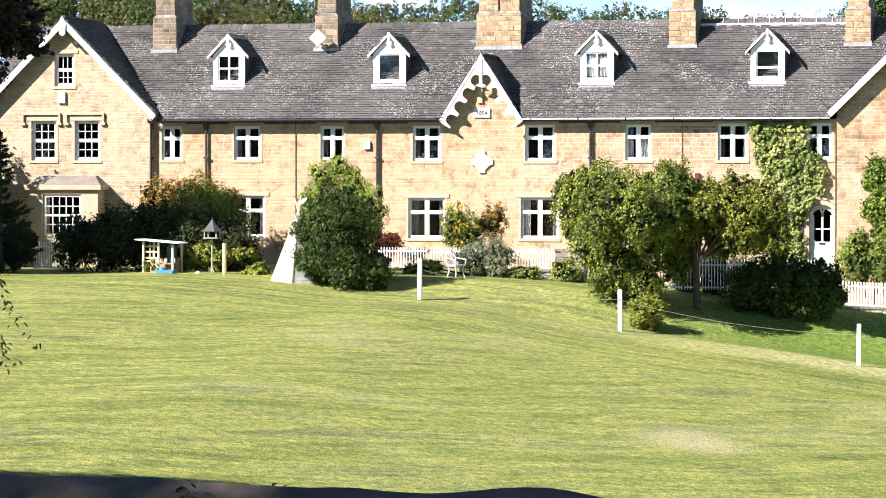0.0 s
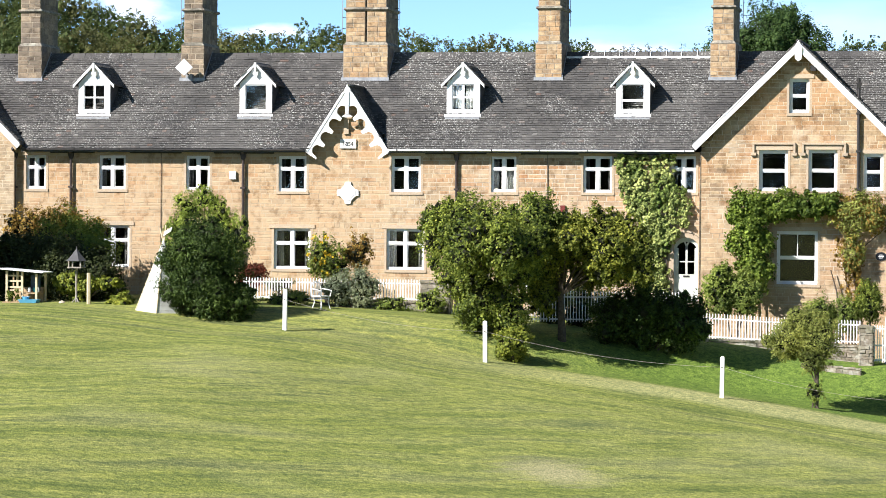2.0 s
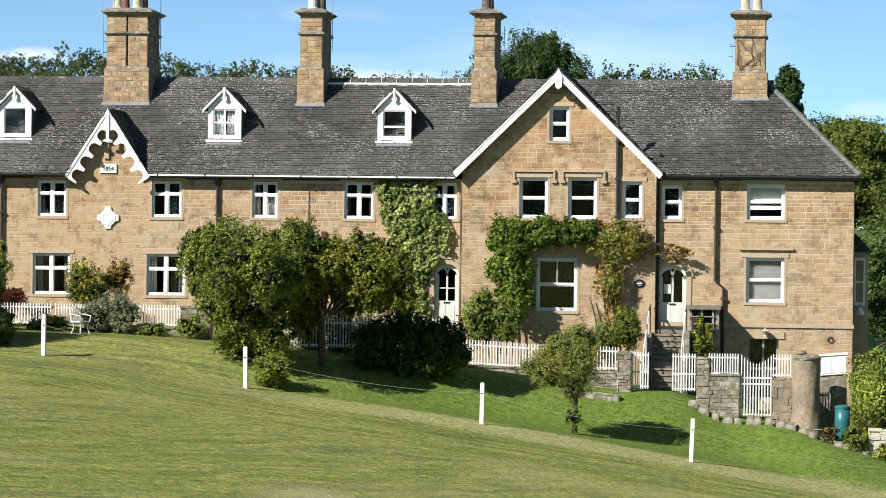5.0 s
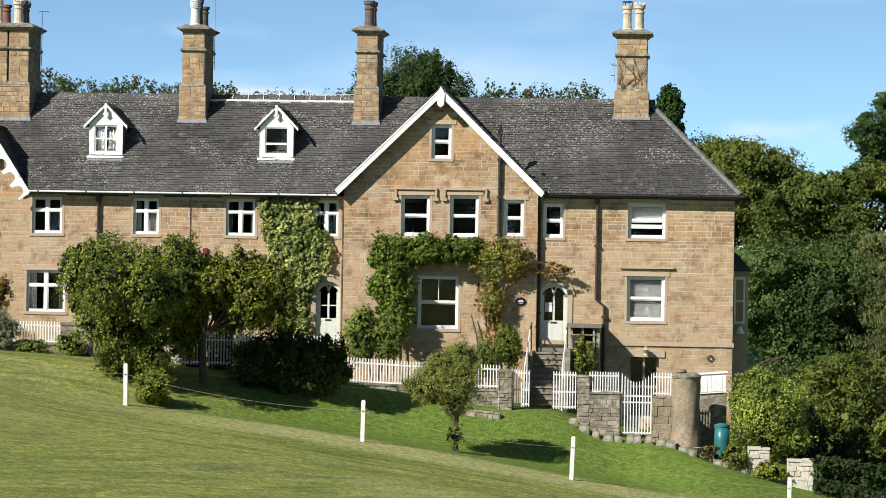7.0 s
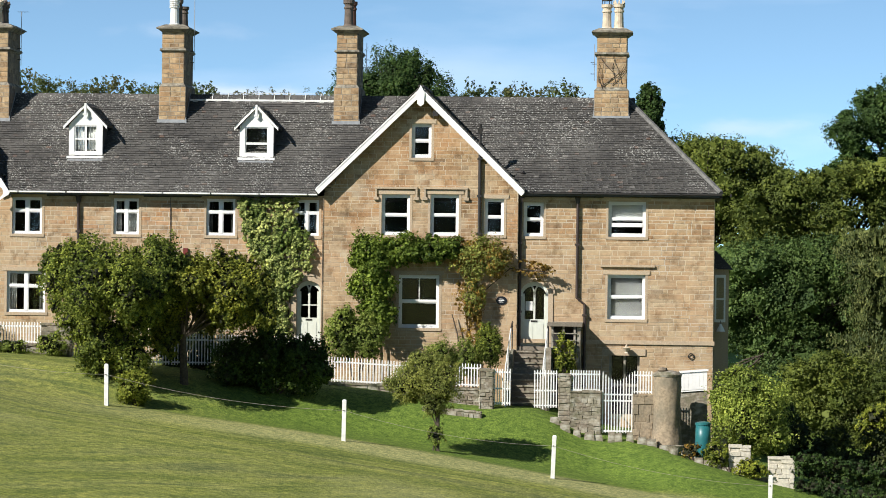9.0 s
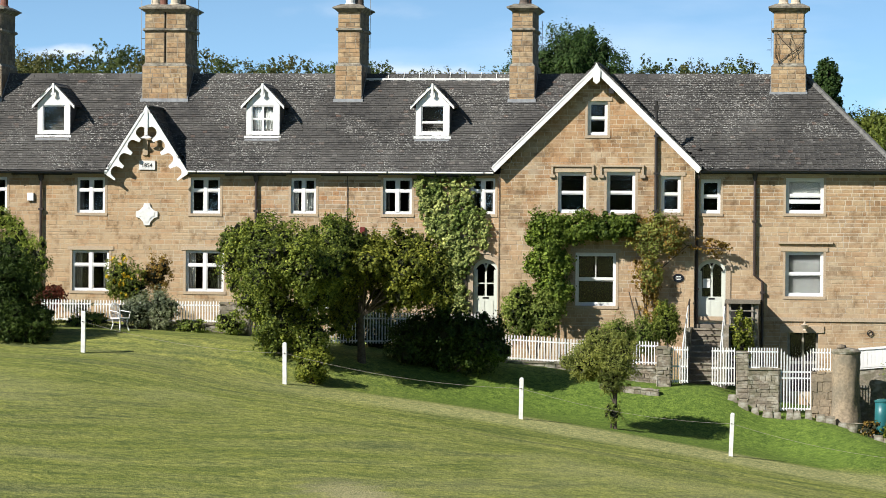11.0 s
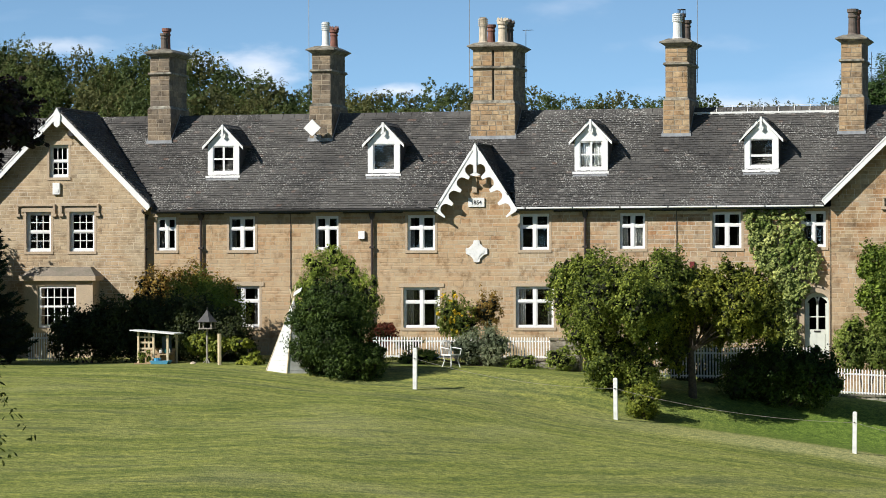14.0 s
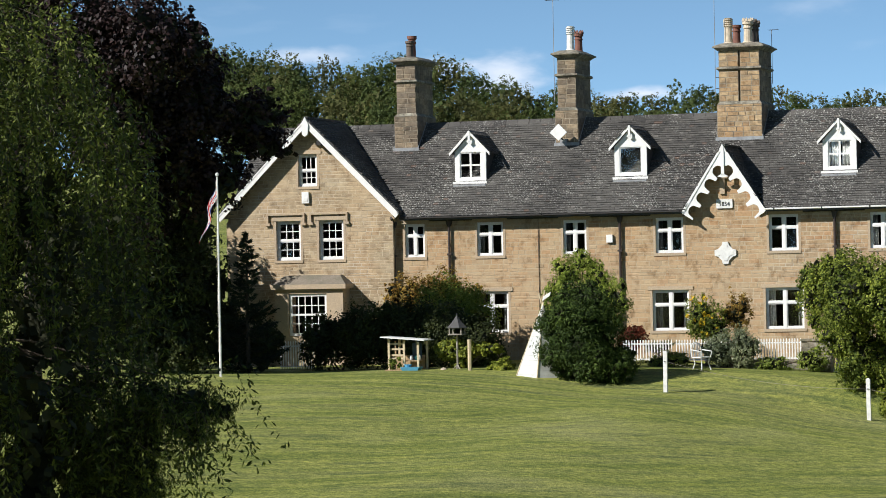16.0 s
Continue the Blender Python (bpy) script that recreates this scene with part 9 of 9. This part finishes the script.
tree("ash_tree", 6.0, 141, gz(6.0, 141), 0.35, -1.0, fill(2.0, 9.6, [(1.6, 3.2), (2.6, 4.2), (4.2, 4.5), (6.7, 4.8), (8.9, 4.0), (10, 2)], -6.0, 141, 1.7, 6, 4), 96000, 0.133, L_ASH, 75, "dense deep green ash tree beyond the house end", FAR, fine=1, lumps=1, core=L_ASH, heart=0.75, tri=True)
tree("silver_willow", 10.6, 136, gz(10.6, 136), 0.3, -1.0, fill(8.1, 15.0, [(7.6, 3.5), (8.05, 4.7), (9.3, 5.4), (10, 5.6), (14, 5.8)], -5.0, 136, 1.5, 5, 5), 80000, 0.15, L_WILLOW_PALE, 76, "drooping grey-green willow beyond the garden", FAR, droop=0.65, narrow=0.4, fine=1, lumps=1, core=L_WILLOW_PALE, heart=0.7, tri=True)
shrub("hazel_thicket", fill(5.2, 13.0, [(5.0, -2.0), (5.3, -0.9), (6.6, -0.2), (8.25, -0.6), (9.4, -1.1), (13, -0.6)], -6.3, 130, 1.2, 7, 6), 70000, 0.12, L_WOODS_YELLOW, 77, "mixed hazel thicket below the garden", "thicket", fine=1, lumps=1, core=L_WOODS_YELLOW, heart=0.7, tri=True)
shrub("golden_elder", fill(8.2, 12.0, [(8.0, -3.4), (8.6, -2.2), (9.6, -1.5), (12, -1.2)], -5.6, 124.5, 0.75, 5, 7), 22000, 0.12, L_YELLOW, 83, "yellow-green elder bush below the garden", "shrub", fine=1, tri=True)
shrub("bramble_thicket", [blob(1.8, 3.6, -4.6, -1.4, 113, 1.0), blob(3.2, 5.4, -4.8, -1.9, 112, 1.0), blob(4.8, 7.2, -5.4, -2.8, 112, 0.9), blob(6.6, 9.2, -5.6, -2.9, 112.5, 0.9)], 17000, 0.17, L_DARK, 78, "dark brambles in the shade of the house end", "thicket")

# unseen trees added around the viewer to shade bank and willow and darken panes
near = []
for i in range(110):
    x = -130 + i * 2.3 + rg.uniform(-1, 1)
    y = -46 + rg.uniform(-12, 6)
    h = rg.uniform(13, 19)
    near.append((x, y, gz(x, y) + h * 0.45, 3.4, 3.2, h * 0.5))
woods("roadside_woodland", near, 30000, 1.0, L_WOODS, 9, "unseen belt of trees added to darken the window reflections")
# Added out of view only to throw shade on the near bank.
tree("bank_shading_tree", -8.2, -3.5, gz(-8.2, -3.5), 0.3, 6.0, [blob(-11.0, -6.5, 7.0, 12.5, -2.5, 2.4), blob(-8.5, -4.5, 7.0, 12.0, -3.5, 2.4)], 8000, 0.3, L_HEDGE, 80, "unseen tree added to shade the near bank")

# Added out of view, its clumps set to block sun from the willow.
tree("willow_shading_tree", -30.0, 39.0, gz(-30, 39), 0.4, 5.0, [blob(-33.5, -28.5, 3.0, 9.2, 39.5, 2.6), blob(-31.0, -27.2, 3.0, 8.0, 38.5, 2.4), blob(-30.5, -26.8, 3.0, 7.2, 40.8, 2.0), blob(-34, -30, 3.0, 10, 42.5, 2.6), blob(-29.2, -24.6, 2.0, 6.3, 40.5, 2.0), blob(-28.8, -24.8, 8.2, 10.5, 37.6, 2.0), blob(-26.8, -23.4, 8.0, 10.3, 38.6, 1.6)], 17000, 0.5, L_HEDGE, 82, "unseen tree added to shade the willow")

# dark bank just below the view
nw = thing("roadside_bank", -1.6, 6.0, 1.4, "low dark ivy-grown bank in shade", "bank")
s = Shape()
cols = [-3.8 + i * 0.05 for i in range(70)]
for x in cols:
    top = 2.575 + 0.022 * noise.noise((x * 2.6, 0.3, 0)) + 0.012 * noise.noise((x * 7.0, 1.3, 0)) - 0.03 * max(0.0, min(1.0, (x + 1.25) / 0.4))
    s.v.extend([(x, 6.0 + 0.3 * math.cos(w), 1.3 + (top - 1.3) * math.sin(w)) for w in [math.pi * k / 12 for k in range(13)]])
for i in range(len(cols) - 1):
    for k in range(12):
        a = i * 13 + k
        s.f.append((a, a + 1, a + 14, a + 13))
n0 = (len(cols) - 1) * 13
s.f.append(tuple(range(12, -1, -1)))
s.f.append(tuple(range(n0, n0 + 13)))
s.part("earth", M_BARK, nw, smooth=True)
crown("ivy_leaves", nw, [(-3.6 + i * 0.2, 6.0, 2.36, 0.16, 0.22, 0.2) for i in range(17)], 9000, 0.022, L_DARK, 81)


# ---------------------------------------------------------------- single stones and tiles nearest the path
rng = random.Random(21)
for wall, (x0, x1, z0, z1), y in STONE_PIECES[:300]:
    s = Shape()
    block(s, x0, x1, z0, z1, y, 0.0045, rng, 0.0115)
    o = ((x0 + x1) / 2, y, (z0 + z1) / 2)
    placed("stone", s.mesh("stone", M_STONE_PIECE, o), o, wall)
for p, u, v, nrm, w in TILE_PIECES:
    s = Shape()
    tile(s, p, u, v, nrm, w, 0.125 * 1.35, rng)
    placed("tile", s.mesh("tile", M_TILE_PIECE, tuple(p)), tuple(p), roof)
